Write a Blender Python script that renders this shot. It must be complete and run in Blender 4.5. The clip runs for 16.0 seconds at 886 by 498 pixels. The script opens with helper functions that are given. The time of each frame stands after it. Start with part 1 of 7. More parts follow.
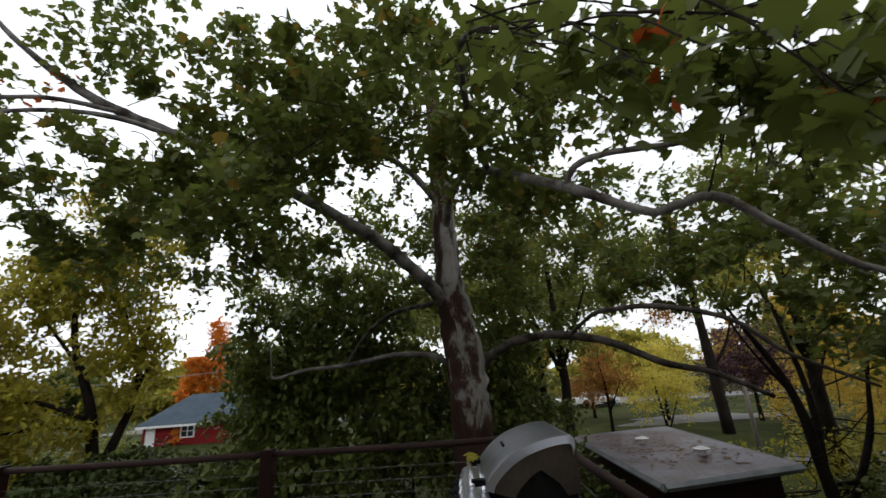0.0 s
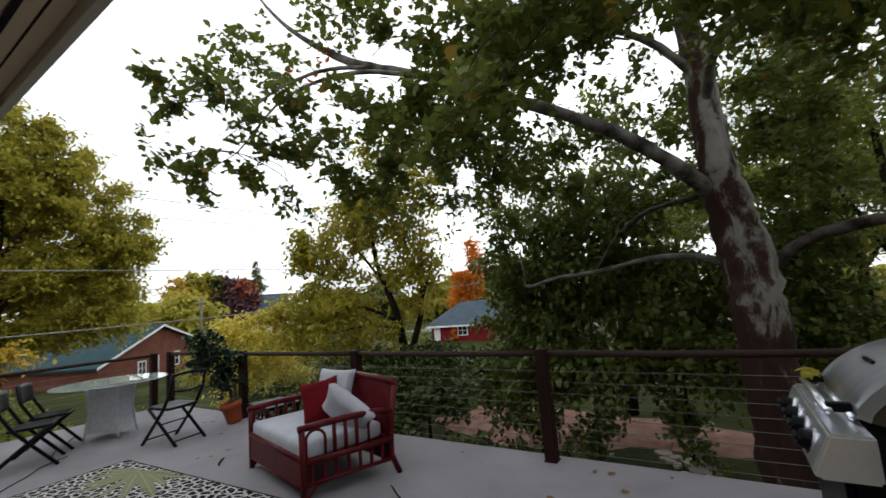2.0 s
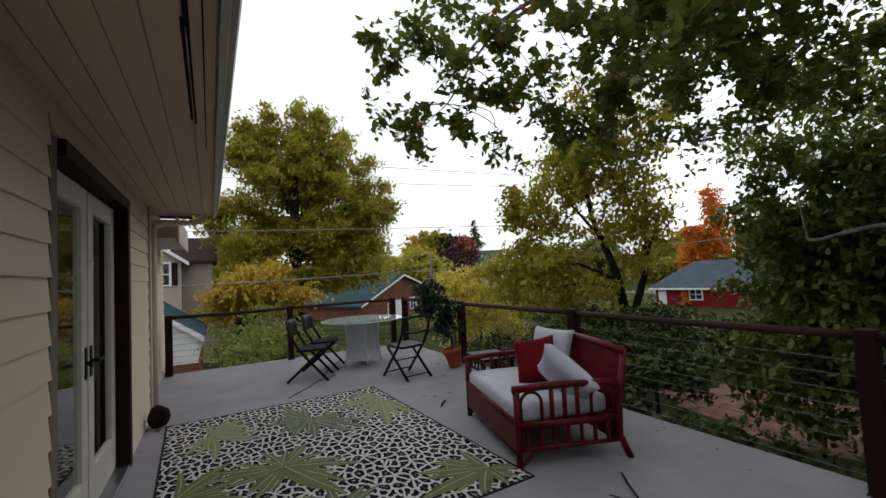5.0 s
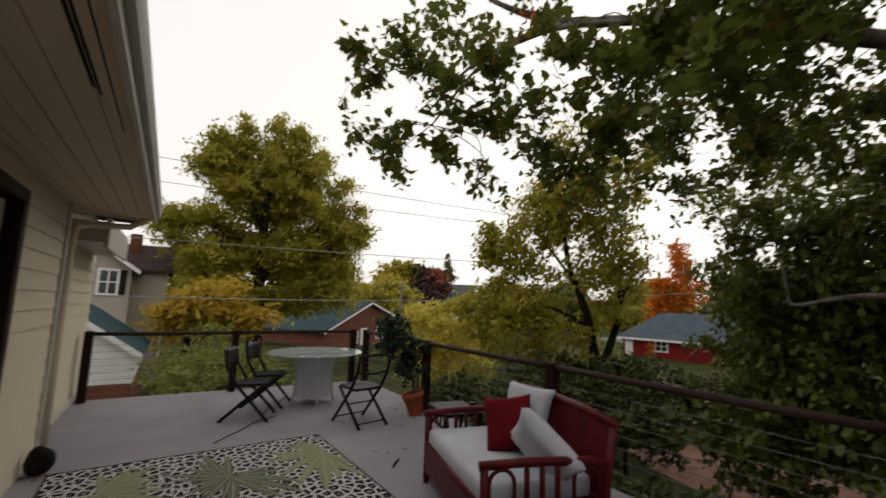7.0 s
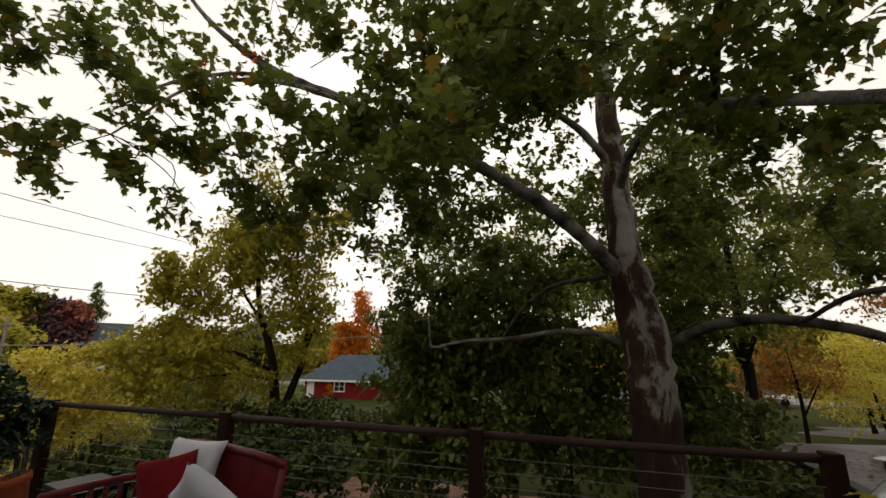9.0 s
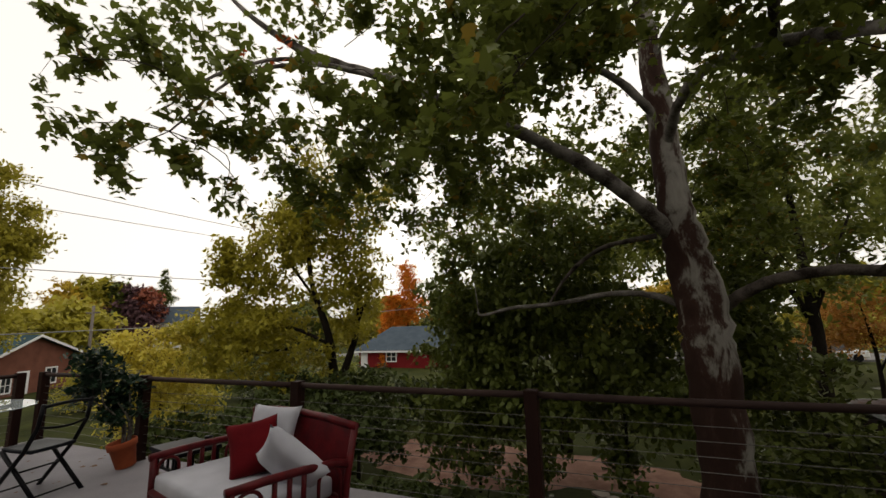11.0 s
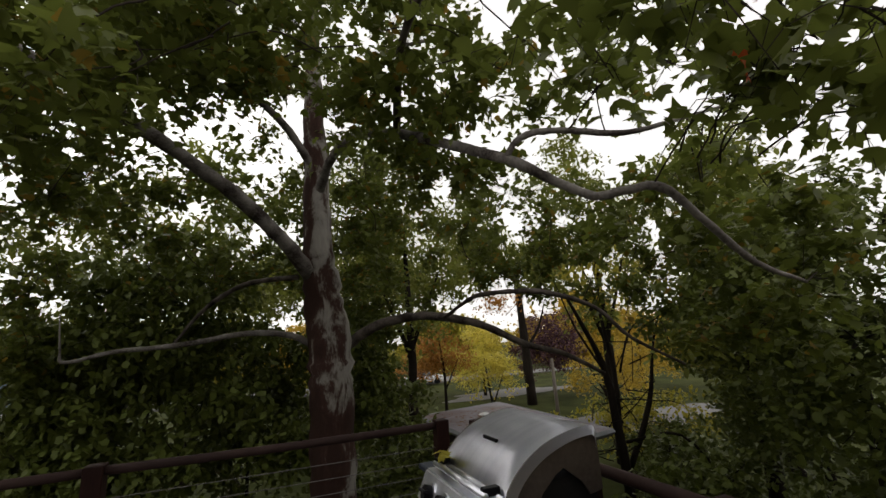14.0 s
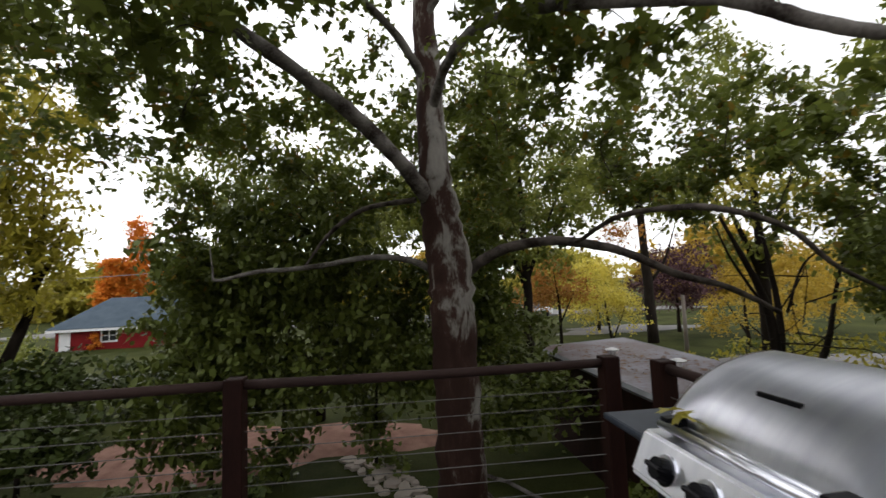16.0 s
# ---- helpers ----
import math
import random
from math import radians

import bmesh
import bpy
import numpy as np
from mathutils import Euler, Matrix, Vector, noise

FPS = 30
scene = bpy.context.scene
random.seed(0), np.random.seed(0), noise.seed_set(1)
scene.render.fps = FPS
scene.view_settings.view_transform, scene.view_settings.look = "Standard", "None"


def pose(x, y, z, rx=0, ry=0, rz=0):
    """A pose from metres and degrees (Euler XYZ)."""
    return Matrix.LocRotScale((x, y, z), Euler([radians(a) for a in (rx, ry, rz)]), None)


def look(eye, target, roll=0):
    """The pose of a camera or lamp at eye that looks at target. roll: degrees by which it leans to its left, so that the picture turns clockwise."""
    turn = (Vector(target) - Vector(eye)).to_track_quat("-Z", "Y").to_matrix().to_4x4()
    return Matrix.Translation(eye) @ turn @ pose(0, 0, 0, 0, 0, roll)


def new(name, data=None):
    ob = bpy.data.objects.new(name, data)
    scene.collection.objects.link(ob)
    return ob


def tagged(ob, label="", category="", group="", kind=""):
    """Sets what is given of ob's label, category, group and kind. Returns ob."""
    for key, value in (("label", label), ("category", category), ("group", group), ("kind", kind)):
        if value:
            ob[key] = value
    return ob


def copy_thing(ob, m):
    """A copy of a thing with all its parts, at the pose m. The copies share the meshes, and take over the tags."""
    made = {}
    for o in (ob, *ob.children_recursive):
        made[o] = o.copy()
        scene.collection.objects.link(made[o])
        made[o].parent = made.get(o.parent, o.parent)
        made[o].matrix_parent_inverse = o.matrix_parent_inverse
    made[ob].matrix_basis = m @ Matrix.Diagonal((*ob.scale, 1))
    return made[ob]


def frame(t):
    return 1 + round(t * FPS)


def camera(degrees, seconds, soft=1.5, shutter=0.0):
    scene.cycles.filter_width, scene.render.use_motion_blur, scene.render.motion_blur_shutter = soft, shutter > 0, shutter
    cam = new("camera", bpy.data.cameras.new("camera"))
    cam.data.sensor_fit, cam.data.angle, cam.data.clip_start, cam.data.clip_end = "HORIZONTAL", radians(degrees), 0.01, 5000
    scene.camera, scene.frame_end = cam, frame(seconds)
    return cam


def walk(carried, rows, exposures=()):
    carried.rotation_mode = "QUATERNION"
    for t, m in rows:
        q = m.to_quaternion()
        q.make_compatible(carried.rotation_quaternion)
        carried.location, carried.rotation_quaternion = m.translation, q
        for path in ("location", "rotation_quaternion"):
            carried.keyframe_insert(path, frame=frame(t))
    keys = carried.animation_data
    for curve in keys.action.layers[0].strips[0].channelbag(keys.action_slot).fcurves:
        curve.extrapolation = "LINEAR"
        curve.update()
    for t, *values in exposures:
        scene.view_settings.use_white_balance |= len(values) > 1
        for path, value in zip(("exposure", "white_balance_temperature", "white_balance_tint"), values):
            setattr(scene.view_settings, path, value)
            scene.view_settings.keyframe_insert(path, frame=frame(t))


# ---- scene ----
cam = camera(92.8, 16.0, shutter=0.25)
PATH = [
    (0, (1.693, 0.317, 1.508), (1.667, 2.234, 2.08), -3.8),
    (0.5, (1.589, 0.34, 1.532), (1.367, 2.274, 1.991), -3.7),
    (1, (1.573, 0.366, 1.534), (1.042, 2.265, 1.873), -5.5),
    (1.5, (1.507, 0.457, 1.491), (0.654, 2.241, 1.791), -5.2),
    (2, (1.482, 0.506, 1.493), (0.401, 2.171, 1.738), -4.7),
    (2.5, (1.471, 0.507, 1.477), (0.202, 2.042, 1.66), -5.0),
    (3, (1.447, 0.502, 1.464), (0.005, 1.878, 1.63), -4.7),
    (3.5, (1.387, 0.549, 1.446), (-0.208, 1.75, 1.565), -4.2),
    (4, (1.28, 0.627, 1.446), (-0.377, 1.743, 1.542), -3.7),
    (4.5, (1.153, 0.734, 1.45), (-0.551, 1.779, 1.534), -4.1),
    (4.7, (1.123, 0.786, 1.454), (-0.618, 1.765, 1.544), -3.9),
    (6.8, (0.616, 1.1, 1.497), (-1.126, 2.06, 1.707), 0.9),
    (7, (0.608, 1.133, 1.515), (-1.072, 2.187, 1.774), 1.7),
    (7.5, (0.684, 1.175, 1.542), (-0.548, 2.703, 1.93), 1.6),
    (8, (0.675, 1.083, 1.564), (-0.108, 2.862, 2.036), 0.7),
    (8.5, (0.758, 0.979, 1.573), (0.122, 2.807, 2.077), 0.8),
    (9, (0.804, 0.903, 1.54), (0.21, 2.751, 2.021), 0.8),
    (9.2, (0.835, 0.836, 1.528), (0.191, 2.674, 1.987), 1.0),
    (11.3, (0.781, 0.818, 1.526), (-0.005, 2.625, 1.868), -1.6),
    (11.5, (0.797, 0.822, 1.528), (0.063, 2.649, 1.884), -1.7),
    (12, (0.721, 0.852, 1.521), (0.155, 2.734, 1.896), -1.1),
    (12.5, (0.77, 0.864, 1.552), (0.367, 2.769, 2.011), -1.1),
    (13, (0.902, 0.805, 1.553), (0.994, 2.733, 2.079), -4.2),
    (13.5, (0.959, 0.925, 1.544), (1.616, 2.751, 2.03), -4.3),
    (14, (1.017, 0.954, 1.554), (1.732, 2.768, 1.998), -3.7),
    (14.5, (1.035, 0.989, 1.54), (1.695, 2.834, 1.939), -3.2),
    (15, (1.036, 1.103, 1.511), (1.589, 3.004, 1.796), -1.1),
    (15.5, (0.953, 1.393, 1.501), (1.396, 3.33, 1.723), -2.9),
    (16, (0.902, 1.747, 1.475), (1.138, 3.727, 1.637), -2.1),
]
walk(cam, [(t, look(eye, target, roll)) for t, eye, target, roll in PATH], [(0.0, -1.31, 6150, 9), (0.6, -1.12, 6000, 8), (2.0, -1.10, 6150, 8), (3.5, -1.10, 6150, 9), (4.7, -1.32, 6150, 9), (7.0, -1.59, 6900, 12), (9.0, -1.62, 7250, 11), (12.9, -1.46, 6950, 11), (14.5, -1.27, 6600, 12), (16.0, -0.90, 6350, 12)])

# ---- world, light ----
world = bpy.data.worlds.new("overcast_sky")
scene.world = world
world.use_nodes = True
wn = world.node_tree
wn.nodes.clear()
sky = wn.nodes.new("ShaderNodeTexSky")
sky.sky_type = "NISHITA"
sky.sun_disc = False
sky.sun_elevation = radians(24)
sky.sun_rotation = radians(-20)
sky.dust_density = 4.0
sky.air_density = 1.0
sat = wn.nodes.new("ShaderNodeHueSaturation")
sat.inputs["Saturation"].default_value = 0.06
flat = wn.nodes.new("ShaderNodeGamma")
flat.inputs["Gamma"].default_value = 0.13
bg = wn.nodes.new("ShaderNodeBackground")
bg.inputs["Strength"].default_value = 2.5
wout = wn.nodes.new("ShaderNodeOutputWorld")
wn.links.new(sky.outputs[0], sat.inputs["Color"])
wn.links.new(sat.outputs[0], flat.inputs["Color"])
wn.links.new(flat.outputs[0], bg.inputs["Color"])
wn.links.new(bg.outputs[0], wout.inputs["Surface"])
sun_data = bpy.data.lights.new("sun", "SUN")
sun_data.energy = 0.6
sun_data.angle = radians(25)
sun_data.color = (1.0, 0.97, 0.93)
sun = new("sun", sun_data)
sun.matrix_world = look((-10, 26, 18), (0, 0, 0))


# ---- materials ----
def mat(name, c1, c2, scale=8.0, rough=0.7, bump=0.0, metal=0.0, fine=60.0, stretch=(1, 1, 1), island=0.0,
        translucent=0.0, spec=0.2, objrand=0.0, bumpscale=None, sheen=0.0, sharp=0.25, mid=0.5):
    """Two-scale noise material between two base colours."""
    m = bpy.data.materials.new(name)
    m.use_nodes = True
    nt = m.node_tree
    nt.nodes.clear()
    n, l = nt.nodes.new, nt.links.new
    out = n("ShaderNodeOutputMaterial")
    p = n("ShaderNodeBsdfPrincipled")
    tc = n("ShaderNodeTexCoord")
    mp = n("ShaderNodeMapping")
    mp.inputs["Scale"].default_value = stretch
    l(tc.outputs["Object"], mp.inputs["Vector"])
    big = n("ShaderNodeTexNoise")
    big.inputs["Scale"].default_value = scale
    big.inputs["Detail"].default_value = 5
    small = n("ShaderNodeTexNoise")
    small.inputs["Scale"].default_value = fine
    small.inputs["Detail"].default_value = 3
    l(mp.outputs[0], big.inputs["Vector"])
    l(mp.outputs[0], small.inputs["Vector"])
    mix1 = n("ShaderNodeMath")
    mix1.operation = "MULTIPLY_ADD"
    mix1.inputs[1].default_value = 0.35
    l(small.outputs["Fac"], mix1.inputs[0])
    sub = n("ShaderNodeMath")
    sub.operation = "MULTIPLY_ADD"
    sub.inputs[1].default_value = 0.9
    sub.inputs[2].default_value = -0.12
    l(big.outputs["Fac"], sub.inputs[0])
    l(sub.outputs[0], mix1.inputs[2])
    fac = mix1.outputs[0]
    if island or objrand:
        if island:
            rnd = n("ShaderNodeNewGeometry").outputs["Random Per Island"]
        else:
            rnd = n("ShaderNodeObjectInfo").outputs["Random"]
        k = n("ShaderNodeMath")
        k.operation = "MULTIPLY_ADD"
        k.inputs[1].default_value = island or objrand
        l(rnd, k.inputs[0])
        k2 = n("ShaderNodeMath")
        k2.operation = "MULTIPLY_ADD"
        k2.inputs[1].default_value = 1 - (island or objrand)
        l(fac, k2.inputs[0])
        l(k2.outputs[0], k.inputs[2])
        fac = k.outputs[0]
    ramp = n("ShaderNodeValToRGB")
    ramp.color_ramp.elements[0].position = mid - sharp
    ramp.color_ramp.elements[1].position = mid + sharp
    ramp.color_ramp.elements[0].color = (*c1, 1)
    ramp.color_ramp.elements[1].color = (*c2, 1)
    l(fac, ramp.inputs["Fac"])
    l(ramp.outputs["Color"], p.inputs["Base Color"])
    p.inputs["Roughness"].default_value = rough
    p.inputs["Metallic"].default_value = metal
    p.inputs["Specular IOR Level"].default_value = spec
    p.inputs["Sheen Weight"].default_value = sheen
    if bump:
        b = n("ShaderNodeBump")
        b.inputs["Strength"].default_value = bump
        b.inputs["Distance"].default_value = 0.01 if bumpscale is None else bumpscale
        l(mix1.outputs[0], b.inputs["Height"])
        l(b.outputs[0], p.inputs["Normal"])
    surf = p.outputs[0]
    if translucent:
        t = n("ShaderNodeBsdfTranslucent")
        l(ramp.outputs["Color"], t.inputs["Color"])
        ms = n("ShaderNodeMixShader")
        ms.inputs[0].default_value = translucent
        l(p.outputs[0], ms.inputs[1])
        l(t.outputs[0], ms.inputs[2])
        surf = ms.outputs[0]
    l(surf, out.inputs["Surface"])
    return m


def glass_mat(name, tint=(0.9, 0.95, 0.95), rough=0.02, clear=1.0):
    m = bpy.data.materials.new(name)
    m.use_nodes = True
    p = m.node_tree.nodes["Principled BSDF"]
    p.inputs["Base Color"].default_value = (*tint, 1)
    p.inputs["Roughness"].default_value = rough
    p.inputs["Transmission Weight"].default_value = clear
    p.inputs["IOR"].default_value = 1.45
    return m


M_deck = mat("deck_coating", (0.200, 0.185, 0.202), (0.305, 0.286, 0.308), 1.6, 0.72, 0.25, fine=45, bumpscale=0.003, sharp=0.3)
M_siding = mat("cream_siding_paint", (0.525, 0.455, 0.335), (0.61, 0.535, 0.405), 1.5, 0.6, 0.08, fine=70, objrand=0.25, bumpscale=0.003)
M_soffit = mat("soffit_paint", (0.535, 0.425, 0.300), (0.64, 0.520, 0.380), 1.2, 0.65, 0.1, fine=50, stretch=(0.3, 2, 1), bumpscale=0.003)
M_trimw = mat("white_trim_paint", (0.46, 0.43, 0.37), (0.56, 0.53, 0.46), 4, 0.5, 0.05)
M_brown = mat("brown_stained_wood", (0.010, 0.004, 0.003), (0.030, 0.011, 0.008), 6, 0.6, 0.3, fine=120, stretch=(1, 1, 0.2), spec=0.12)
M_railtop = mat("weathered_rail_wood", (0.018, 0.010, 0.009), (0.050, 0.029, 0.024), 5, 0.65, 0.3, fine=100, stretch=(0.2, 1, 1), spec=0.12)
M_dark = mat("dark_gap", (0.01, 0.01, 0.01), (0.02, 0.018, 0.016), 5, 0.9)
M_cable = mat("steel_cable", (0.10, 0.095, 0.09), (0.20, 0.19, 0.18), 30, 0.5, metal=0.5)
M_redpaint = mat("red_painted_wicker", (0.038, 0.002, 0.004), (0.128, 0.006, 0.009), 9, 0.40, 0.3, fine=140, spec=0.2)
M_cushion = mat("grey_white_cushion_fabric", (0.38, 0.385, 0.43), (0.49, 0.495, 0.54), 5, 0.9, 0.25, fine=220, sheen=0.2)
M_redfab = mat("red_pillow_fabric", (0.085, 0.004, 0.007), (0.15, 0.008, 0.011), 6, 0.9, 0.25, fine=220, spec=0.1)
M_wicker = mat("white_wicker", (0.40, 0.405, 0.43), (0.56, 0.565, 0.59), 18, 0.6, 0.5, fine=160)
M_black = mat("black_metal_paint", (0.003, 0.003, 0.004), (0.007, 0.007, 0.009), 12, 0.4, 0.1, spec=0.12)
M_blackpl = mat("black_plastic_seat", (0.004, 0.005, 0.008), (0.011, 0.013, 0.019), 14, 0.42, 0.2, spec=0.16)
M_terra = mat("terracotta", (0.27, 0.055, 0.022), (0.40, 0.10, 0.04), 9, 0.8, 0.2)
# Streaks and blue tint put sky reflections into the brushed steel's colour.
M_steel = mat("brushed_steel_reflection_streaks", (0.70, 0.71, 0.78), (0.95, 0.96, 1.0), 1.0, 0.30, 0.0, metal=1.0, fine=90, stretch=(0.25, 14, 0.25), sharp=0.22)
M_steelend = mat("dark_bronze_steel", (0.075, 0.060, 0.052), (0.19, 0.160, 0.140), 5, 0.42, 0.05, metal=0.7, bumpscale=0.001)
M_steeldull = mat("dull_steel_panel", (0.32, 0.33, 0.37), (0.48, 0.49, 0.54), 3, 0.34, 0.05, metal=1.0, bumpscale=0.001)
M_shelf = mat("dark_blue_grey_shelf", (0.022, 0.028, 0.040), (0.040, 0.048, 0.062), 6, 0.35, 0.05)
M_glass = glass_mat("table_glass", (0.72, 0.80, 0.80), 0.02, 0.6)
M_pane = glass_mat("window_glass", (0.85, 0.9, 0.9), 0.01)


def bark_mat(name, dark, mid_, pale, low, high, scale):
    """Flaking plane bark: pale new bark in ragged patches, more old brown bark lower down and on the west side."""
    m = bpy.data.materials.new(name)
    m.use_nodes = True
    nt = m.node_tree
    n, l = nt.nodes.new, nt.links.new
    p = nt.nodes["Principled BSDF"]
    p.inputs["Roughness"].default_value = 0.85
    p.inputs["Specular IOR Level"].default_value = 0.12
    tc = n("ShaderNodeTexCoord")
    mp = n("ShaderNodeMapping")
    mp.inputs["Scale"].default_value = (1, 1, 0.42)
    l(tc.outputs["Object"], mp.inputs["Vector"])
    big = n("ShaderNodeTexNoise")
    big.inputs["Scale"].default_value = scale
    big.inputs["Detail"].default_value = 7
    big.inputs["Roughness"].default_value = 0.62
    big.inputs["Distortion"].default_value = 0.5
    l(mp.outputs[0], big.inputs["Vector"])
    fine = n("ShaderNodeTexNoise")
    fine.inputs["Scale"].default_value = 34
    fine.inputs["Detail"].default_value = 4
    l(mp.outputs[0], fine.inputs["Vector"])
    sep = n("ShaderNodeSeparateXYZ")
    l(tc.outputs["Object"], sep.inputs[0])
    mr = n("ShaderNodeMapRange")
    mr.inputs["From Min"].default_value, mr.inputs["From Max"].default_value = 0.2, 2.0
    mr.inputs["To Min"].default_value, mr.inputs["To Max"].default_value = low, high
    l(sep.outputs["Z"], mr.inputs["Value"])
    a = n("ShaderNodeMath")
    a.operation = "ADD"
    l(big.outputs["Fac"], a.inputs[0])
    side = n("ShaderNodeMapRange")
    side.inputs["From Min"].default_value, side.inputs["From Max"].default_value = 1.45, 2.2
    side.inputs["To Min"].default_value, side.inputs["To Max"].default_value = -0.075, 0.065
    l(sep.outputs["X"], side.inputs["Value"])
    both = n("ShaderNodeMath")
    both.operation = "ADD"
    l(mr.outputs[0], both.inputs[0])
    l(side.outputs[0], both.inputs[1])
    l(both.outputs[0], a.inputs[1])
    b = n("ShaderNodeMath")
    b.operation = "MULTIPLY_ADD"
    b.inputs[1].default_value = 0.10
    l(fine.outputs["Fac"], b.inputs[0])
    l(a.outputs[0], b.inputs[2])
    ramp = n("ShaderNodeValToRGB")
    e = ramp.color_ramp.elements
    e[0].position, e[0].color = 0.38, (*dark, 1)
    e[1].position, e[1].color = 0.72, (*pale, 1)
    for pos, col in ((0.50, [c * 1.5 for c in dark]), (0.53, mid_), (0.59, [0.75 * c for c in pale])):
        q = e.new(pos)
        q.color = (*col, 1)
    l(b.outputs[0], ramp.inputs["Fac"])
    l(ramp.outputs["Color"], p.inputs["Base Color"])
    bu = n("ShaderNodeBump")
    bu.inputs["Strength"].default_value = 0.7
    bu.inputs["Distance"].default_value = 0.02
    l(b.outputs[0], bu.inputs["Height"])
    l(bu.outputs[0], p.inputs["Normal"])
    return m


M_bark = bark_mat("sycamore_bark", (0.036, 0.019, 0.015), (0.098, 0.078, 0.064), (0.30, 0.278, 0.248), -0.125, 0.0, 3.1)
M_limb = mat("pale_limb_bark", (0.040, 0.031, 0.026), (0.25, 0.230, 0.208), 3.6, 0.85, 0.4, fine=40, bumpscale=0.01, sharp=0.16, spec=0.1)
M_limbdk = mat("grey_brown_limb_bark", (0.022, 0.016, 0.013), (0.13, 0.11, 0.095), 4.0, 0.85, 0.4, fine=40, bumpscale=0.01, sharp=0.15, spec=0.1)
M_darkbark = mat("dark_bark", (0.009, 0.007, 0.005), (0.030, 0.023, 0.018), 5, 0.9, 0.6, fine=30, stretch=(1, 1, 0.3), bumpscale=0.02, spec=0.08)
# Near-black and bright leaf ends put shade and highlights into colour, at random.
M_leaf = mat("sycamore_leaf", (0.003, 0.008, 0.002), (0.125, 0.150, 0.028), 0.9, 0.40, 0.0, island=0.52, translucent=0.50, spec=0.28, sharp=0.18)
M_leafturn = mat("turning_sycamore_leaf", (0.030, 0.022, 0.004), (0.24, 0.165, 0.028), 1.1, 0.48, 0.0, island=0.5, translucent=0.5, spec=0.2, sharp=0.22)
M_leaflt = mat("light_green_leaf", (0.010, 0.024, 0.005), (0.21, 0.23, 0.045), 0.7, 0.46, 0.0, island=0.5, translucent=0.42, spec=0.24, sharp=0.22)
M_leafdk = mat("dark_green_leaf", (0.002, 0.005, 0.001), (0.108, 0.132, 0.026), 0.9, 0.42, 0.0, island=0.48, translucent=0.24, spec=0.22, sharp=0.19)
# Darker copy of the leaf green: crown and deck shade put into colour.
M_leafshade = mat("shaded_green_leaf", (0.001, 0.003, 0.001), (0.052, 0.070, 0.016), 0.9, 0.45, 0.0, island=0.48, translucent=0.2, spec=0.16, sharp=0.19)
M_leafyg = mat("yellow_green_leaf", (0.010, 0.019, 0.003), (0.42, 0.375, 0.058), 0.55, 0.45, 0.0, island=0.42, translucent=0.45, spec=0.24, sharp=0.18)
M_leafbr = mat("bright_yellow_leaf", (0.060, 0.060, 0.010), (0.66, 0.56, 0.10), 0.7, 0.45, 0.0, island=0.42, translucent=0.45, spec=0.24, sharp=0.18)
M_leafru = mat("rust_leaf", (0.060, 0.030, 0.008), (0.46, 0.23, 0.055), 0.6, 0.5, 0.0, island=0.45, translucent=0.4, spec=0.2, sharp=0.2)
M_leafol = mat("olive_green_leaf", (0.006, 0.013, 0.002), (0.38, 0.335, 0.042), 0.7, 0.45, 0.0, island=0.40, translucent=0.46, spec=0.24, sharp=0.17)
M_leafye = mat("golden_leaf", (0.065, 0.058, 0.008), (0.52, 0.37, 0.055), 0.4, 0.55, 0.0, island=0.55, translucent=0.45)
M_leafor = mat("orange_leaf", (0.34, 0.085, 0.008), (0.68, 0.25, 0.03), 0.5, 0.6, 0.0, island=0.5, translucent=0.4)
M_leafred = mat("red_leaf", (0.30, 0.03, 0.012), (0.50, 0.10, 0.02), 0.5, 0.6, 0.0, island=0.5, translucent=0.3)
M_leafbk = mat("brick_red_leaf", (0.10, 0.028, 0.018), (0.30, 0.095, 0.055), 0.5, 0.6, 0.0, island=0.5, translucent=0.3)
M_leafpu = mat("purple_leaf", (0.030, 0.015, 0.020), (0.115, 0.058, 0.066), 0.4, 0.7, 0.0, island=0.5, translucent=0.2)
M_jade = mat("potted_plant_leaf", (0.004, 0.012, 0.007), (0.018, 0.042, 0.022), 3, 0.45, 0.0, island=0.5, translucent=0.2)
M_grass = mat("grass_ground", (0.012, 0.018, 0.004), (0.064, 0.070, 0.020), 0.5, 0.95, 0.6, fine=25, bumpscale=0.03, spec=0.05)
M_dirt = mat("red_brown_mulch", (0.15, 0.076, 0.056), (0.36, 0.215, 0.168), 2.0, 0.95, 0.8, fine=40, bumpscale=0.03, spec=0.05)
M_flag = mat("pale_flagstone", (0.20, 0.165, 0.14), (0.36, 0.31, 0.265), 3, 0.85, 0.4, objrand=0.4)
M_brick = mat("red_brown_brick_wall", (0.135, 0.055, 0.038), (0.215, 0.092, 0.064), 1.5, 0.85, 0.2, fine=40, spec=0.05)
M_redwall = mat("red_house_siding", (0.15, 0.010, 0.012), (0.22, 0.020, 0.020), 1.2, 0.7, 0.1, spec=0.1)
M_roofblue = mat("blue_grey_shingle", (0.052, 0.072, 0.092), (0.085, 0.110, 0.135), 1.4, 0.85, 0.3, fine=20, spec=0.1)
M_roofteal = mat("dark_teal_shingle", (0.020, 0.046, 0.054), (0.040, 0.076, 0.086), 1.4, 0.85, 0.3, fine=20, spec=0.1)
M_roofbrown = mat("dark_brown_shingle", (0.045, 0.030, 0.028), (0.085, 0.058, 0.052), 1.2, 0.9, 0.3, fine=18)
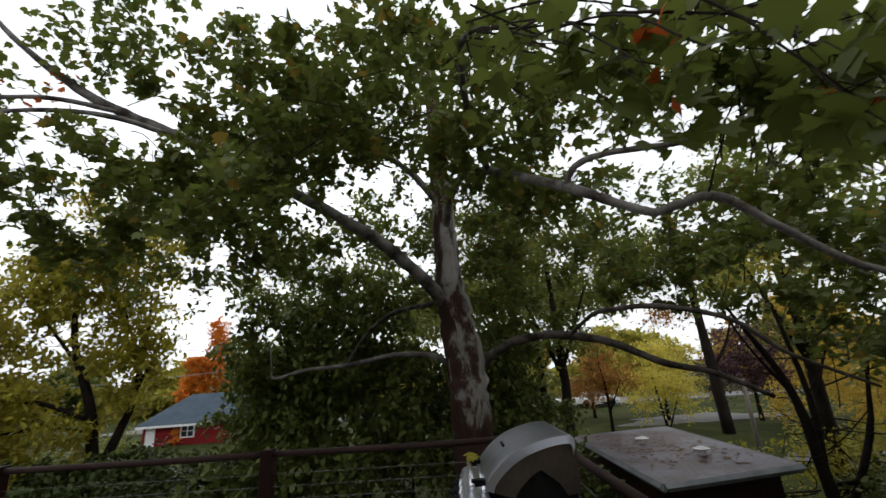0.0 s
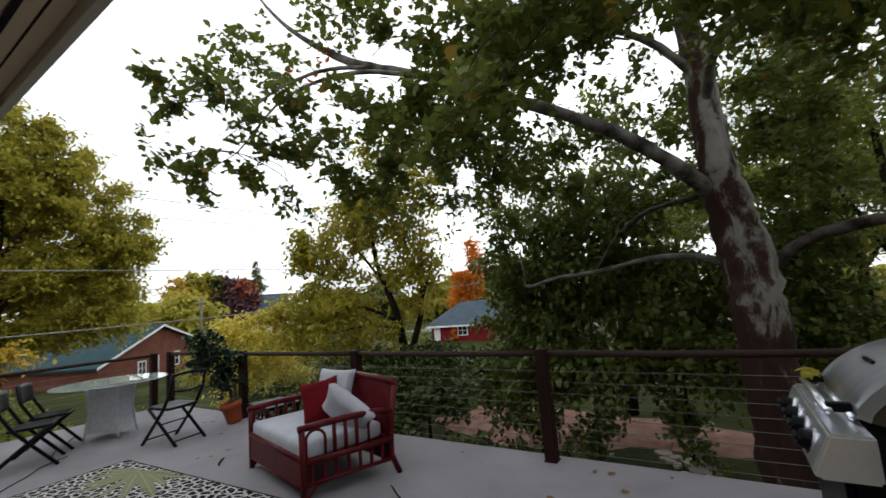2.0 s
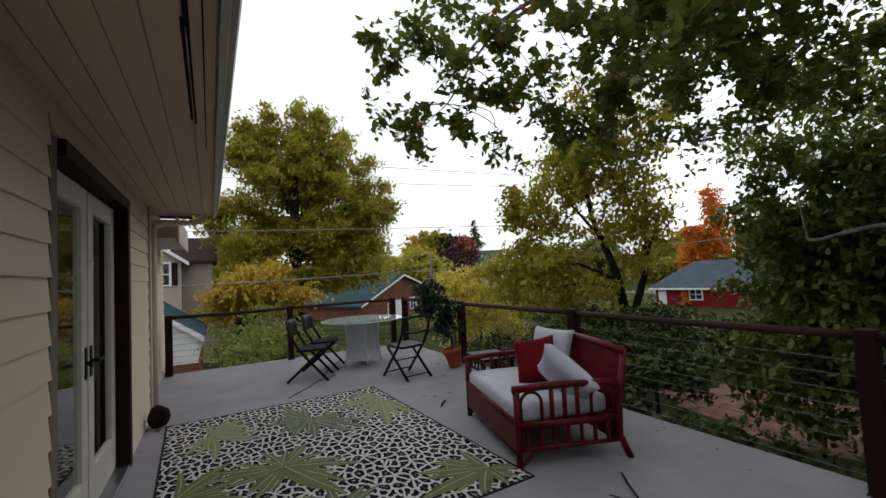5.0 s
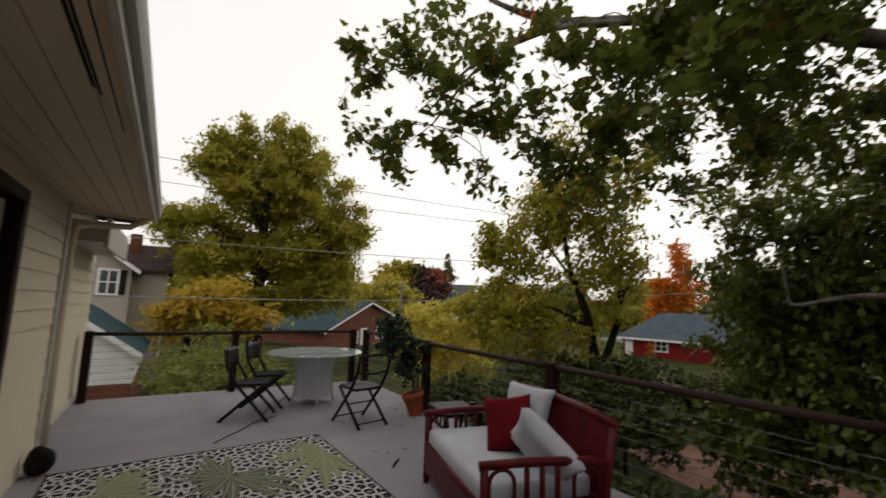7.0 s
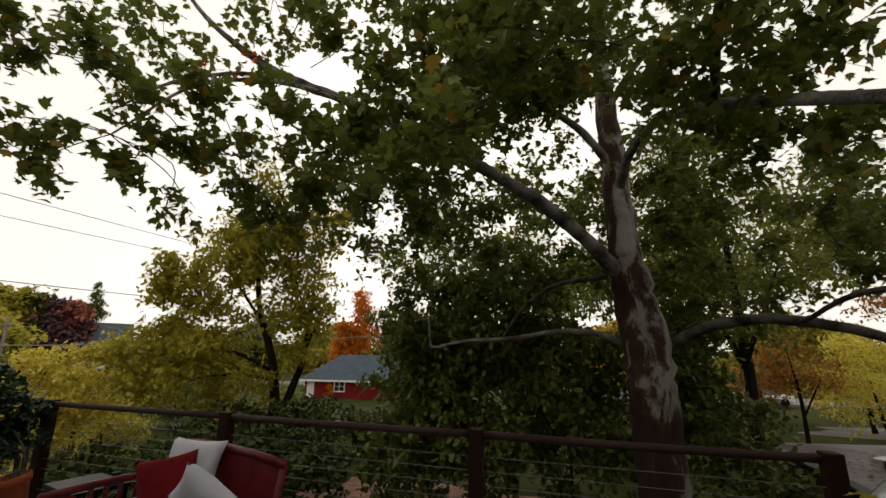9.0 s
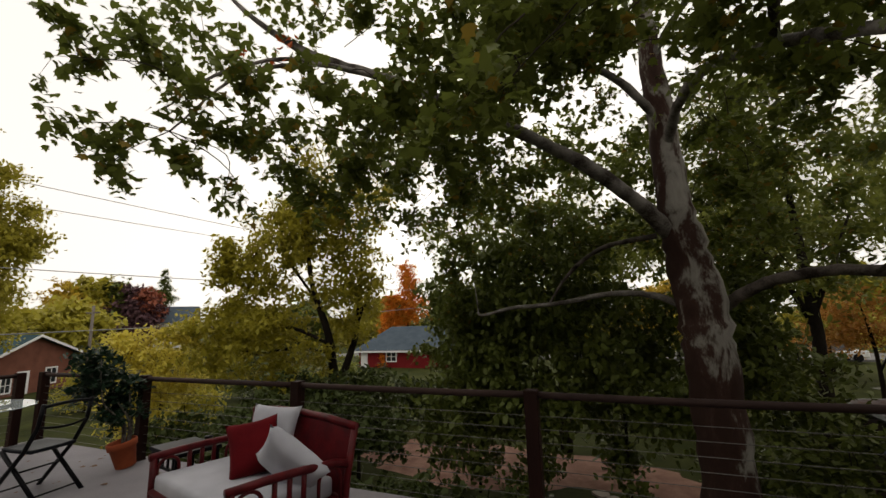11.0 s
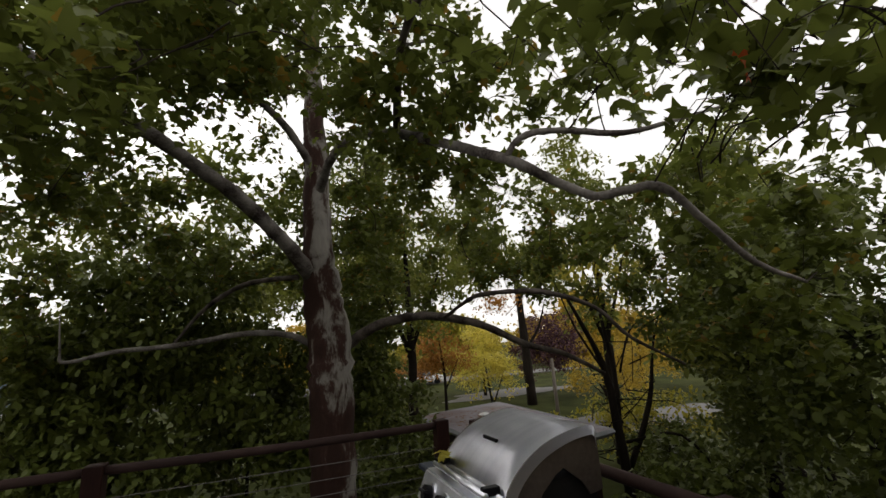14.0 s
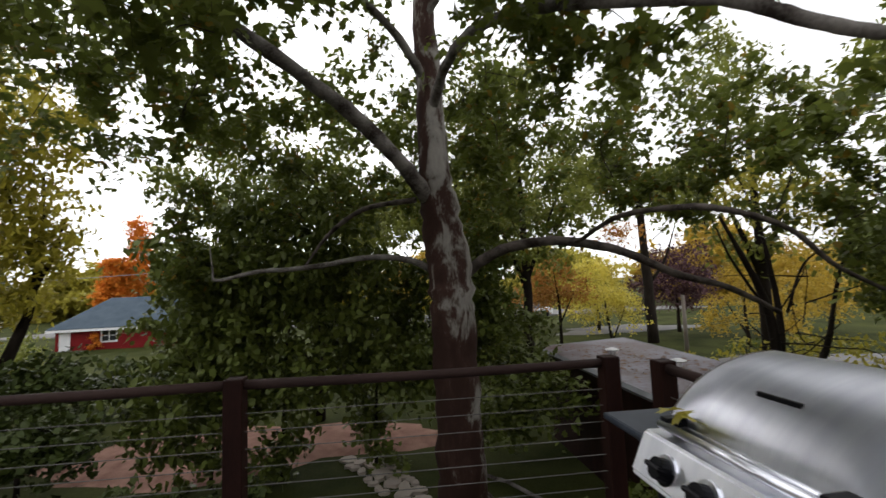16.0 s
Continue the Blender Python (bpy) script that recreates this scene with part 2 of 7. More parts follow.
# Blue-grey end puts sky sheen into the colour, beside the brown litter.
M_roofsheen = mat("leaf_strewn_sheen_roof", (0.070, 0.036, 0.038), (0.145, 0.135, 0.170), 0.9, 0.45, 0.35, fine=12, sharp=0.10, mid=0.52, spec=0.4)
M_roofedge = mat("grey_metal_roof_edge", (0.20, 0.21, 0.22), (0.32, 0.33, 0.34), 3, 0.55, 0.05, metal=0.4)
M_palewall = mat("pale_beige_siding", (0.34, 0.30, 0.25), (0.42, 0.38, 0.32), 1.0, 0.7, 0.1)
M_asphalt = mat("pale_road", (0.13, 0.125, 0.12), (0.20, 0.195, 0.19), 0.6, 0.9, 0.2)
M_white = mat("white_paint", (0.70, 0.70, 0.70), (0.80, 0.80, 0.79), 3, 0.45, 0.03)
M_darkglass = mat("dark_window_glass", (0.015, 0.018, 0.02), (0.03, 0.035, 0.04), 2, 0.08, spec=0.6)
M_wire = mat("grey_power_cable", (0.22, 0.22, 0.22), (0.34, 0.34, 0.34), 4, 0.6)
M_twig = mat("brown_twig_bark", (0.016, 0.012, 0.009), (0.055, 0.044, 0.034), 6, 0.85, spec=0.1)
M_litter = mat("dry_leaf", (0.06, 0.03, 0.015), (0.18, 0.10, 0.05), 12, 0.9, island=0.6)
M_pole = mat("weathered_pole_wood", (0.12, 0.10, 0.085), (0.22, 0.19, 0.16), 5, 0.9, 0.4, stretch=(1, 1, 0.2))


# ---- mesh helpers ----
def part(name, bm, material, parent=None, label="", smooth=False):
    """Links a bmesh as one mesh object under a thing or a part."""
    me = bpy.data.meshes.new(name)
    bmesh.ops.recalc_face_normals(bm, faces=bm.faces)
    bm.to_mesh(me)
    bm.free()
    me.materials.append(material)
    if smooth:
        me.polygons.foreach_set("use_smooth", [True] * len(me.polygons))
    ob = new(name, me)
    if parent is not None:
        ob.parent = parent
    if label:
        ob["label"] = label
    return ob


def thing(name, m, label, category, group="", kind=""):
    ob = new(name)
    ob.empty_display_size = 0.1
    ob.matrix_world = m
    return tagged(ob, label, category, group, kind)


def box(x0, x1, y0, y1, z0, z1, bev=0.0, bm=None):
    bm = bm or bmesh.new()
    geo = bmesh.ops.create_cube(bm, size=1.0)
    vs = geo["verts"]
    bmesh.ops.scale(bm, vec=(x1 - x0, y1 - y0, z1 - z0), verts=vs)
    bmesh.ops.translate(bm, vec=((x0 + x1) / 2, (y0 + y1) / 2, (z0 + z1) / 2), verts=vs)
    if bev:
        es = list({e for v in vs for e in v.link_edges})
        bmesh.ops.bevel(bm, geom=es, offset=bev, segments=2, affect="EDGES", profile=0.5)
    return bm


def tube(points, radii, sides=8, bm=None, cap=True, flat=1.0):
    """A tapered tube along a polyline."""
    bm = bm or bmesh.new()
    pts = [Vector([float(c) for c in p]) for p in points]
    if not hasattr(radii, "__len__"):
        radii = [radii] * len(pts)
    radii = [float(q) for q in radii]
    rings = []
    ref = Vector((0, 0, 1))
    for i, p in enumerate(pts):
        d = (pts[min(i + 1, len(pts) - 1)] - pts[max(i - 1, 0)]).normalized()
        if abs(d.dot(ref)) > 0.95:
            ref = Vector((1, 0, 0)) if abs(d.x) < 0.9 else Vector((0, 1, 0))
        a = d.cross(ref).normalized()
        b = d.cross(a).normalized()
        ref = -b if b.dot(ref) < 0 else b
        a = d.cross(ref).normalized()
        rings.append([bm.verts.new(p + radii[i] * (math.cos(2 * math.pi * k / sides) * a + flat * math.sin(2 * math.pi * k / sides) * ref)) for k in range(sides)])
    for r0, r1 in zip(rings, rings[1:]):
        for k in range(sides):
            bm.faces.new((r0[k], r0[(k + 1) % sides], r1[(k + 1) % sides], r1[k]))
    if cap:
        bm.faces.new(rings[0])
        bm.faces.new(rings[-1])
    return bm


def smooth_path(points, steps=5):
    """Catmull-Rom through the points (x, y, z, r)."""
    p = [np.array(q, float) for q in points]
    p = [2 * p[0] - p[1]] + p + [2 * p[-1] - p[-2]]
    out = []
    for i in range(1, len(p) - 2):
        for s in range(steps):
            t = s / steps
            out.append(0.5 * (2 * p[i] + (p[i + 1] - p[i - 1]) * t + (2 * p[i - 1] - 5 * p[i] + 4 * p[i + 1] - p[i + 2]) * t * t
                              + (3 * p[i] - 3 * p[i + 1] + p[i + 2] - p[i - 1]) * t ** 3))
    out.append(p[-2])
    return out


def limb(points, sides=9, steps=5, wobble=0.0, bm=None, seed=0):
    q = smooth_path(points, steps)
    if wobble:
        rng = np.random.default_rng(seed)
        for i in range(1, len(q) - 1):
            q[i][:3] += rng.normal(0, wobble, 3) * q[i][3]
            q[i][3] *= 1 + rng.normal(0, 0.05)
    return tube([v[:3] for v in q], [max(v[3], 0.003) for v in q], sides, bm)


def prism(poly, z0, z1, bm=None):
    """Upright prism over a plan polygon."""
    bm = bm or bmesh.new()
    lo = [bm.verts.new((x, y, z0)) for x, y in poly]
    hi = [bm.verts.new((x, y, z1)) for x, y in poly]
    n = len(poly)
    for i in range(n):
        bm.faces.new((lo[i], lo[(i + 1) % n], hi[(i + 1) % n], hi[i]))
    bm.faces.new(lo[::-1])
    bm.faces.new(hi)
    return bm


LOBED = [(0, 0), (0.24, 0.03), (0.46, 0.20), (0.30, 0.38), (0.40, 0.62), (0.17, 0.60), (0, 1.0), (-0.17, 0.60), (-0.40, 0.62), (-0.30, 0.38), (-0.46, 0.20), (-0.24, 0.03)]
OVAL = [(0, 0), (0.26, 0.35), (0.2, 0.72), (0, 1.0), (-0.2, 0.72), (-0.26, 0.35)]
BROAD = [(0, 0), (0.42, 0.14), (0.28, 0.38), (0.36, 0.66), (0, 1.0), (-0.36, 0.66), (-0.28, 0.38), (-0.42, 0.14)]
DIAMOND = [(0, 0), (0.3, 0.45), (0, 1.0), (-0.3, 0.45)]


def leaf_mesh(name, centres, sizes, outline, material, rng, droop=0.5, parent=None, label="", kind=""):
    """Many small leaves as real faces: one folded outline each, pointing out and down."""
    n = len(centres)
    shape = np.array(outline, float)
    k = len(shape)
    ang = rng.uniform(0, 2 * np.pi, n)
    tilt = rng.normal(-droop, 0.55, n)
    d = np.stack([np.cos(ang) * np.cos(tilt), np.sin(ang) * np.cos(tilt), np.sin(tilt)], 1)
    side = np.stack([-np.sin(ang), np.cos(ang), rng.normal(0, 0.45, n)], 1)
    side /= np.linalg.norm(side, axis=1, keepdims=True)
    nor = np.cross(side, d)
    bend = rng.uniform(-0.25, 0.25, n)
    co = (centres[:, None, :] + sizes[:, None, None] * (shape[None, :, 0:1] * side[:, None] + (shape[None, :, 1:2] - 0.3) * d[:, None]
          + (np.abs(shape[None, :, 0:1]) * 0.35 + bend[:, None, None] * shape[None, :, 1:2] ** 2) * nor[:, None]))
    me = bpy.data.meshes.new(name)
    me.vertices.add(n * k)
    me.vertices.foreach_set("co", co.astype(np.float32).ravel())
    me.loops.add(n * k)
    me.loops.foreach_set("vertex_index", np.arange(n * k, dtype=np.int32))
    me.polygons.add(n)
    me.polygons.foreach_set("loop_start", np.arange(0, n * k, k, dtype=np.int32))
    me.update(calc_edges=True)
    me.validate()
    me.materials.append(material)
    ob = new(name, me)
    if parent is not None:
        ob.parent = parent
    return tagged(ob, label, "", "", kind)


def spray_points(clumps, per_metre, spread, per_spray, rng, hollow=0.35, split=False):
    """Leaf places: sprays scattered through ellipsoids (x, y, z, rx, ry, rz), fuller towards their rims. Returns leaves and spray centres."""
    leaves, sprays = [], []
    if split:
        small = []
        for x, y, z, rx, ry, rz in clumps:
            for _ in range(7):
                v = rng.normal(0, 1, 3)
                v = v / np.linalg.norm(v) * rng.uniform(0.35, 0.95)
                k = rng.uniform(0.34, 0.60)
                small.append((x + v[0] * rx, y + v[1] * ry, z + v[2] * rz, rx * k, ry * k, rz * k))
        clumps = small
    for x, y, z, rx, ry, rz in clumps:
        count = max(3, int(per_metre * (rx * ry * rz) ** 0.70))
        v = rng.normal(0, 1, (count, 3))
        v /= np.linalg.norm(v, axis=1, keepdims=True)
        r = rng.uniform(hollow, 1.0, (count, 1)) ** 0.6 * rng.uniform(0.8, 1.12, (count, 1))
        c = np.array((x, y, z)) + v * r * np.array((rx, ry, rz))
        sprays.append(np.c_[c, np.full(count, x), np.full(count, y), np.full(count, z)])
        out = v * np.array((1.0, 1.0, 0.35)) + rng.normal(0, 0.35, (count, 3)) - np.array((0, 0, 0.28))
        out /= np.linalg.norm(out, axis=1, keepdims=True)
        reach = 3.2 * max(spread)
        for q, d in zip(c, out):
            # leaves hang along a drooping spray, flat and narrow
            m = rng.integers(max(2, per_spray // 2), per_spray * 3 // 2 + 1)
            f = rng.uniform(-0.35, 0.75, (m, 1))
            leaves.append(q + d * f * reach - np.array((0, 0, 0.22 * reach)) * f ** 2 + rng.normal(0, 0.55, (m, 3)) * np.array(spread) * (1, 1, 0.7))
    return np.concatenate(leaves), np.concatenate(sprays)


def twig_mesh(name, sprays, r, material, parent, rng, keep=0.5):
    """Thin bent twigs that carry the sprays, joined."""
    bm = bmesh.new()
    verts, faces = [], []
    for s in sprays[rng.uniform(0, 1, len(sprays)) < keep]:
        tip, root = s[:3], s[3:] + (s[:3] - s[3:]) * 0.15
        mid = (tip + root) / 2 + rng.normal(0, 0.12, 3) * np.linalg.norm(tip - root)
        b = len(verts)
        for p, q in ((root, r), (mid, r * 0.7), (tip, r * 0.3)):
            for a in (0, 2.1, 4.2):
                verts.append((p[0] + q * math.cos(a), p[1] + q * math.sin(a), p[2] + q * math.sin(a + 1) * 0.6))
        for i in (0, 3):
            for k in range(3):
                faces.append((b + i + k, b + i + (k + 1) % 3, b + i + 3 + (k + 1) % 3, b + i + 3 + k))
    bm.free()
    me = bpy.data.meshes.new(name)
    me.from_pydata(verts, [], faces)
    me.materials.append(material)
    ob = new(name, me)
    ob.parent = parent
    return ob


# ---- ground ----
def ground_height(x, y):
    """Nearly level yard that rises gently far off."""
    r = math.hypot(x, y - 5)
    return -2.6 + 0.10 * noise.noise(Vector((x * 0.15, y * 0.15, 0.3))) + max(0.0, r - 30) * 0.012


def build_ground():
    bm = bmesh.new()
    rings = [0, 2, 4, 6, 8, 10, 12.5, 15, 18, 22, 27, 33, 40, 50, 65, 90, 140, 260, 600, 1800]
    seg = 48
    prev = None
    centre = bm.verts.new((0, 8, ground_height(0, 8)))
    for r in rings[1:]:
        ring = []
        for k in range(seg):
            a = 2 * math.pi * k / seg
            x, y = r * math.cos(a), 8 + r * math.sin(a)
            ring.append(bm.verts.new((x, y, ground_height(x, y) if r < 200 else -1.2)))
        for k in range(seg):
            if prev is None:
                bm.faces.new((centre, ring[k], ring[(k + 1) % seg]))
            else:
                bm.faces.new((prev[k], ring[k], ring[(k + 1) % seg], prev[(k + 1) % seg]))
        prev = ring
    g = part("ground", bm, M_grass, smooth=True)
    tagged(g, "patchy autumn lawn with mixed green and dry grass", "ground", kind="structure")


def blob_patch(name, cx, cy, rx, ry, material, label, z=0.03, seed=1):
    rng = random.Random(seed)
    bm = bmesh.new()
    seg = 40
    ph = [rng.uniform(0, 6.28) for _ in range(4)]
    c = bm.verts.new((cx, cy, ground_height(cx, cy) + z))
    rings = []
    for f in (0.4, 0.75, 1.0):
        ring = []
        for k in range(seg):
            a = 2 * math.pi * k / seg
            w = 1 + 0.14 * math.sin(3 * a + ph[0]) + 0.10 * math.sin(5 * a + ph[1]) + 0.05 * math.sin(11 * a + ph[2])
            x, y = cx + rx * f * w * math.cos(a), cy + ry * f * w * math.sin(a)
            ring.append(bm.verts.new((x, y, ground_height(x, y) + (z + 0.03 * rng.random() if f < 1 else -0.01))))
        rings.append(ring)
    for k in range(seg):
        bm.faces.new((c, rings[0][k], rings[0][(k + 1) % seg]))
        for r0, r1 in zip(rings, rings[1:]):
            bm.faces.new((r0[k], r1[k], r1[(k + 1) % seg], r0[(k + 1) % seg]))
    return tagged(part(name, bm, material, smooth=True), label, "ground", kind="structure")


build_ground()
blob_patch("mulch_bed", -2.9, 13.6, 5.2, 1.95, M_dirt, "bare red-brown earth and wood mulch bed under the tree", seed=3)
blob_patch("mulch_bed", -9.5, 11.2, 2.2, 1.0, M_dirt, "bare red-brown earth patch beside the bushes", seed=8)
blob_patch("gravel_path", 19.0, 18.6, 4.6, 2.4, M_asphalt, "pale gravel beyond the thicket", z=0.05, seed=8)
blob_patch("gravel_path", 18.6, 33.0, 5.5, 2.4, M_asphalt, "pale grey drive behind the shed", z=0.05, seed=9)
blob_patch("gravel_path", -12.5, 24.0, 6.0, 1.3, M_asphalt, "pale gravel drive beyond the bushes", z=0.05, seed=5)

# road beyond the yard
bm = bmesh.new()
for x0, x1 in ((-90, -20), (-20, 30), (30, 110)):
    box(x0, x1, 46.0, 53.0, -2.75, ground_height(15, 50) + 0.12, bm=bm)
tagged(part("road", bm, M_asphalt), "pale grey road beyond the yard", "road", kind="structure")

# ---- deck ----
DX0, DX1, DY0, DY1 = -7.40, 2.55, 0.17, 4.45
bm = box(DX0, DX1, DY0 - 0.15, DY1, -0.10, 0.0, 0.012)
deck = tagged(part("floor", bm, M_deck), "pale grey coated deck floor with stains and leaf litter", "deck floor", kind="structure")
bm = box(DX0 + 0.03, DX1 - 0.03, DY1 - 0.08, DY1 - 0.03, -0.36, -0.101, 0.004)
box(DX0 + 0.03, DX0 + 0.08, DY0, DY1 - 0.09, -0.36, -0.101, 0.004, bm)
box(DX1 - 0.08, DX1 - 0.03, DY0, DY1 - 0.09, -0.36, -0.101, 0.004, bm)
tagged(part("trim", bm, M_brown), "dark brown deck rim joist", "trim", kind="structure")
for px in (-7.2, -4.8, -2.4, 0.0, 2.3):
    bm = box(px - 0.07, px + 0.07, 4.15, 4.29, ground_height(px, 4.2) - 0.1, -0.101, 0.006)
    tagged(part("deck_support", bm, M_brown), "dark brown square wooden post carrying the deck", "post", "deck supports", "structure")

# ---- house wall ----
WALL, EAVE_Y, SOFF = 0.17, 0.89, 2.40
DOOR_X0, DOOR_X1, DOOR_Z = -3.30, -1.62, 2.13
bm = box(DOOR_X1 + 0.10, 9.0, WALL - 0.20, WALL - 0.025, -2.7, 2.9)
box(-4.80, DOOR_X0 - 0.10, WALL - 0.20, WALL - 0.025, -2.7, 2.9, bm=bm)
box(DOOR_X0 - 0.10, DOOR_X1 + 0.10, WALL - 0.20, WALL - 0.025, DOOR_Z + 0.09, 2.9, bm=bm)
box(DOOR_X0 - 0.10, DOOR_X1 + 0.10, WALL - 0.20, WALL - 0.025, -2.7, -0.101, bm=bm)
wall_south = tagged(part("wall_south", bm, M_siding), "cream painted lap-sided house wall", "house wall", kind="structure")
WING = 0.03
bm = box(-5.05, -4.80, WING - 0.20, WING - 0.025, -2.7, 2.9)
box(-7.9, -5.65, WING - 0.20, WING - 0.025, -2.7, 2.9, bm=bm)
box(-5.65, -5.05, WING - 0.20, WING - 0.025, 2.0, 2.9, bm=bm)
box(-5.65, -5.05, WING - 0.20, WING - 0.025, -2.7, 0.42, bm=bm)
wall_wing = tagged(part("wall_wing", bm, M_siding), "cream lap-sided wall of the set-back house wing", "house wall", kind="structure")
bm = box(-8.0, 9.0, -3.2, -3.0, -2.7, 2.9)
box(-8.0, -7.9, -3.0, -0.17, -2.7, 2.9, bm=bm)
box(8.9, 9.0, -3.0, -0.03, -2.7, 2.9, bm=bm)
tagged(part("wall_back", bm, M_siding), "cream house wall behind the room", "house wall", kind="structure")
bm = box(-7.9, 8.9, -3.0, -0.03, -0.12, -0.02)
tagged(part("floor_inside", bm, M_railtop), "dark wooden floor inside the house", "floor", kind="structure")

# soffit, fascia, roof, gutter
bm = box(-5.40, 9.3, -0.4, EAVE_Y, SOFF + 0.012, SOFF + 0.03)
y = 0.145
for i in range(6):
    y1 = min(y + 0.126, EAVE_Y - 0.004)
    box(-5.39, 9.2, y + 0.003, y1 - 0.003, SOFF, SOFF + 0.011, 0.002, bm)
    y += 0.126
TURN = radians(0.55)  # the eave runs slightly askew to the wall
soffit = part("ceiling", bm, M_soffit)
soffit.rotation_euler[2] = TURN
tagged(soffit, "pale painted board soffit under the eave", "soffit", kind="structure")
bm = bmesh.new()
for x0, x1, yy, w in ((-0.66, 0.9, 0.785, 0.009), (-1.65, -0.60, 0.770, 0.006), (-1.72, -0.63, 0.788, 0.005), (-2.2, 1.4, 0.836, 0.003)):
    box(x0, x1, yy - w, yy + w, SOFF - 0.003, SOFF + 0.001, bm=bm)
slots = part("trim", bm, M_dark)
slots.rotation_euler[2] = TURN
tagged(slots, "dark open slots and splits along the soffit boards", "soffit vent", kind="structure")
bm = box(-5.43, 9.3, EAVE_Y, EAVE_Y + 0.03, SOFF - 0.04, SOFF + 0.17, 0.003)
box(-5.46, -5.40, -0.2, EAVE_Y + 0.03, SOFF - 0.01, SOFF + 0.28, 0.003, bm)
fascia = part("trim", bm, M_trimw)
fascia.rotation_euler[2] = TURN
tagged(fascia, "pale painted fascia board along the eave", "fascia", kind="structure")
prof = [(0.0, 0.10), (0.0, 0.0), (0.075, 0.0), (0.105, 0.05), (0.11, 0.11), (0.10, 0.11), (0.095, 0.055), (0.07, 0.012), (0.012, 0.012), (0.012, 0.10)]
gutter = thing("gutter", Matrix(), "cream metal eave gutter with downspout bent back to the wall", "gutter")
bm = bmesh.new()
ends = [[bm.verts.new((x, EAVE_Y + 0.032 + a * 0.4, SOFF + 0.03 + b)) for a, b in prof] for x in (-5.47, 9.2)]
for k in range(len(prof)):
    bm.faces.new((ends[0][k], ends[0][(k + 1) % 10], ends[1][(k + 1) % 10], ends[1][k]))
bm.faces.new(ends[0])
bm.faces.new(ends[1])
part("trough", bm, M_trimw, gutter).rotation_euler[2] = TURN
bm = tube([(-5.33, EAVE_Y - 0.14, SOFF + 0.04), (-5.33, EAVE_Y - 0.15, SOFF - 0.04), (-5.32, EAVE_Y - 0.26, SOFF - 0.12), (-5.05, 0.32, SOFF - 0.17), (-4.92, WALL + 0.06, SOFF - 0.22),
           (-4.88, WALL + 0.05, SOFF - 0.32), (-4.87, WALL + 0.05, 1.2), (-4.87, WALL + 0.05, 0.06)], 0.035, 10)
part("downspout", bm, M_siding, gutter, smooth=True)
bm = bmesh.new()
v = [bm.verts.new(p) for p in ((-5.55, EAVE_Y + 0.02, SOFF + 0.18), (9.4, EAVE_Y + 0.02, SOFF + 0.18), (9.4, -3.4, SOFF + 1.9), (-5.55, -3.4, SOFF + 1.9),
                               (-5.55, EAVE_Y + 0.02, SOFF + 0.24), (9.4, EAVE_Y + 0.02, SOFF + 0.24), (9.4, -3.4, SOFF + 1.98), (-5.55, -3.4, SOFF + 1.98))]
for f in ((0, 1, 2, 3), (4, 7, 6, 5), (0, 4, 5, 1), (1, 5, 6, 2), (2, 6, 7, 3), (3, 7, 4, 0)):
    bm.faces.new([v[i] for i in f])
roof = part("roof", bm, M_roofbrown)
roof.rotation_euler[2] = TURN
tagged(roof, "dark shingled house roof over the eave", "roof", kind="structure")
# lower eave box of the set-back wing
bm = box(-7.6, -5.48, -0.2, 0.42, SOFF - 0.30, SOFF - 0.06, 0.004)
box(-7.62, -5.47, 0.40, 0.44, SOFF - 0.36, SOFF - 0.02, 0.004, bm)
tagged(part("trim", bm, M_trimw), "pale boxed eave of the set-back wing", "eave", kind="structure")
bm = box(-8.0, -4.6, -3.2, 0.5, SOFF + 0.29, SOFF + 0.36)
tagged(part("roof", bm, M_roofbrown), "dark roof of the set-back wing", "roof", kind="structure")
# corner boards and base
bm = box(-4.85, -4.75, WALL - 0.02, WALL + 0.035, 0.0, SOFF - 0.002, 0.004)
tagged(part("trim", bm, M_trimw), "pale painted corner board at the end of the wall", "trim", kind="structure")
bm = box(-7.3, -4.86, WING - 0.02, WING + 0.05, 0.002, 0.10, 0.006)
tagged(part("baseboard", bm, M_trimw), "white base board at the foot of the wing wall", "trim", kind="structure")

# ---- French door ----
door = thing("door_1", pose((DOOR_X0 + DOOR_X1) / 2, WALL, 0), "closed white double French door in a dark brown frame", "door", kind="structure")
hw = (DOOR_X1 - DOOR_X0) / 2
part("jamb", box(-hw - 0.10, -hw, -0.16, 0.045, 0, DOOR_Z + 0.09, 0.006), M_brown, door, "dark brown door casing")
part("jamb", box(hw, hw + 0.10, -0.16, 0.012, 0, DOOR_Z + 0.09, 0.006), M_pole, door, "grey-brown door casing")
part("head", box(-hw + 0.001, hw - 0.001, -0.16, 0.045, DOOR_Z, DOOR_Z + 0.09, 0.006), M_brown, door, "dark brown door head casing")
part("threshold", box(-hw, hw, -0.14, 0.04, 0.0, 0.03, 0.004), M_steeldull, door, "worn metal threshold")
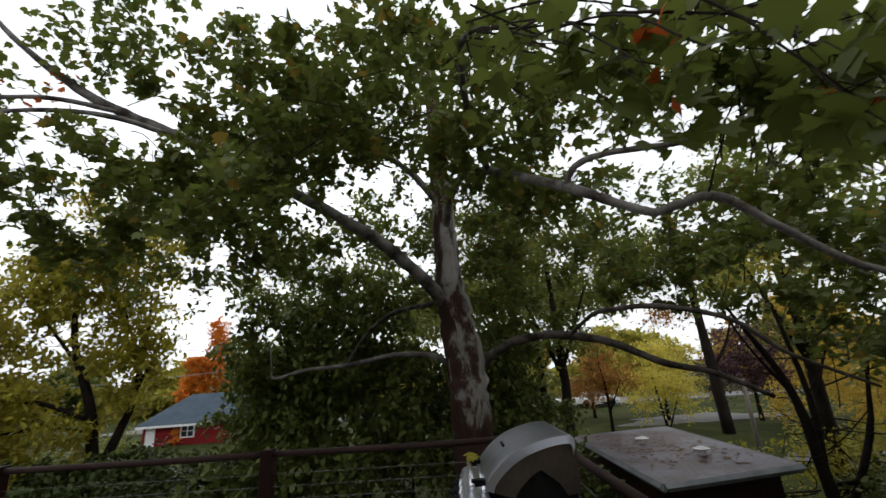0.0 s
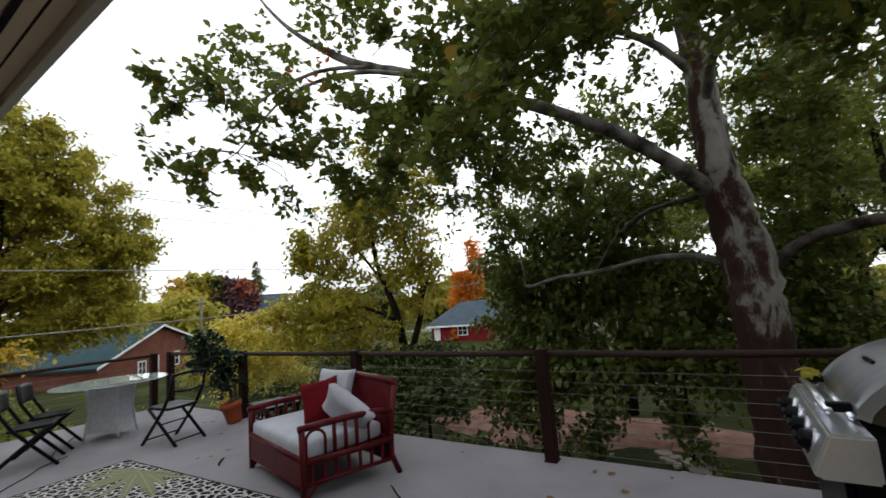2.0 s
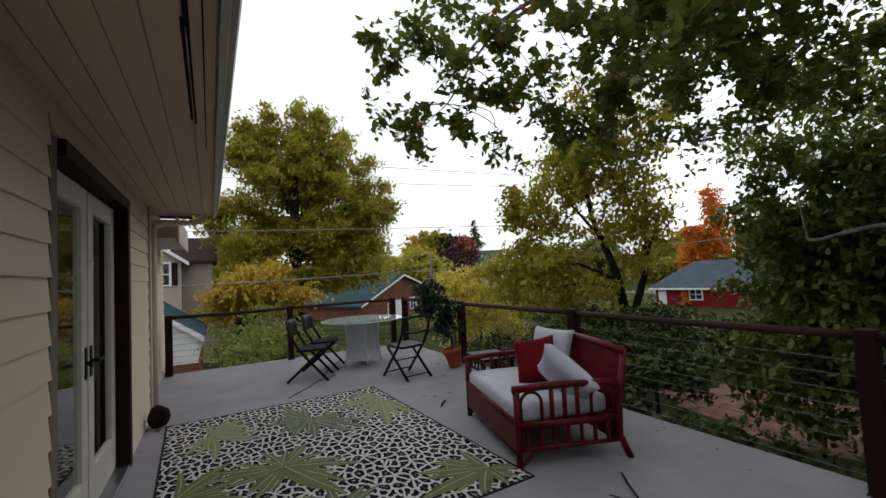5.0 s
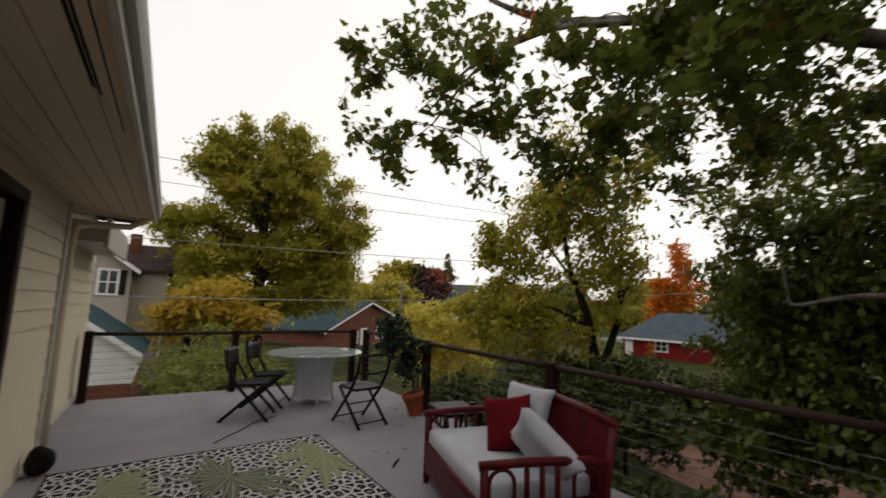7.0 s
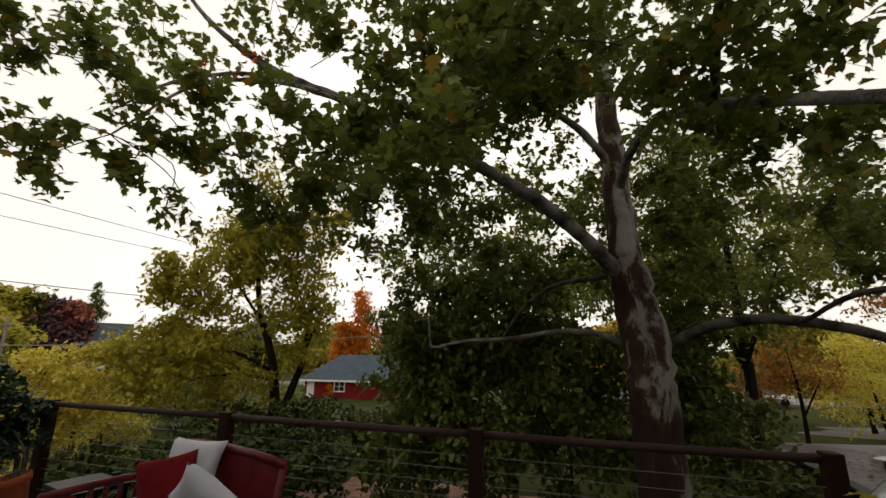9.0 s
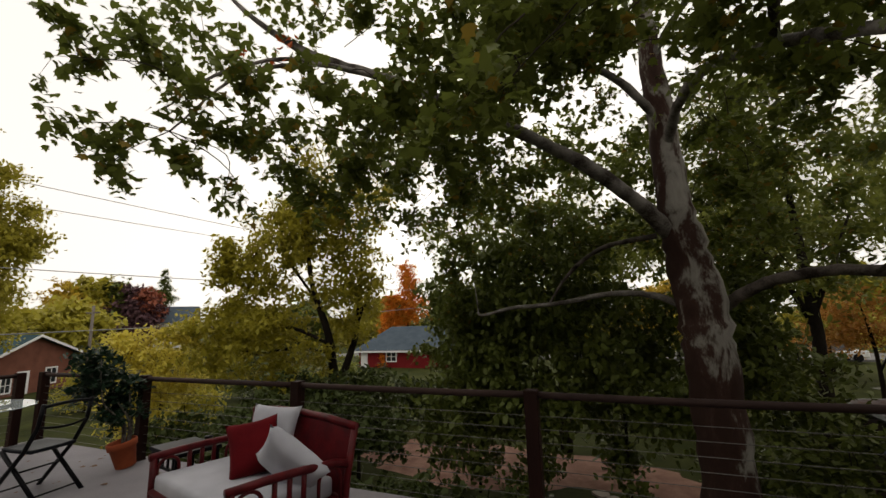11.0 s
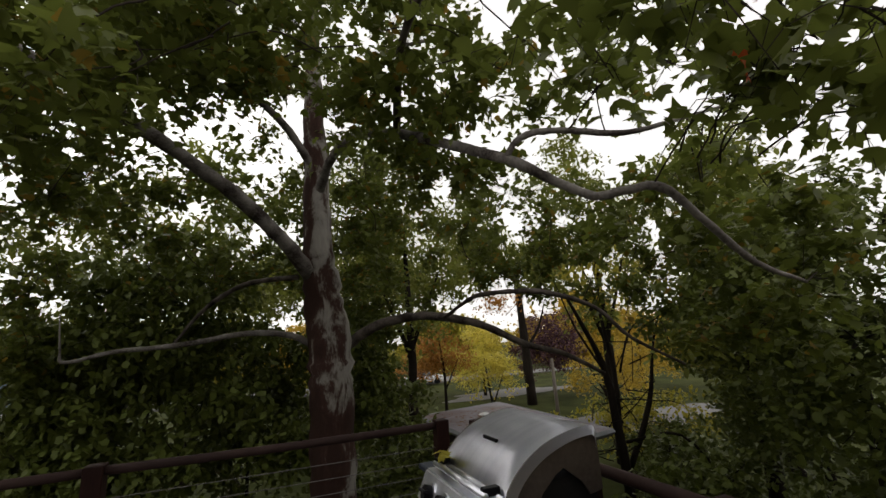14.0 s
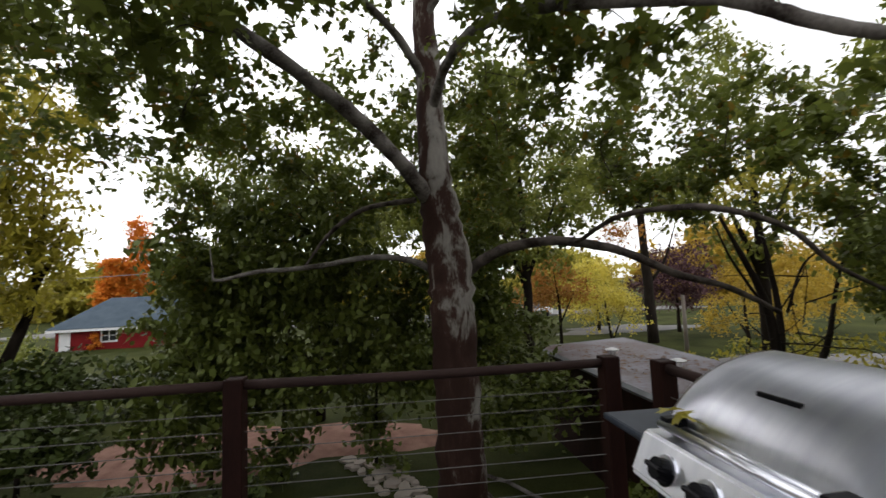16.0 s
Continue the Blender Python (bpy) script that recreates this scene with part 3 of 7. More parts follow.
for sx in (-1, 1):
    x0, x1 = (-hw + 0.01, -0.015) if sx < 0 else (0.015, hw - 0.01)
    bm = bmesh.new()
    box(x0, x0 + 0.13, -0.10, -0.05, 0.035, DOOR_Z - 0.01, 0.005, bm)
    box(x1 - 0.13, x1, -0.10, -0.05, 0.035, DOOR_Z - 0.01, 0.005, bm)
    box(x0 + 0.13, x1 - 0.13, -0.10, -0.05, DOOR_Z - 0.15, DOOR_Z - 0.01, 0.005, bm)
    box(x0 + 0.13, x1 - 0.13, -0.10, -0.05, 0.035, 0.30, 0.005, bm)
    leaf = part("door_leaf", bm, M_trimw, door, "white painted door leaf")
    pane = part("pane", box(x0 + 0.12, x1 - 0.12, -0.080, -0.070, 0.29, DOOR_Z - 0.14), M_pane, leaf, "clear glass pane")
    pane.visible_shadow = False
    bm = tube([(0.06 * sx, -0.05, 1.0), (0.06 * sx, -0.005, 1.0)], 0.014, 8)
    tube([(0.06 * sx, -0.008, 1.0), (0.17 * sx, 0.0, 1.0)], 0.010, 8, bm)
    box(0.06 * sx - 0.02, 0.06 * sx + 0.02, -0.052, -0.042, 0.90, 1.10, 0.003, bm)
    part("handle", bm, M_black, leaf, "black lever handle")

# window of the wing
win = thing("window_1", pose(-5.35, WING, 0), "tall window in a dark brown frame in the wing wall", "window", kind="structure")
bm = box(-0.30, -0.23, -0.15, 0.02, 0.42, 2.0, 0.004)
box(0.23, 0.30, -0.15, 0.02, 0.42, 2.0, 0.004, bm)
box(-0.23, 0.23, -0.15, 0.02, 1.93, 2.0, 0.004, bm)
box(-0.23, 0.23, -0.15, 0.02, 0.42, 0.50, 0.004, bm)
part("window_frame", bm, M_brown, win)
p_ = part("pane", box(-0.24, 0.24, -0.09, -0.082, 0.49, 1.94), M_darkglass, win)
part("window_sill", box(-0.36, 0.36, -0.02, 0.09, 0.36, 0.42, 0.006), M_trimw, win, "pale painted sill")


# lap siding boards
def siding(parent, x0, x1, yface, z0, z1, seed, step=0.155):
    rng = random.Random(seed)
    z = z0
    cache = {}
    while z < z1 - 0.02:
        top = min(z + step + 0.02, z1)
        key = round(top - z, 3)
        if key not in cache:
            bm = bmesh.new()
            h = top - z
            ys0, ys1 = 0.020, 0.003
            a = [bm.verts.new(p) for p in ((x0, -0.024, 0), (x1, -0.024, 0), (x1, ys0, 0), (x0, ys0, 0), (x0, -0.024, h), (x1, -0.024, h), (x1, ys1, h), (x0, ys1, h))]
            for f in ((0, 1, 2, 3), (4, 7, 6, 5), (0, 4, 5, 1), (1, 5, 6, 2), (2, 6, 7, 3), (3, 7, 4, 0)):
                bm.faces.new([a[i] for i in f])
            ob = part("siding_board", bm, M_siding, parent)
            cache[key] = ob.data
        else:
            ob = new("siding_board", cache[key])
            ob.parent = parent
        ob.location = (0, yface + rng.uniform(-0.001, 0.001), z)
        z += step


# ---- railing ----
POST_TOP, RAIL_Z = 0.985, 0.945


def rail_post(parent, x, y, turn=0.0):
    w = 0.052
    bm = box(-w, w, -w, w, 0.001, POST_TOP, 0.008)
    box(-w - 0.006, w + 0.006, -w - 0.006, w + 0.006, 0.001, 0.012, 0.002, bm)
    ob = part("post", bm, M_brown, parent)
    ob.location = (x, y, 0)
    ob.rotation_euler = (0, 0, turn)
    return ob


def rail_run(name, pts, label):
    """Posts with one rounded top rail and tensioned cables between them."""
    r = thing(name, Matrix(), label, "railing")
    for x, y in pts:
        rail_post(r, x, y)
    for (xa, ya), (xb, yb) in zip(pts, pts[1:]):
        d = Vector((xb - xa, yb - ya, 0))
        ln = d.length
        d.normalize()
        a = Vector((xa, ya, RAIL_Z)) + d * 0.053
        b = Vector((xb, yb, RAIL_Z)) - d * 0.053
        sag = 0.008 * math.sin(xa * 3 + ya)
        q = [a + (b - a) * f + Vector((0, 0, sag * math.sin(math.pi * f))) for f in (0, 0.25, 0.5, 0.75, 1)]
        part("top_rail", tube(q, 0.028, 10), M_railtop, r, smooth=True)
        for k in range(8):
            z = 0.10 + 0.098 * k
            ob = part("cable", tube([a + Vector((0, 0, z - RAIL_Z)), b + Vector((0, 0, z - RAIL_Z))], 0.0028, 5), M_cable, r)
    return r


rail_run("railing", [(2.22, 4.30), (0.0, 4.30), (-2.38, 4.30), (-4.80, 4.30), (-7.10, 4.30)], "dark brown post railing with steel cables along the deck front")
rail_run("railing", [(-7.28, 4.10), (-7.28, 2.06), (-7.24, 0.16)], "dark brown post railing with steel cables at the deck end")
rail_run("railing", [(2.44, 4.08), (2.44, 2.10), (2.44, 0.35)], "dark brown post railing with steel cables behind the grill")

# fallen branch on the grass
bm = limb([(2.2, 11.2, -2.5, 0.03), (3.0, 10.2, -2.46, 0.035), (3.6, 9.2, -2.48, 0.03), (4.1, 8.3, -2.5, 0.02)], 7, 4, 0.2, seed=9)
tagged(part("fallen_branch", bm, M_limb), "pale fallen branch lying on the grass", "branch")


# ---- furniture on the deck ----
def rug():
    t = thing("rug", pose(-2.81, 1.58, 0.001, 0, 0, 2.5), "leopard-print outdoor rug with green palm leaves", "rug")
    m = bpy.data.materials.new("leopard_print")
    m.use_nodes = True
    nt = m.node_tree
    n, l = nt.nodes.new, nt.links.new
    p = nt.nodes["Principled BSDF"]
    p.inputs["Roughness"].default_value = 0.95
    p.inputs["Specular IOR Level"].default_value = 0.1
    tc = n("ShaderNodeTexCoord")
    mp = n("ShaderNodeMapping")
    mp.inputs["Scale"].default_value = (13.0, 18.0, 1)
    l(tc.outputs["Object"], mp.inputs["Vector"])
    wob = n("ShaderNodeTexNoise")
    wob.inputs["Scale"].default_value = 1.6
    l(mp.outputs[0], wob.inputs["Vector"])
    mixv = n("ShaderNodeMix")
    mixv.data_type = "VECTOR"
    mixv.inputs["Factor"].default_value = 0.22
    l(mp.outputs[0], mixv.inputs["A"])
    l(wob.outputs["Color"], mixv.inputs["B"])
    vo = n("ShaderNodeTexVoronoi")
    vo.voronoi_dimensions = "2D"
    vo.feature = "DISTANCE_TO_EDGE"
    vo.inputs["Scale"].default_value = 1.0
    l(mixv.outputs["Result"], vo.inputs["Vector"])
    ramp = n("ShaderNodeValToRGB")
    ramp.color_ramp.interpolation = "LINEAR"
    e = ramp.color_ramp.elements
    e[0].position, e[0].color = 0.115, (0.53, 0.505, 0.485, 1)
    e[1].position, e[1].color = 0.140, (0.004, 0.004, 0.010, 1)
    for pos, col in ((0.43, (0.005, 0.005, 0.012, 1)), (0.47, (0.26, 0.23, 0.25, 1))):
        q = e.new(pos)
        q.color = col
    brk = n("ShaderNodeTexNoise")
    brk.inputs["Scale"].default_value = 2.3
    l(mp.outputs[0], brk.inputs["Vector"])
    rag = n("ShaderNodeMath")
    rag.operation = "MULTIPLY_ADD"
    rag.inputs[1].default_value = 0.45
    l(brk.outputs["Fac"], rag.inputs[0])
    off = n("ShaderNodeMath")
    off.operation = "SUBTRACT"
    off.inputs[1].default_value = 0.225
    l(vo.outputs["Distance"], off.inputs[0])
    l(off.outputs[0], rag.inputs[2])
    l(rag.outputs[0], ramp.inputs["Fac"])
    no = n("ShaderNodeTexNoise")
    no.inputs["Scale"].default_value = 300
    l(tc.outputs["Object"], no.inputs["Vector"])
    b = n("ShaderNodeBump")
    b.inputs["Strength"].default_value = 0.3
    b.inputs["Distance"].default_value = 0.003
    l(no.outputs["Fac"], b.inputs["Height"])
    l(b.outputs[0], p.inputs["Normal"])
    l(ramp.outputs["Color"], p.inputs["Base Color"])
    bm = box(-1.51, 1.51, -1.13, 1.13, 0, 0.007, 0.003)
    part("woven_mat", bm, m, t)
    bm = bmesh.new()
    for x0, x1, y0, y1 in ((-1.525, 1.525, -1.145, -1.13), (-1.525, 1.525, 1.13, 1.145), (-1.525, -1.51, -1.13, 1.13), (1.51, 1.525, -1.13, 1.13)):
        box(x0, x1, y0, y1, 0, 0.009, 0.002, bm)
    part("border", bm, M_dark, t, "dark bound edge")
    greens = [mat("palm_print_olive", (0.022, 0.030, 0.010), (0.125, 0.140, 0.060), 14, 0.95, fine=60, island=0.75, sharp=0.3), mat("palm_print_sage", (0.035, 0.045, 0.020), (0.215, 0.225, 0.125), 14, 0.95, fine=60, island=0.75, sharp=0.3),
              mat("palm_print_grey_green", (0.022, 0.030, 0.018), (0.115, 0.127, 0.085), 14, 0.95, fine=60, island=0.75, sharp=0.3)]
    vein = mat("palm_print_vein", (0.28, 0.28, 0.19), (0.38, 0.37, 0.28), 14, 0.95)
    rng = random.Random(5)
    fans = ((0.24, -0.30, 0, ((62, 0.54), (134, 0.45), (187, 0.40), (-30, 0.50), (-103, 0.55), (20, 0.70), (-66, 0.42))), (1.23, 0.95, 0, ((53, 0.30), (-1, 0.30), (-50, 0.46), (-87, 0.60), (-156, 0.42), (-120, 0.5))),
            (-0.73, 0.13, 2, ((-121, 0.53), (-165, 0.62), (83, 0.40), (42, 0.70), (21, 0.62), (-69, 0.39), (-30, 0.45))), (-0.95, 1.0, 1, ((-119, 0.56), (-55, 0.56), (-2, 0.75), (-20, 0.88), (-160, 0.45), (-88, 0.5))),
            (1.10, -0.10, 2, ((-153, 0.34), (111, 0.30), (53, 0.36), (-70, 0.40), (10, 0.36))), (-0.90, -0.75, 1, ((10, 0.62), (45, 0.55), (85, 0.45), (130, 0.5), (165, 0.5), (-30, 0.45))),
            (0.35, -1.02, 0, ((25, 0.60), (60, 0.48), (100, 0.42), (150, 0.55), (5, 0.45))), (1.30, -0.85, 1, ((95, 0.5), (130, 0.55), (165, 0.5), (60, 0.3))))
    for cx, cy, mi, blades in fans:
        bm, bv = bmesh.new(), bmesh.new()
        fronds = [(ang + turn + rng.uniform(-4, 4), ln * f * rng.uniform(0.9, 1.1)) for ang, ln in blades for turn, f in ((-17, 0.80), (17, 0.84), (0, 1.05))]
        for k, (ang, ln) in enumerate(fronds):
            a = radians(ang)
            d = Vector((math.cos(a), math.sin(a), 0))
            s = Vector((-d.y, d.x, 0))
            curve = rng.uniform(-0.22, 0.22)
            wid = rng.uniform(0.034, 0.055) * (0.5 + ln)
            rows = []
            for i in range(13):
                f = i / 12
                w = wid * math.sin(math.pi * min(1, f * 0.93 + 0.05)) ** 0.7 * (1 if i % 2 else 0.90)
                c = Vector((cx, cy, 0.0085 + 0.00015 * k)) + d * ln * f + s * curve * ln * f * f
                rows.append([c - s * w, c - s * 0.003, c + s * 0.003, c + s * w])
            for q in rows:
                for v in q:
                    v.x = max(-1.50, min(1.50, v.x))
                    v.y = max(-1.12, min(1.12, v.y))
            for half in (0, 2):
                for i in range(12):
                    # each stretch of ribs is a printed stripe of its own tone
                    if i % 4 == 0:
                        last = [bm.verts.new(v) for v in (rows[i][half], rows[i][half + 1])]
                    nxt = [bm.verts.new(v) for v in (rows[i + 1][half], rows[i + 1][half + 1])]
                    bm.faces.new((last[0], last[1], nxt[1], nxt[0]))
                    last = nxt
            vs = [[bv.verts.new(v + Vector((0, 0, 0.0001))) for v in (q[1] - s * 0.001, q[2] + s * 0.001)] for q in rows]
            for q0, q1 in zip(vs, vs[1:]):
                bv.faces.new((q0[0], q0[1], q1[1], q1[0]))
        leaf = part("palm_leaf", bm, greens[mi], t, "printed green palm leaf")
        part("vein", bv, vein, leaf)
    return t


rug()


def pillow_bm(w, h, t, seed=0, n=14):
    """A stuffed cushion with pinched corners, lying in the xz plane."""
    rng = random.Random(seed)
    bm = bmesh.new()
    front, back = [], []
    for i in range(n + 1):
        rf, rb = [], []
        for j in range(n + 1):
            u, v = 2 * i / n - 1, 2 * j / n - 1
            pin = 1 - 0.10 * (1 - u * u) * abs(v) ** 3 - 0.0
            pin2 = 1 - 0.10 * (1 - v * v) * abs(u) ** 3
            bul = t / 2 * max(0.0, (1 - u ** 4) * (1 - v ** 4)) ** 0.55
            wr = 0.010 * noise.noise(Vector((u * 2.5 + seed, v * 2.5, seed)))
            x, z = u * w / 2 * pin2, v * h / 2 * pin
            edge = i in (0, n) or j in (0, n)
            vf = bm.verts.new((x, -bul - (0 if edge else wr), z))
            rf.append(vf)
            rb.append(vf if edge else bm.verts.new((x, bul + wr, z)))
        front.append(rf)
        back.append(rb)
    for i in range(n):
        for j in range(n):
            bm.faces.new((front[i][j], front[i + 1][j], front[i + 1][j + 1], front[i][j + 1]))
            try:
                bm.faces.new((back[i][j], back[i][j + 1], back[i + 1][j + 1], back[i + 1][j]))
            except ValueError:
                pass
    return bm


SEAT = pose(-1.99, 3.33, 0, 0, 0, -14.7)


def love_seat():
    t = thing("love_seat", SEAT, "red painted rattan love seat with arched sides and woven back", "love seat")
    fw, bw, fy, by = 0.62, 0.70, -0.40, 0.40

    def side_x(y):
        return fw + (bw - fw) * (y - fy) / (by - fy)
    for s in (-1, 1):
        part("leg", tube([(s * fw, fy, 0), (s * fw, fy, 0.56)], 0.026, 10), M_redpaint, t, smooth=True)
        part("leg", tube([(s * (bw + 0.03), by + 0.05, 0), (s * bw, by - 0.01, 0.16), (s * bw, by, 0.40), (s * (bw + 0.01), by + 0.07, 0.80)], 0.026, 10), M_redpaint, t, smooth=True)
        a = lambda y, z: (s * side_x(y), y, z)
        part("arm_rail", tube([a(fy - 0.03, 0.565), a(fy + 0.2, 0.575), a(0, 0.575), a(by - 0.1, 0.565), a(by, 0.54)], 0.028, 10), M_redpaint, t, smooth=True)
        part("side_rail", tube([a(fy, 0.30), a(by, 0.30)], 0.03, 8), M_redpaint, t, smooth=True)
        part("side_rail", tube([a(fy, 0.13), a(by, 0.13)], 0.018, 8), M_redpaint, t, smooth=True)
        for y0, y1 in ((fy + 0.03, fy + 0.19), (by - 0.22, by - 0.05)):
            r = (y1 - y0) / 2
            ym = (y0 + y1) / 2
            pts = [a(y0, 0.31)] + [a(ym - r * math.cos(math.pi * k / 8), 0.46 + r * math.sin(math.pi * k / 8)) for k in range(9)] + [a(y1, 0.31)]
            part("hoop", tube(pts, 0.013, 7), M_redpaint, t, smooth=True)
        for y in (fy + 0.27, fy + 0.37, fy + 0.47):
            part("spindle", tube([a(y, 0.31), a(y, 0.57)], 0.018, 7), M_redpaint, t, smooth=True)
        for k in range(7):
            y = fy + 0.07 + k * 0.105
            part("lattice_bar", tube([a(y, 0.13), a(y, 0.29)], 0.017, 6), M_redpaint, t)
        bm = tube([a(fy + 0.02, 0.02), a(fy + 0.10, 0.10), a(fy + 0.22, 0.13)], 0.012, 6)
        part("brace", bm, M_redpaint, t)
    bm = box(-fw, fw, fy - 0.018, fy + 0.018, 0.11, 0.31, 0.008)
    part("front_apron", bm, M_redpaint, t, "red-brown woven front apron")
    part("front_rail", tube([(-fw, fy, 0.32), (fw, fy, 0.32)], 0.026, 10), M_redpaint, t, smooth=True)
    part("front_rail", tube([(-fw, fy, 0.105), (fw, fy, 0.105)], 0.020, 8), M_redpaint, t, smooth=True)
    part("back_rail", tube([(-bw, by, 0.30), (bw, by, 0.30)], 0.026, 10), M_redpaint, t, smooth=True)
    part("back_rail", tube([(-bw, by + 0.02, 0.13), (bw, by + 0.02, 0.13)], 0.018, 8), M_redpaint, t, smooth=True)
    part("back_apron", box(-bw + 0.03, bw - 0.03, by - 0.016, by + 0.010, 0.10, 0.30, 0.006), M_redpaint, t)
    part("seat_deck", box(-fw, fw, fy + 0.02, by - 0.02, 0.27, 0.30, 0.004), M_redpaint, t)
    # woven back panel, leaning
    bm = bmesh.new()
    nx, nz = 44, 18
    for side in (-1, 1):
        g = []
        for i in range(nx + 1):
            row = []
            for k in range(nz + 1):
                f = k / nz
                x = (-1 + 2 * i / nx) * (bw - 0.015 + 0.01 * f)
                z = 0.30 + 0.48 * f
                y = by + 0.07 * f + side * (0.014 + 0.004 * math.sin(i * 2.2) * math.cos(k * 2.6))
                row.append(bm.verts.new((x, y, z)))
            g.append(row)
        for i in range(nx):
            for k in range(nz):
                bm.faces.new((g[i][k], g[i + 1][k], g[i + 1][k + 1], g[i][k + 1]))
    part("backrest", bm, M_redpaint, t, "red woven back panel", smooth=True)
    part("top_rail", tube([(-bw - 0.03, by + 0.06, 0.765), (-0.5 * bw, by + 0.07, 0.80), (0, by + 0.075, 0.81), (0.5 * bw, by + 0.07, 0.805), (bw + 0.03, by + 0.06, 0.785)], 0.030, 10), M_redpaint, t, "worn chipped red top rail", smooth=True)
    return t


love_seat()
bm = box(-0.60, 0.60, -0.40, 0.37, 0.302, 0.445, 0.035)
cush = part("seat_cushion", bm, M_cushion, smooth=True)
cush.matrix_world = SEAT
tagged(cush, "grey-white seat cushion on the red love seat", "cushion")
for w, h, m, seed, place, lab in ((0.41, 0.41, M_cushion, 1, pose(-0.09, 0.27, 0.69, -20, 4, 34), "square grey-white pillow leaning on the love seat back"),
                                  (0.38, 0.42, M_redfab, 2, pose(0.02, 0.06, 0.625, -24, -8, 62), "red pillow leaning between the grey pillows"),
                                  (0.53, 0.40, M_cushion, 3, pose(0.45, 0.11, 0.575, 36, 37, 38), "grey-white pillow slumped over the love seat arm")):
    ob = part("pillow", pillow_bm(w, h, 0.17, seed), m, smooth=True)
    ob.matrix_world = SEAT @ place
    tagged(ob, lab, "pillow", "pillows on the love seat")


def folding_chair(m, open_back=False):
    t = thing("folding_chair", m, "black folding chair with an open frame back" if open_back else "black folding chair with metal legs and moulded plastic seat", "chair", "folding chairs round the table")
    for s in (-1, 1):
        x = s * 0.225
        part("front_leg", tube([(x, -0.29, 0.87), (x, -0.25, 0.66), (x, -0.12, 0.44), (x, 0.27, 0.0)], 0.0195, 8), M_black, t, smooth=True)
        part("rear_leg", tube([(s * 0.20, 0.18, 0.435), (s * 0.20, -0.31, 0.0)], 0.0195, 8), M_black, t, smooth=True)
    part("crossbar", tube([(-0.225, 0.19, 0.07), (0.225, 0.19, 0.07)], 0.009, 6), M_black, t)
    part("crossbar", tube([(-0.20, -0.24, 0.05), (0.20, -0.24, 0.05)], 0.009, 6), M_black, t)
    part("crossbar", tube([(-0.20, -0.02, 0.25), (0.20, -0.02, 0.25)], 0.009, 6), M_black, t)
    # seat, slightly dished
    bm = bmesh.new()
    n = 10
    top, bot = [], []
    for i in range(n + 1):
        a, b = [], []
        for k in range(n + 1):
            u, v = 2 * i / n - 1, 2 * k / n - 1
            x = 0.21 * u * (1 - 0.08 * v * v * (1 if v > 0 else 0.3))
            y = 0.01 + 0.20 * v * (1 - 0.06 * u * u)
            z = 0.457 - 0.012 * (1 - u * u) * (1 - v * v) + 0.006 * v
            a.append(bm.verts.new((x, y, z)))
            b.append(bm.verts.new((x * 0.97, y * 0.97, z - 0.03)))
        top.append(a)
        bot.append(b)
    for g in (top, bot):
        for i in range(n):
            for k in range(n):
                bm.faces.new((g[i][k], g[i + 1][k], g[i + 1][k + 1], g[i][k + 1]))
    for i in range(n):
        bm.faces.new((top[i][0], top[i + 1][0], bot[i + 1][0], bot[i][0]))
        bm.faces.new((top[i][n], bot[i][n], bot[i + 1][n], top[i + 1][n]))
        bm.faces.new((top[0][i], bot[0][i], bot[0][i + 1], top[0][i + 1]))
        bm.faces.new((top[n][i], top[n][i + 1], bot[n][i + 1], bot[n][i]))
    part("seat", bm, M_blackpl, t, "black moulded plastic seat", smooth=True)
    if open_back:
        for z, y, r in ((0.865, -0.288, 0.016), (0.665, -0.252, 0.012)):
            part("back_rail", tube([(0.225 * u, y - 0.03 * (1 - u * u), z - (0.02 * u * u if z > 0.8 else 0.03 * (1 - u * u))) for u in (-1, -0.7, -0.3, 0, 0.3, 0.7, 1)], r, 8), M_black, t, smooth=True)
        return t
    bm = bmesh.new()
    f, b = [], []
    for i in range(13):
        u = i / 6 - 1
        rf, rb = [], []
        for k in range(6):
            v = k / 5
            y = -0.300 + 0.03 * u * u + 0.03 * (1 - v) + 0.012
            z = 0.655 + 0.215 * v + 0.012 * (1 - u * u) * (1 if v > 0.5 else -1)
            x = 0.215 * u
            rf.append(bm.verts.new((x, y, z)))
            rb.append(bm.verts.new((x, y - 0.018, z)))
        f.append(rf)
        b.append(rb)
    for i in range(12):
        for k in range(5):
            bm.faces.new((f[i][k], f[i + 1][k], f[i + 1][k + 1], f[i][k + 1]))
            bm.faces.new((b[i][k], b[i][k + 1], b[i + 1][k + 1], b[i + 1][k]))
        bm.faces.new((f[i][0], b[i][0], b[i + 1][0], f[i + 1][0]))
        bm.faces.new((f[i][5], f[i + 1][5], b[i + 1][5], b[i][5]))
    for g in (0, 12):
        for k in range(5):
            bm.faces.new((f[g][k], f[g][k + 1], b[g][k + 1], b[g][k]))
    part("backrest", bm, M_blackpl, t, "curved black plastic back", smooth=True)
    return t


fc = folding_chair(pose(-5.46, 2.085, 0, 0, 0, -22))
copy_thing(fc, pose(-6.06, 2.41, 0, 0, 0, -27))
folding_chair(pose(-4.66, 3.26, 0, 0, 0, 102), True)


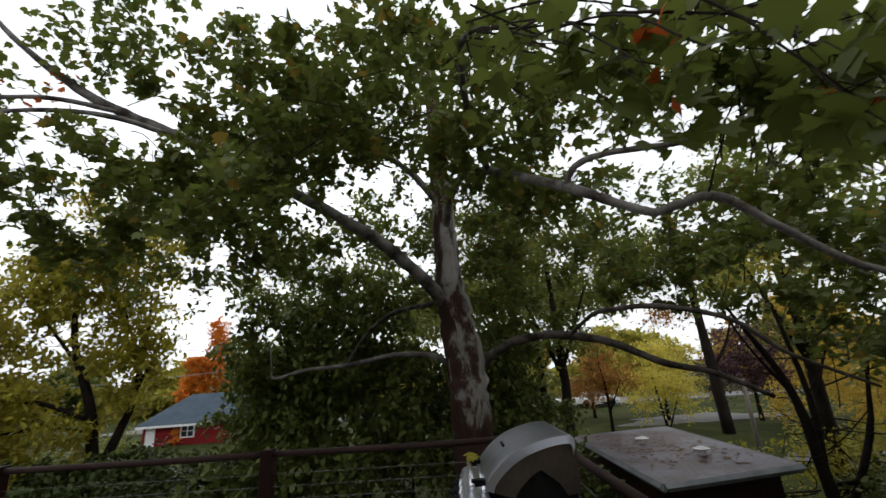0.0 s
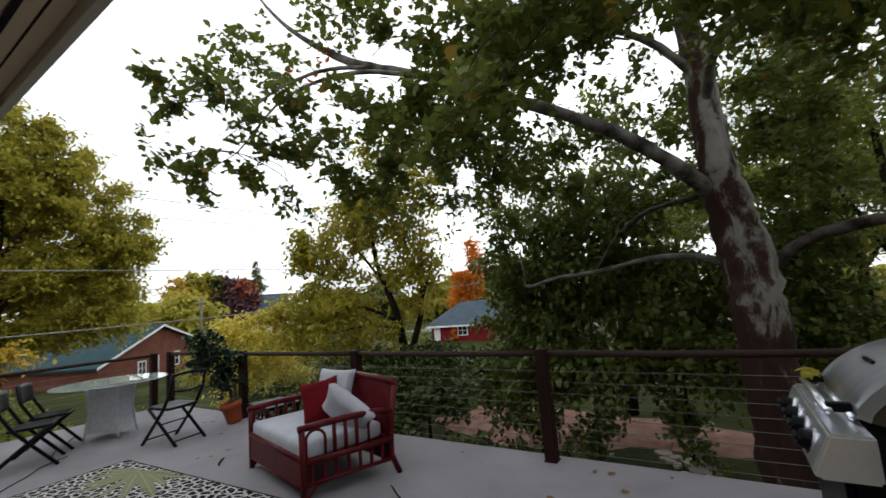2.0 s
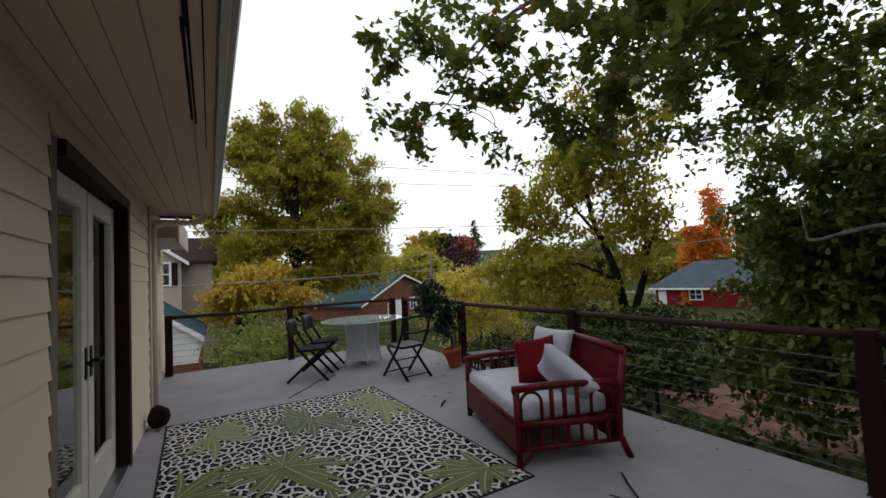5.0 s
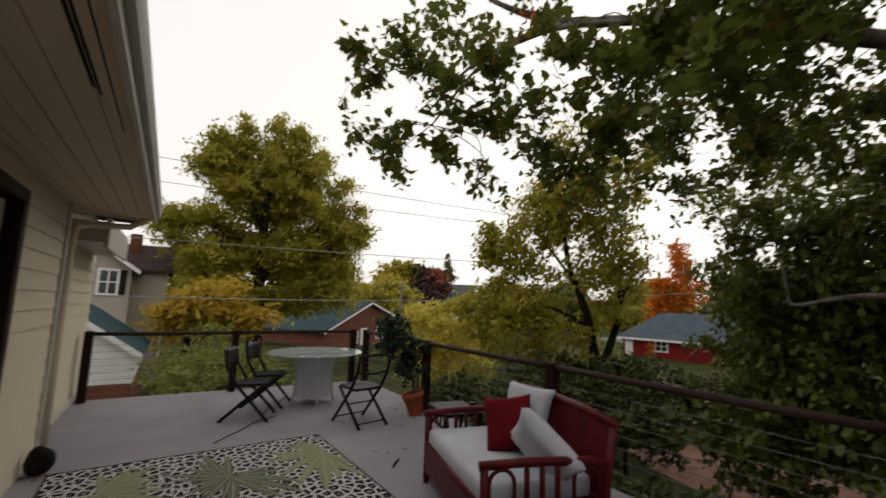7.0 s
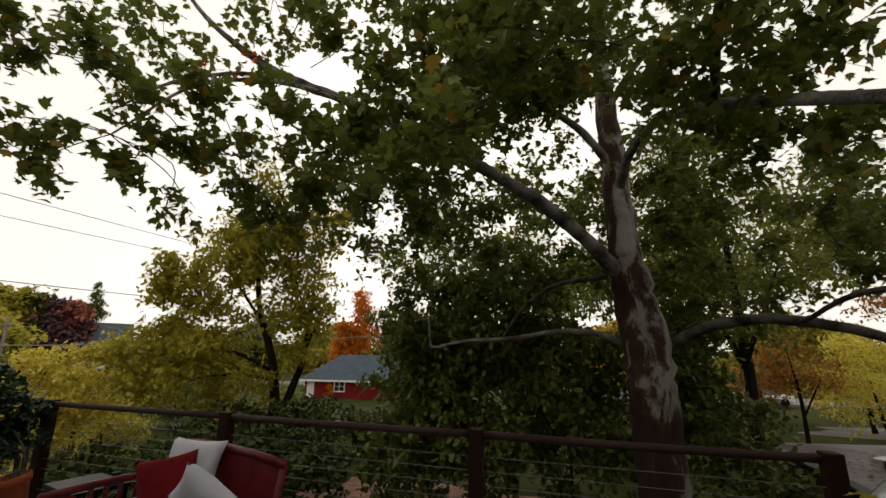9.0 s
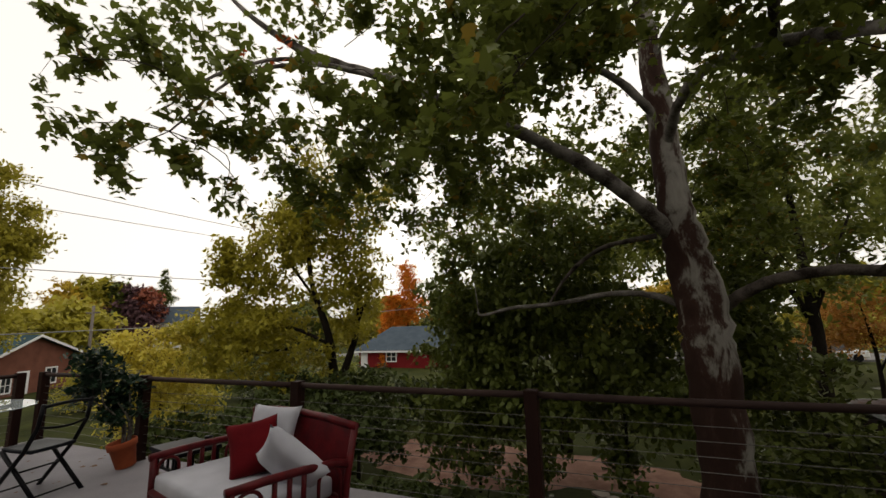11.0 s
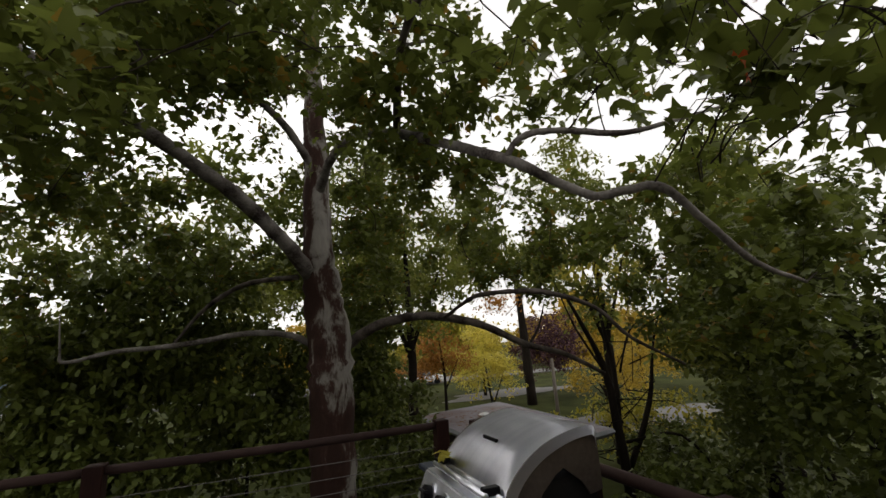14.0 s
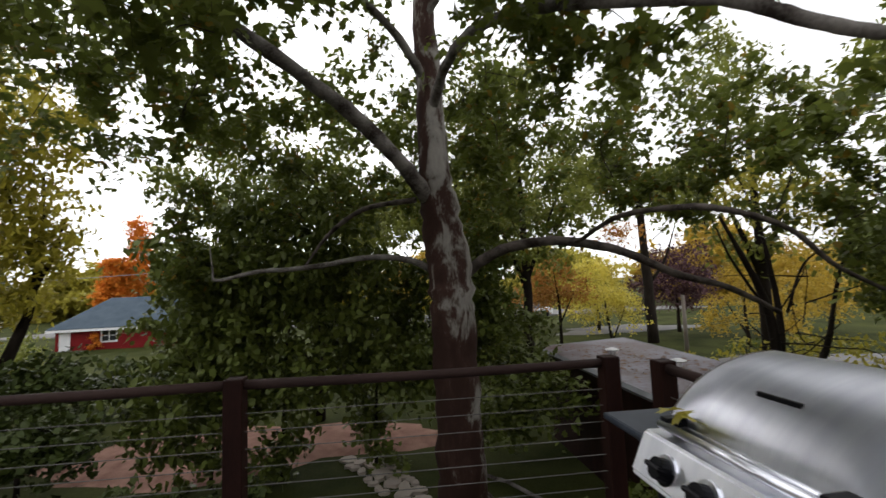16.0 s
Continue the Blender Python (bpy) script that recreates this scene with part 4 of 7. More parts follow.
def wicker_table():
    t = thing("patio_table", pose(-5.97, 3.03, 0, 0, 0, 41), "white wicker pedestal table with a round glass top", "table")
    prof = [(0.205, 0.73), (0.20, 0.66), (0.185, 0.5), (0.178, 0.38), (0.18, 0.25), (0.195, 0.14), (0.205, 0.09)]
    bm = bmesh.new()
    nrow, ncol = 44, 12
    rings = []
    for i in range(nrow + 1):
        z = 0.73 - (0.64 * i / nrow)
        hw = np.interp(-z, [-p[1] for p in prof], [p[0] for p in prof])
        ring = []
        for side in range(4):
            for k in range(ncol):
                u = -1 + 2 * k / ncol
                o = 0.0035 * math.sin(i * 2.4 + (k % 2) * math.pi)
                x, y = u * hw, -hw - o
                a = side * math.pi / 2
                ring.append(bm.verts.new((x * math.cos(a) - y * math.sin(a), x * math.sin(a) + y * math.cos(a), z)))
        rings.append(ring)
    m_ = len(rings[0])
    for r0, r1 in zip(rings, rings[1:]):
        for k in range(m_):
            bm.faces.new((r0[k], r0[(k + 1) % m_], r1[(k + 1) % m_], r1[k]))
    bm.faces.new(rings[0])
    part("pedestal", bm, M_wicker, t, "white woven wicker pedestal")
    for sx in (-1, 1):
        for sy in (-1, 1):
            part("leg", tube([(sx * 0.20, sy * 0.20, 0.72), (sx * 0.178, sy * 0.178, 0.38), (sx * 0.203, sy * 0.203, 0.10), (sx * 0.222, sy * 0.222, 0.0)], 0.016, 8), M_wicker, t, smooth=True)
    bm = bmesh.new()
    prev = None
    for r, z in ((0.0, 0.733), (0.675, 0.733), (0.685, 0.737), (0.685, 0.741), (0.68, 0.744), (0.0, 0.744)):
        ring = [bm.verts.new((r * math.cos(2 * math.pi * k / 48), r * math.sin(2 * math.pi * k / 48), z)) for k in range(48)] if r else [bm.verts.new((0, 0, z))]
        if prev:
            for k in range(48):
                k2 = (k + 1) % 48
                if len(prev) == 1:
                    bm.faces.new((prev[0], ring[k], ring[k2]))
                elif len(ring) == 1:
                    bm.faces.new((prev[k], prev[k2], ring[0]))
                else:
                    bm.faces.new((prev[k], ring[k], ring[k2], prev[k2]))
        prev = ring
    part("tabletop", bm, M_glass, t, "round greenish frosted glass top")
    return t


wicker_table()


def side_table():
    t = thing("side_table", pose(-3.05, 3.62, 0, 0, 0, -12), "low black metal side table beside the love seat", "side table")
    part("tabletop", box(-0.26, 0.26, -0.20, 0.20, 0.455, 0.49, 0.008), M_black, t)
    for sx in (-1, 1):
        for sy in (-1, 1):
            part("leg", box(sx * 0.23 - 0.015, sx * 0.23 + 0.015, sy * 0.17 - 0.015, sy * 0.17 + 0.015, 0, 0.455, 0.003), M_black, t)
    for k in range(5):
        part("slat", box(-0.2 + k * 0.1 - 0.012, -0.2 + k * 0.1 + 0.012, -0.19, -0.175, 0.36, 0.455, 0.002), M_black, t)
    part("stretcher", box(-0.215, 0.215, -0.19, -0.17, 0.335, 0.36, 0.003), M_black, t)
    return t


side_table()
bm = tube([(-2.86, 3.70, 0.49), (-2.86, 3.70, 0.55)], [0.035, 0.03], 12)
tube([(-2.86, 3.70, 0.55), (-2.86, 3.70, 0.565)], 0.036, 12, bm)
tagged(part("small_jar", bm, M_black, smooth=True), "small dark jar on the side table", "jar")


def potted_plant():
    t = thing("potted_plant", pose(-4.66, 4.08, 0), "tall dark green leafy plant in a leaning terracotta pot", "potted plant")
    bm = bmesh.new()
    prof = [(0.0, 0.0), (0.092, 0.0), (0.10, 0.01), (0.128, 0.215), (0.145, 0.22), (0.150, 0.285), (0.142, 0.292), (0.130, 0.285), (0.125, 0.235), (0.0, 0.235)]
    rings = []
    for r, z in prof:
        rings.append([bm.verts.new((r * math.cos(2 * math.pi * k / 28), r * math.sin(2 * math.pi * k / 28), z)) for k in range(28)] if r else [bm.verts.new((0, 0, z))])
    for r0, r1 in zip(rings, rings[1:]):
        for k in range(28):
            k2 = (k + 1) % 28
            if len(r0) == 1:
                bm.faces.new((r0[0], r1[k2], r1[k]))
            elif len(r1) == 1:
                bm.faces.new((r0[k], r0[k2], r1[0]))
            else:
                bm.faces.new((r0[k], r0[k2], r1[k2], r1[k]))
    tilt = pose(0, 0, 0.012, 11, -6, 0)
    ob = part("pot", bm, M_terra, t, "orange terracotta pot", smooth=True)
    ob.matrix_local = tilt
    rng = np.random.default_rng(77)
    cl = []
    for i in range(6):
        a = i * 1.05
        tip = (-0.20 + 0.22 * math.cos(a) * (0.5 + 0.5 * (i % 2)), -0.16 + 0.20 * math.sin(a), 0.86 + 0.09 * i)
        pts = [(0.03 * math.cos(a) - 0.04, 0.03 * math.sin(a), 0.23, 0.016), (0.05 * math.cos(a) - 0.07, 0.05 * math.sin(a), 0.5, 0.013), (tip[0] * 0.8, tip[1] * 0.8, 0.75, 0.009), (*tip, 0.004)]
        part("stem", limb(pts, 7, 4, 0.1, seed=i), M_limb, t, smooth=True)
        cl.append((tip[0], tip[1], tip[2] - 0.05, 0.17, 0.17, 0.18))
        cl.append((tip[0] * 1.1, tip[1] * 1.1, tip[2] - 0.28, 0.16, 0.16, 0.15))
    pts, _ = spray_points(cl, 700, (0.04, 0.04, 0.035), 13, rng, 0.1)
    leaf_mesh("foliage", pts, 0.08 * rng.uniform(0.7, 1.2, len(pts)), OVAL, M_jade, rng, 0.2, t, "dense dark green leaves")
    return t


potted_plant()


def gas_grill():
    """Stainless gas grill; its front looks towards -x."""
    t = thing("gas_grill", pose(0, 0, 0), "stainless steel gas grill with hood, black cart and side shelves", "grill")
    y0, y1 = 2.45, 3.07
    prof = [(1.785, 1.00), (1.80, 1.035), (1.85, 1.09), (1.92, 1.14), (2.0, 1.175), (2.09, 1.198), (2.17, 1.205), (2.205, 1.195), (2.21, 1.12), (2.21, 0.97)]
    q = smooth_path([(x, 0, z, 0) for x, z in prof], 3)
    prof = [(float(v[0]), float(v[2])) for v in q]
    bm = bmesh.new()
    lines = []
    for y in [y0 + (y1 - y0) * k / 6 for k in range(7)]:
        lines.append([bm.verts.new((x, y, z)) for x, z in prof])
    for r0, r1 in zip(lines, lines[1:]):
        for a, b, c, d in zip(r0, r0[1:], r1[1:], r1):
            bm.faces.new((a, b, c, d))
    geo = bmesh.ops.solidify(bm, geom=bm.faces[:], thickness=0.006)
    hood = part("hood", bm, M_steel, t, "curved brushed stainless hood", smooth=True)
    part("hood_lip", tube([(1.778, y0, 1.0), (1.778, y1, 1.0)], 0.010, 8), M_steel, hood, smooth=True)
    for ys in (y0 - 0.006, y1 - 0.002):
        bm = bmesh.new()
        pts = prof + [(2.15, 0.96), (2.12, 1.01), (2.04, 1.07), (2.0, 1.05), (1.94, 1.0), (1.91, 0.96)]
        a = [bm.verts.new((x, ys, z)) for x, z in pts]
        b = [bm.verts.new((x, ys + 0.008, z)) for x, z in pts]
        bm.faces.new(a)
        bm.faces.new(b[::-1])
        for k in range(len(pts)):
            k2 = (k + 1) % len(pts)
            bm.faces.new((a[k], b[k], b[k2], a[k2]))
        part("hood_end", bm, M_steelend, hood, "dark bronze steel hood end panel with a notch")
        # wide folded flange along the curved edge
        bm = bmesh.new()
        out = -1 if ys < 2.7 else 1
        rim = []
        for x, z in prof[:-4]:
            d = Vector((2.06 - x, 0, 0.93 - z)).normalized() * 0.034
            rim.append([bm.verts.new((x, ys + 0.004 + out * 0.004, z + 0.001)), bm.verts.new((x + d.x, ys + 0.004 + out * 0.020, z + d.z))])
        for r0, r1 in zip(rim, rim[1:]):
            bm.faces.new((r0[0], r1[0], r1[1], r0[1]))
        bmesh.ops.solidify(bm, geom=bm.faces[:], thickness=0.003)
        part("hood_trim", bm, M_steel, hood, "wide bright folded hood edge")
    part("badge", box(1.902, 1.912, 2.72, 2.85, 1.122, 1.136), M_black, hood, "small dark name badge as a plain bar").matrix_local = pose(0.0, 0, 0.006, 0, 0, 0)
    bm = tube([(1.725, y0 + 0.04, 1.01), (1.725, y1 - 0.04, 1.01)], 0.013, 10)
    part("handle", bm, M_steel, hood, "steel bar handle", smooth=True)
    for y in (y0 + 0.06, y1 - 0.06):
        part("handle_bracket", box(1.722, 1.79, y - 0.018, y + 0.018, 1.005, 1.035, 0.004), M_black, hood, "black handle bracket")
    part("firebox", box(1.80, 2.20, y0 + 0.012, y1 - 0.012, 0.74, 1.03, 0.01), M_dark, t, "black firebox")
    # slanted control panel
    bm = bmesh.new()
    sec = [(1.69, 0.985), (1.635, 0.865), (1.65, 0.845), (1.80, 0.845), (1.80, 0.985)]
    a = [bm.verts.new((x, y0 - 0.16, z)) for x, z in sec]
    b = [bm.verts.new((x, y1 + 0.0, z)) for x, z in sec]
    bm.faces.new(a)
    bm.faces.new(b[::-1])
    for k in range(5):
        bm.faces.new((a[k], b[k], b[(k + 1) % 5], a[(k + 1) % 5]))
    bmesh.ops.bevel(bm, geom=bm.edges[:], offset=0.008, segments=2, affect="EDGES")
    panel = part("control_panel", bm, M_steel, t, "slanted steel control panel")
    for y in (2.92, 2.76, 2.60, 2.44):
        bm = tube([(1.655, y, 0.918), (1.625, y, 0.931)], [0.034, 0.030], 16)
        tube([(1.63, y - 0.028, 0.931), (1.62, y - 0.03, 0.935), (1.62, y + 0.03, 0.935), (1.63, y + 0.028, 0.931)], 0.008, 6, bm)
        tube([(1.668, y, 0.913), (1.655, y, 0.918)], 0.042, 16, bm)
        part("knob", bm, M_black, panel, "black control knob with a bright rim")
        part("knob_rim", tube([(1.668, y, 0.913), (1.655, y, 0.917)], 0.046, 18), M_steel, panel)
    part("side_shelf", box(1.80, 2.26, y1 + 0.01, y1 + 0.50, 0.855, 0.885, 0.012), M_shelf, t, "dark side shelf")
    part("side_shelf", box(1.84, 2.34, y0 - 0.50, y0 - 0.01, 0.825, 0.855, 0.012), M_shelf, t, "dark blue-grey side shelf")
    part("cart_front", box(1.72, 1.74, y0 - 0.05, y1, 0.12, 0.842, 0.006), M_black, t, "black cart doors")
    part("cart_side", box(1.745, 2.22, y0 - 0.05, y0 - 0.03, 0.12, 0.842, 0.006), M_black, t)
    part("cart_side", box(1.745, 2.22, y1 - 0.02, y1, 0.12, 0.842, 0.006), M_black, t)
    part("cart_shelf", box(1.745, 2.22, y0 - 0.029, y1 - 0.021, 0.12, 0.15, 0.004), M_black, t)
    for x in (1.78, 2.24):
        for y in (y0, y1 - 0.05):
            part("wheel", tube([(x, y, 0.06), (x, y + 0.03, 0.06)], 0.06, 16), M_black, t)
    return t


gas_grill()
pts = np.array([(1.74, 2.95, 1.06), (1.73, 2.99, 1.07), (1.75, 2.91, 1.065)])
lob = leaf_mesh("fallen_leaf", pts, np.array([0.10, 0.09, 0.08]), LOBED, M_leafyg, np.random.default_rng(3), 0.1)
tagged(lob, "fallen green leaves lying on the grill handle", "leaf", kind="stuff")


def metal_armchair():
    t = thing("metal_armchair", pose(-0.10, 1.12, -0.0, 0, 0, -42), "dark grey metal patio armchair with bent tube back", "chair")
    for s in (-1, 1):
        part("arm", tube([(s * 0.29, -0.22, 0.56), (s * 0.29, 0.02, 0.66), (s * 0.29, 0.10, 0.655), (s * 0.29, 0.24, 0.50)], 0.018, 6), M_blackpl, t, smooth=True)
        part("leg", tube([(s * 0.28, 0.24, 0.50), (s * 0.28, 0.25, 0.0)], 0.014, 8), M_blackpl, t, smooth=True)
        part("leg", tube([(s * 0.28, -0.22, 0.56), (s * 0.28, -0.27, 0.0)], 0.014, 8), M_blackpl, t, smooth=True)
    part("back_hoop", tube([(-0.17, 0.20, 0.40), (-0.17, 0.24, 0.60), (-0.14, 0.245, 0.645), (0.14, 0.245, 0.645), (0.17, 0.24, 0.60), (0.17, 0.20, 0.40)], 0.011, 8), M_black, t, smooth=True)
    part("seat", box(-0.27, 0.27, -0.25, 0.24, 0.37, 0.40, 0.012), M_blackpl, t, "dark slatted metal seat")
    return t


metal_armchair()

# small things lying on the deck
# Dark brown lump by the wall, of unknown kind.
bm = bmesh.new()
bmesh.ops.create_icosphere(bm, subdivisions=3, radius=0.1)
for v in bm.verts:
    n_ = noise.noise(v.co * 14) * 0.03
    v.co = v.co * (1 + n_ * 6)
    v.co.x *= 0.75
    v.co.z = v.co.z * 1.15 + 0.11
    v.co.z = max(0.0, v.co.z)
ob = part("dark_lump", bm, M_darkbark, smooth=True)
ob.matrix_world = pose(-4.35, 0.30, 0)
tagged(ob, "dark brown lump by the wall", "door stop")
rng = np.random.default_rng(12)
n_ = 46
lx = np.concatenate([rng.uniform(-7.0, 1.4, n_), rng.normal(-4.25, 0.12, 6)])
ly = np.concatenate([rng.uniform(2.9, 4.35, n_), rng.normal(0.36, 0.07, 6)])
pts = np.stack([lx, ly, np.full(n_ + 6, 0.012)], 1)
ob = leaf_mesh("leaf_litter", pts, rng.uniform(0.03, 0.085, n_ + 6), LOBED, M_litter, rng, 0.0)
for i, v in enumerate(ob.data.vertices):
    v.co.z = 0.004 + abs(v.co.z - 0.012) * 0.25
tagged(ob, "dry brown leaves scattered on the deck floor", "leaf litter", kind="stuff")
bm = limb([(-1.03, 3.30, 0.012, 0.007), (-0.90, 3.20, 0.02, 0.008), (-0.72, 3.08, 0.014, 0.007), (-0.66, 2.98, 0.012, 0.004)], 6, 4, 0.2, seed=2)
limb([(-0.72, 3.08, 0.014, 0.006), (-0.80, 3.02, 0.02, 0.005), (-0.88, 3.00, 0.012, 0.003)], 6, 4, 0.2, bm, 3)
tagged(part("fallen_twig", bm, M_darkbark), "forked dry twig lying on the deck", "twig")
bm = limb([(-3.25, 3.12, 0.01, 0.008), (-3.15, 3.02, 0.014, 0.012), (-3.08, 2.98, 0.01, 0.006)], 6, 3, 0.2, seed=5)
tagged(part("fallen_twig", bm, M_darkbark), "short dark stick lying on the deck", "twig")
bm = tube([(-5.4, 2.4, 0.008), (-5.19, 2.1, 0.008), (-4.95, 1.95, 0.008), (-4.72, 1.75, 0.008), (-4.55, 1.62, 0.008)], 0.005, 6)
tagged(part("extension_cable", bm, M_black), "thin dark cord lying across the deck floor", "cord")


# ---- trees ----
def tree(name, x, y, label, category="tree"):
    return thing(name, pose(0, 0, 0), label, category)


def crown(parent, clumps, material, rng, leaf=0.13, outline=LOBED, per_metre=60, spread=(0.16, 0.16, 0.12), per_spray=14, droop=0.5, twig=0.006,
          bark=M_darkbark, hollow=0.35, name="crown", keep=0.4, label="", split=False):
    pts, sprays = spray_points(clumps, per_metre, spread, per_spray, rng, hollow, split)
    sizes = leaf * rng.uniform(0.6, 1.25, len(pts))
    ob = leaf_mesh(name, pts, sizes, outline, material, rng, droop, parent, label, "stuff")
    if twig:
        twig_mesh("twig", sprays, twig, bark, parent, rng, keep)["kind"] = "stuff"
    return ob


# the large sycamore in front of the deck
syc = tree("sycamore_tree", 1.8, 9.1, "large sycamore with mottled pale bark and broad green leaves turning yellow")
bm = limb([(2.08, 9.25, -2.75, 0.55), (1.98, 9.15, -2.0, 0.43), (1.93, 9.05, -0.6, 0.385), (1.91, 9.02, 0.9, 0.375), (1.88, 9.0, 1.7, 0.385), (1.74, 9.0, 2.6, 0.335), (1.67, 9.0, 3.4, 0.28),
           (1.62, 9.05, 4.8, 0.245), (1.58, 9.1, 6.4, 0.20), (1.54, 9.1, 8.2, 0.14), (1.57, 9.1, 10.2, 0.06)], 20, 6, 0.035, seed=4)
part("trunk", bm, M_bark, syc, smooth=True)
BOUGHS = {
    "left": [(1.52, 8.9, 2.95, 0.150), (1.12, 8.6, 3.43, 0.134), (0.26, 8.0, 4.13, 0.117), (-0.82, 7.2, 4.68, 0.100), (-2.46, 6.3, 5.47, 0.082), (-3.36, 6.0, 5.85, 0.082), (-4.16, 5.8, 6.35, 0.065), (-5.25, 5.6, 7.35, 0.043), (-6.0, 5.4, 8.4, 0.017)],
    "low_left": [(1.55, 9.1, 1.72, 0.063), (1.2, 9.2, 1.9, 0.059), (0.47, 9.2, 1.97, 0.052), (-0.51, 9.2, 1.83, 0.045), (-1.4, 9.2, 1.78, 0.038), (-2.05, 9.28, 1.66, 0.028), (-2.14, 9.3, 1.85, 0.016), (-2.22, 9.35, 2.4, 0.008)],
    "low_right": [(2.02, 9.0, 1.52, 0.112), (2.3, 9.0, 1.74, 0.098), (2.70, 8.6, 1.99, 0.088), (3.42, 8.2, 2.09, 0.080), (4.31, 7.8, 1.88, 0.068), (4.98, 7.5, 1.5, 0.056), (5.86, 7.5, 1.25, 0.044), (6.64, 7.5, 0.86, 0.036)],
    "arch_right": [(3.72, 7.95, 2.03, 0.03), (3.86, 7.0, 2.26, 0.036), (4.0, 6.15, 2.23, 0.037), (4.52, 6.0, 2.19, 0.039), (5.34, 6.0, 1.96, 0.033), (5.95, 6.0, 1.49, 0.027), (6.93, 6.0, 1.03, 0.019)],
    "right": [(1.66, 9.0, 4.5, 0.095), (1.80, 8.2, 4.9, 0.082), (2.02, 7.0, 4.8, 0.075), (2.32, 5.5, 4.1, 0.062), (2.55, 4.6, 3.55, 0.054), (2.80, 3.85, 3.06, 0.046), (3.08, 3.65, 2.82, 0.041), (3.31, 3.46, 2.63, 0.037), (3.42, 3.24, 2.60, 0.035),
              (3.57, 3.05, 2.56, 0.033), (3.86, 3.0, 2.31, 0.029), (4.30, 3.0, 2.01, 0.024), (4.85, 3.0, 1.86, 0.015)],
    "right_fork": [(2.78, 3.87, 3.06, 0.028), (2.86, 3.72, 3.20, 0.031), (3.10, 3.6, 3.24, 0.029), (3.71, 3.45, 3.22, 0.026), (4.08, 3.3, 3.29, 0.020), (4.8, 3.1, 3.5, 0.012)],
    "upper_left": [(1.56, 9.0, 5.1, 0.08), (1.0, 8.5, 5.7, 0.07), (0.2, 7.8, 6.0, 0.055), (-0.8, 7.0, 6.2, 0.035), (-1.8, 6.0, 6.2, 0.015)],
    "upper_right": [(1.52, 9.05, 6.2, 0.07), (2.2, 8.6, 7.0, 0.06), (3.1, 8.0, 7.4, 0.045), (4.4, 7.2, 7.4, 0.02)],
    "left_side": [(-3.36, 6.0, 5.85, 0.04), (-4.0, 5.4, 5.75, 0.035), (-4.6, 4.8, 5.3, 0.025), (-4.9, 4.3, 4.6, 0.012)],
    "left_side_low": [(-2.46, 6.3, 5.45, 0.045), (-3.0, 5.3, 5.3, 0.035), (-3.3, 4.2, 4.6, 0.022), (-3.5, 3.5, 3.6, 0.01)],
    "back_left": [(1.3, 8.8, 2.9, 0.05), (0.4, 9.6, 2.9, 0.045), (-0.3, 10.0, 2.5, 0.04), (-0.8, 10.2, 1.9, 0.02)],
    "overhead": [(2.3, 5.5, 4.1, 0.05), (2.0, 4.2, 4.2, 0.04), (1.9, 3.0, 3.9, 0.028), (1.9, 2.2, 3.3, 0.012)],
}
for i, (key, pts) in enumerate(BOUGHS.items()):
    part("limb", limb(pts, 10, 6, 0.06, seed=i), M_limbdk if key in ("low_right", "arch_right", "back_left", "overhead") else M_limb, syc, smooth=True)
LEAVES_LEFT = [(-3.2, 4.2, 2.9, 0.20), (-3.1, 3.9, 3.0, 0.20), (-3.8, 3.1, 3.1, 0.30), (-3.3, 3.5, 3.2, 0.35), (-3.2, 5.8, 3.4, 0.50), (-3.0, 3.9, 3.5, 0.35), (-3.7, 3.1, 3.5, 0.40), (-4.0, 2.8, 3.5, 0.30), (-3.2, 5.0, 3.5, 0.40), (-3.4, 5.4, 3.5, 0.45), (-2.2, 5.2, 3.5, 0.45), (-2.7, 5.3, 3.6, 0.45), (-3.4, 4.5, 3.8, 0.30), (-3.9, 5.5, 3.9, 0.40), (-3.3, 3.5, 3.9, 0.45), (-2.1, 4.4, 4.0, 0.45), (-3.6, 2.7, 4.0, 0.35), (-1.9, 3.8, 4.0, 0.22), (-3.0, 4.5, 4.0, 0.45), (-2.7, 3.7, 4.1, 0.45), (-2.9, 7.4, 4.3, 0.50), (-3.3, 3.0, 4.3, 0.45), (-3.8, 2.5, 4.3, 0.30), (-3.0, 5.3, 4.3, 0.45)]
LEAVES_LEFT_HIGH = [(-3.2, 6.5, 4.5, 0.50), (-2.5, 4.9, 4.5, 0.25), (-1.7, 3.8, 5.0, 0.22)]
LEAVES_MID = [(-0.1, 3.3, 3.0, 0.45), (-0.5, 3.5, 3.0, 0.30), (-0.9, 5.2, 3.4, 0.45), (-0.2, 10.7, 3.5, 0.50), (-1.5, 6.8, 3.5, 0.60), (-0.9, 4.7, 3.6, 0.50), (-0.9, 9.2, 3.6, 0.70), (-0.1, 4.1, 3.7, 0.50), (-1.5, 4.3, 3.7, 0.45), (-1.5, 4.7, 3.9, 0.45), (-1.1, 5.0, 4.0, 0.40), (-1.0, 6.9, 4.0, 0.60), (-0.9, 8.0, 4.0, 0.70), (-0.9, 6.1, 4.0, 0.45), (0.3, 4.4, 4.0, 0.45), (0.8, 4.5, 4.0, 0.45), (-0.6, 4.7, 4.1, 0.55), (-0.2, 4.0, 4.2, 0.35), (-0.2, 4.8, 4.5, 0.55), (0.6, 4.1, 4.5, 0.45), (-0.2, 6.0, 4.5, 0.45), (1.3, 3.5, 4.6, 0.45), (-0.9, 4.5, 4.6, 0.55), (-1.4, 4.3, 4.8, 0.45)]
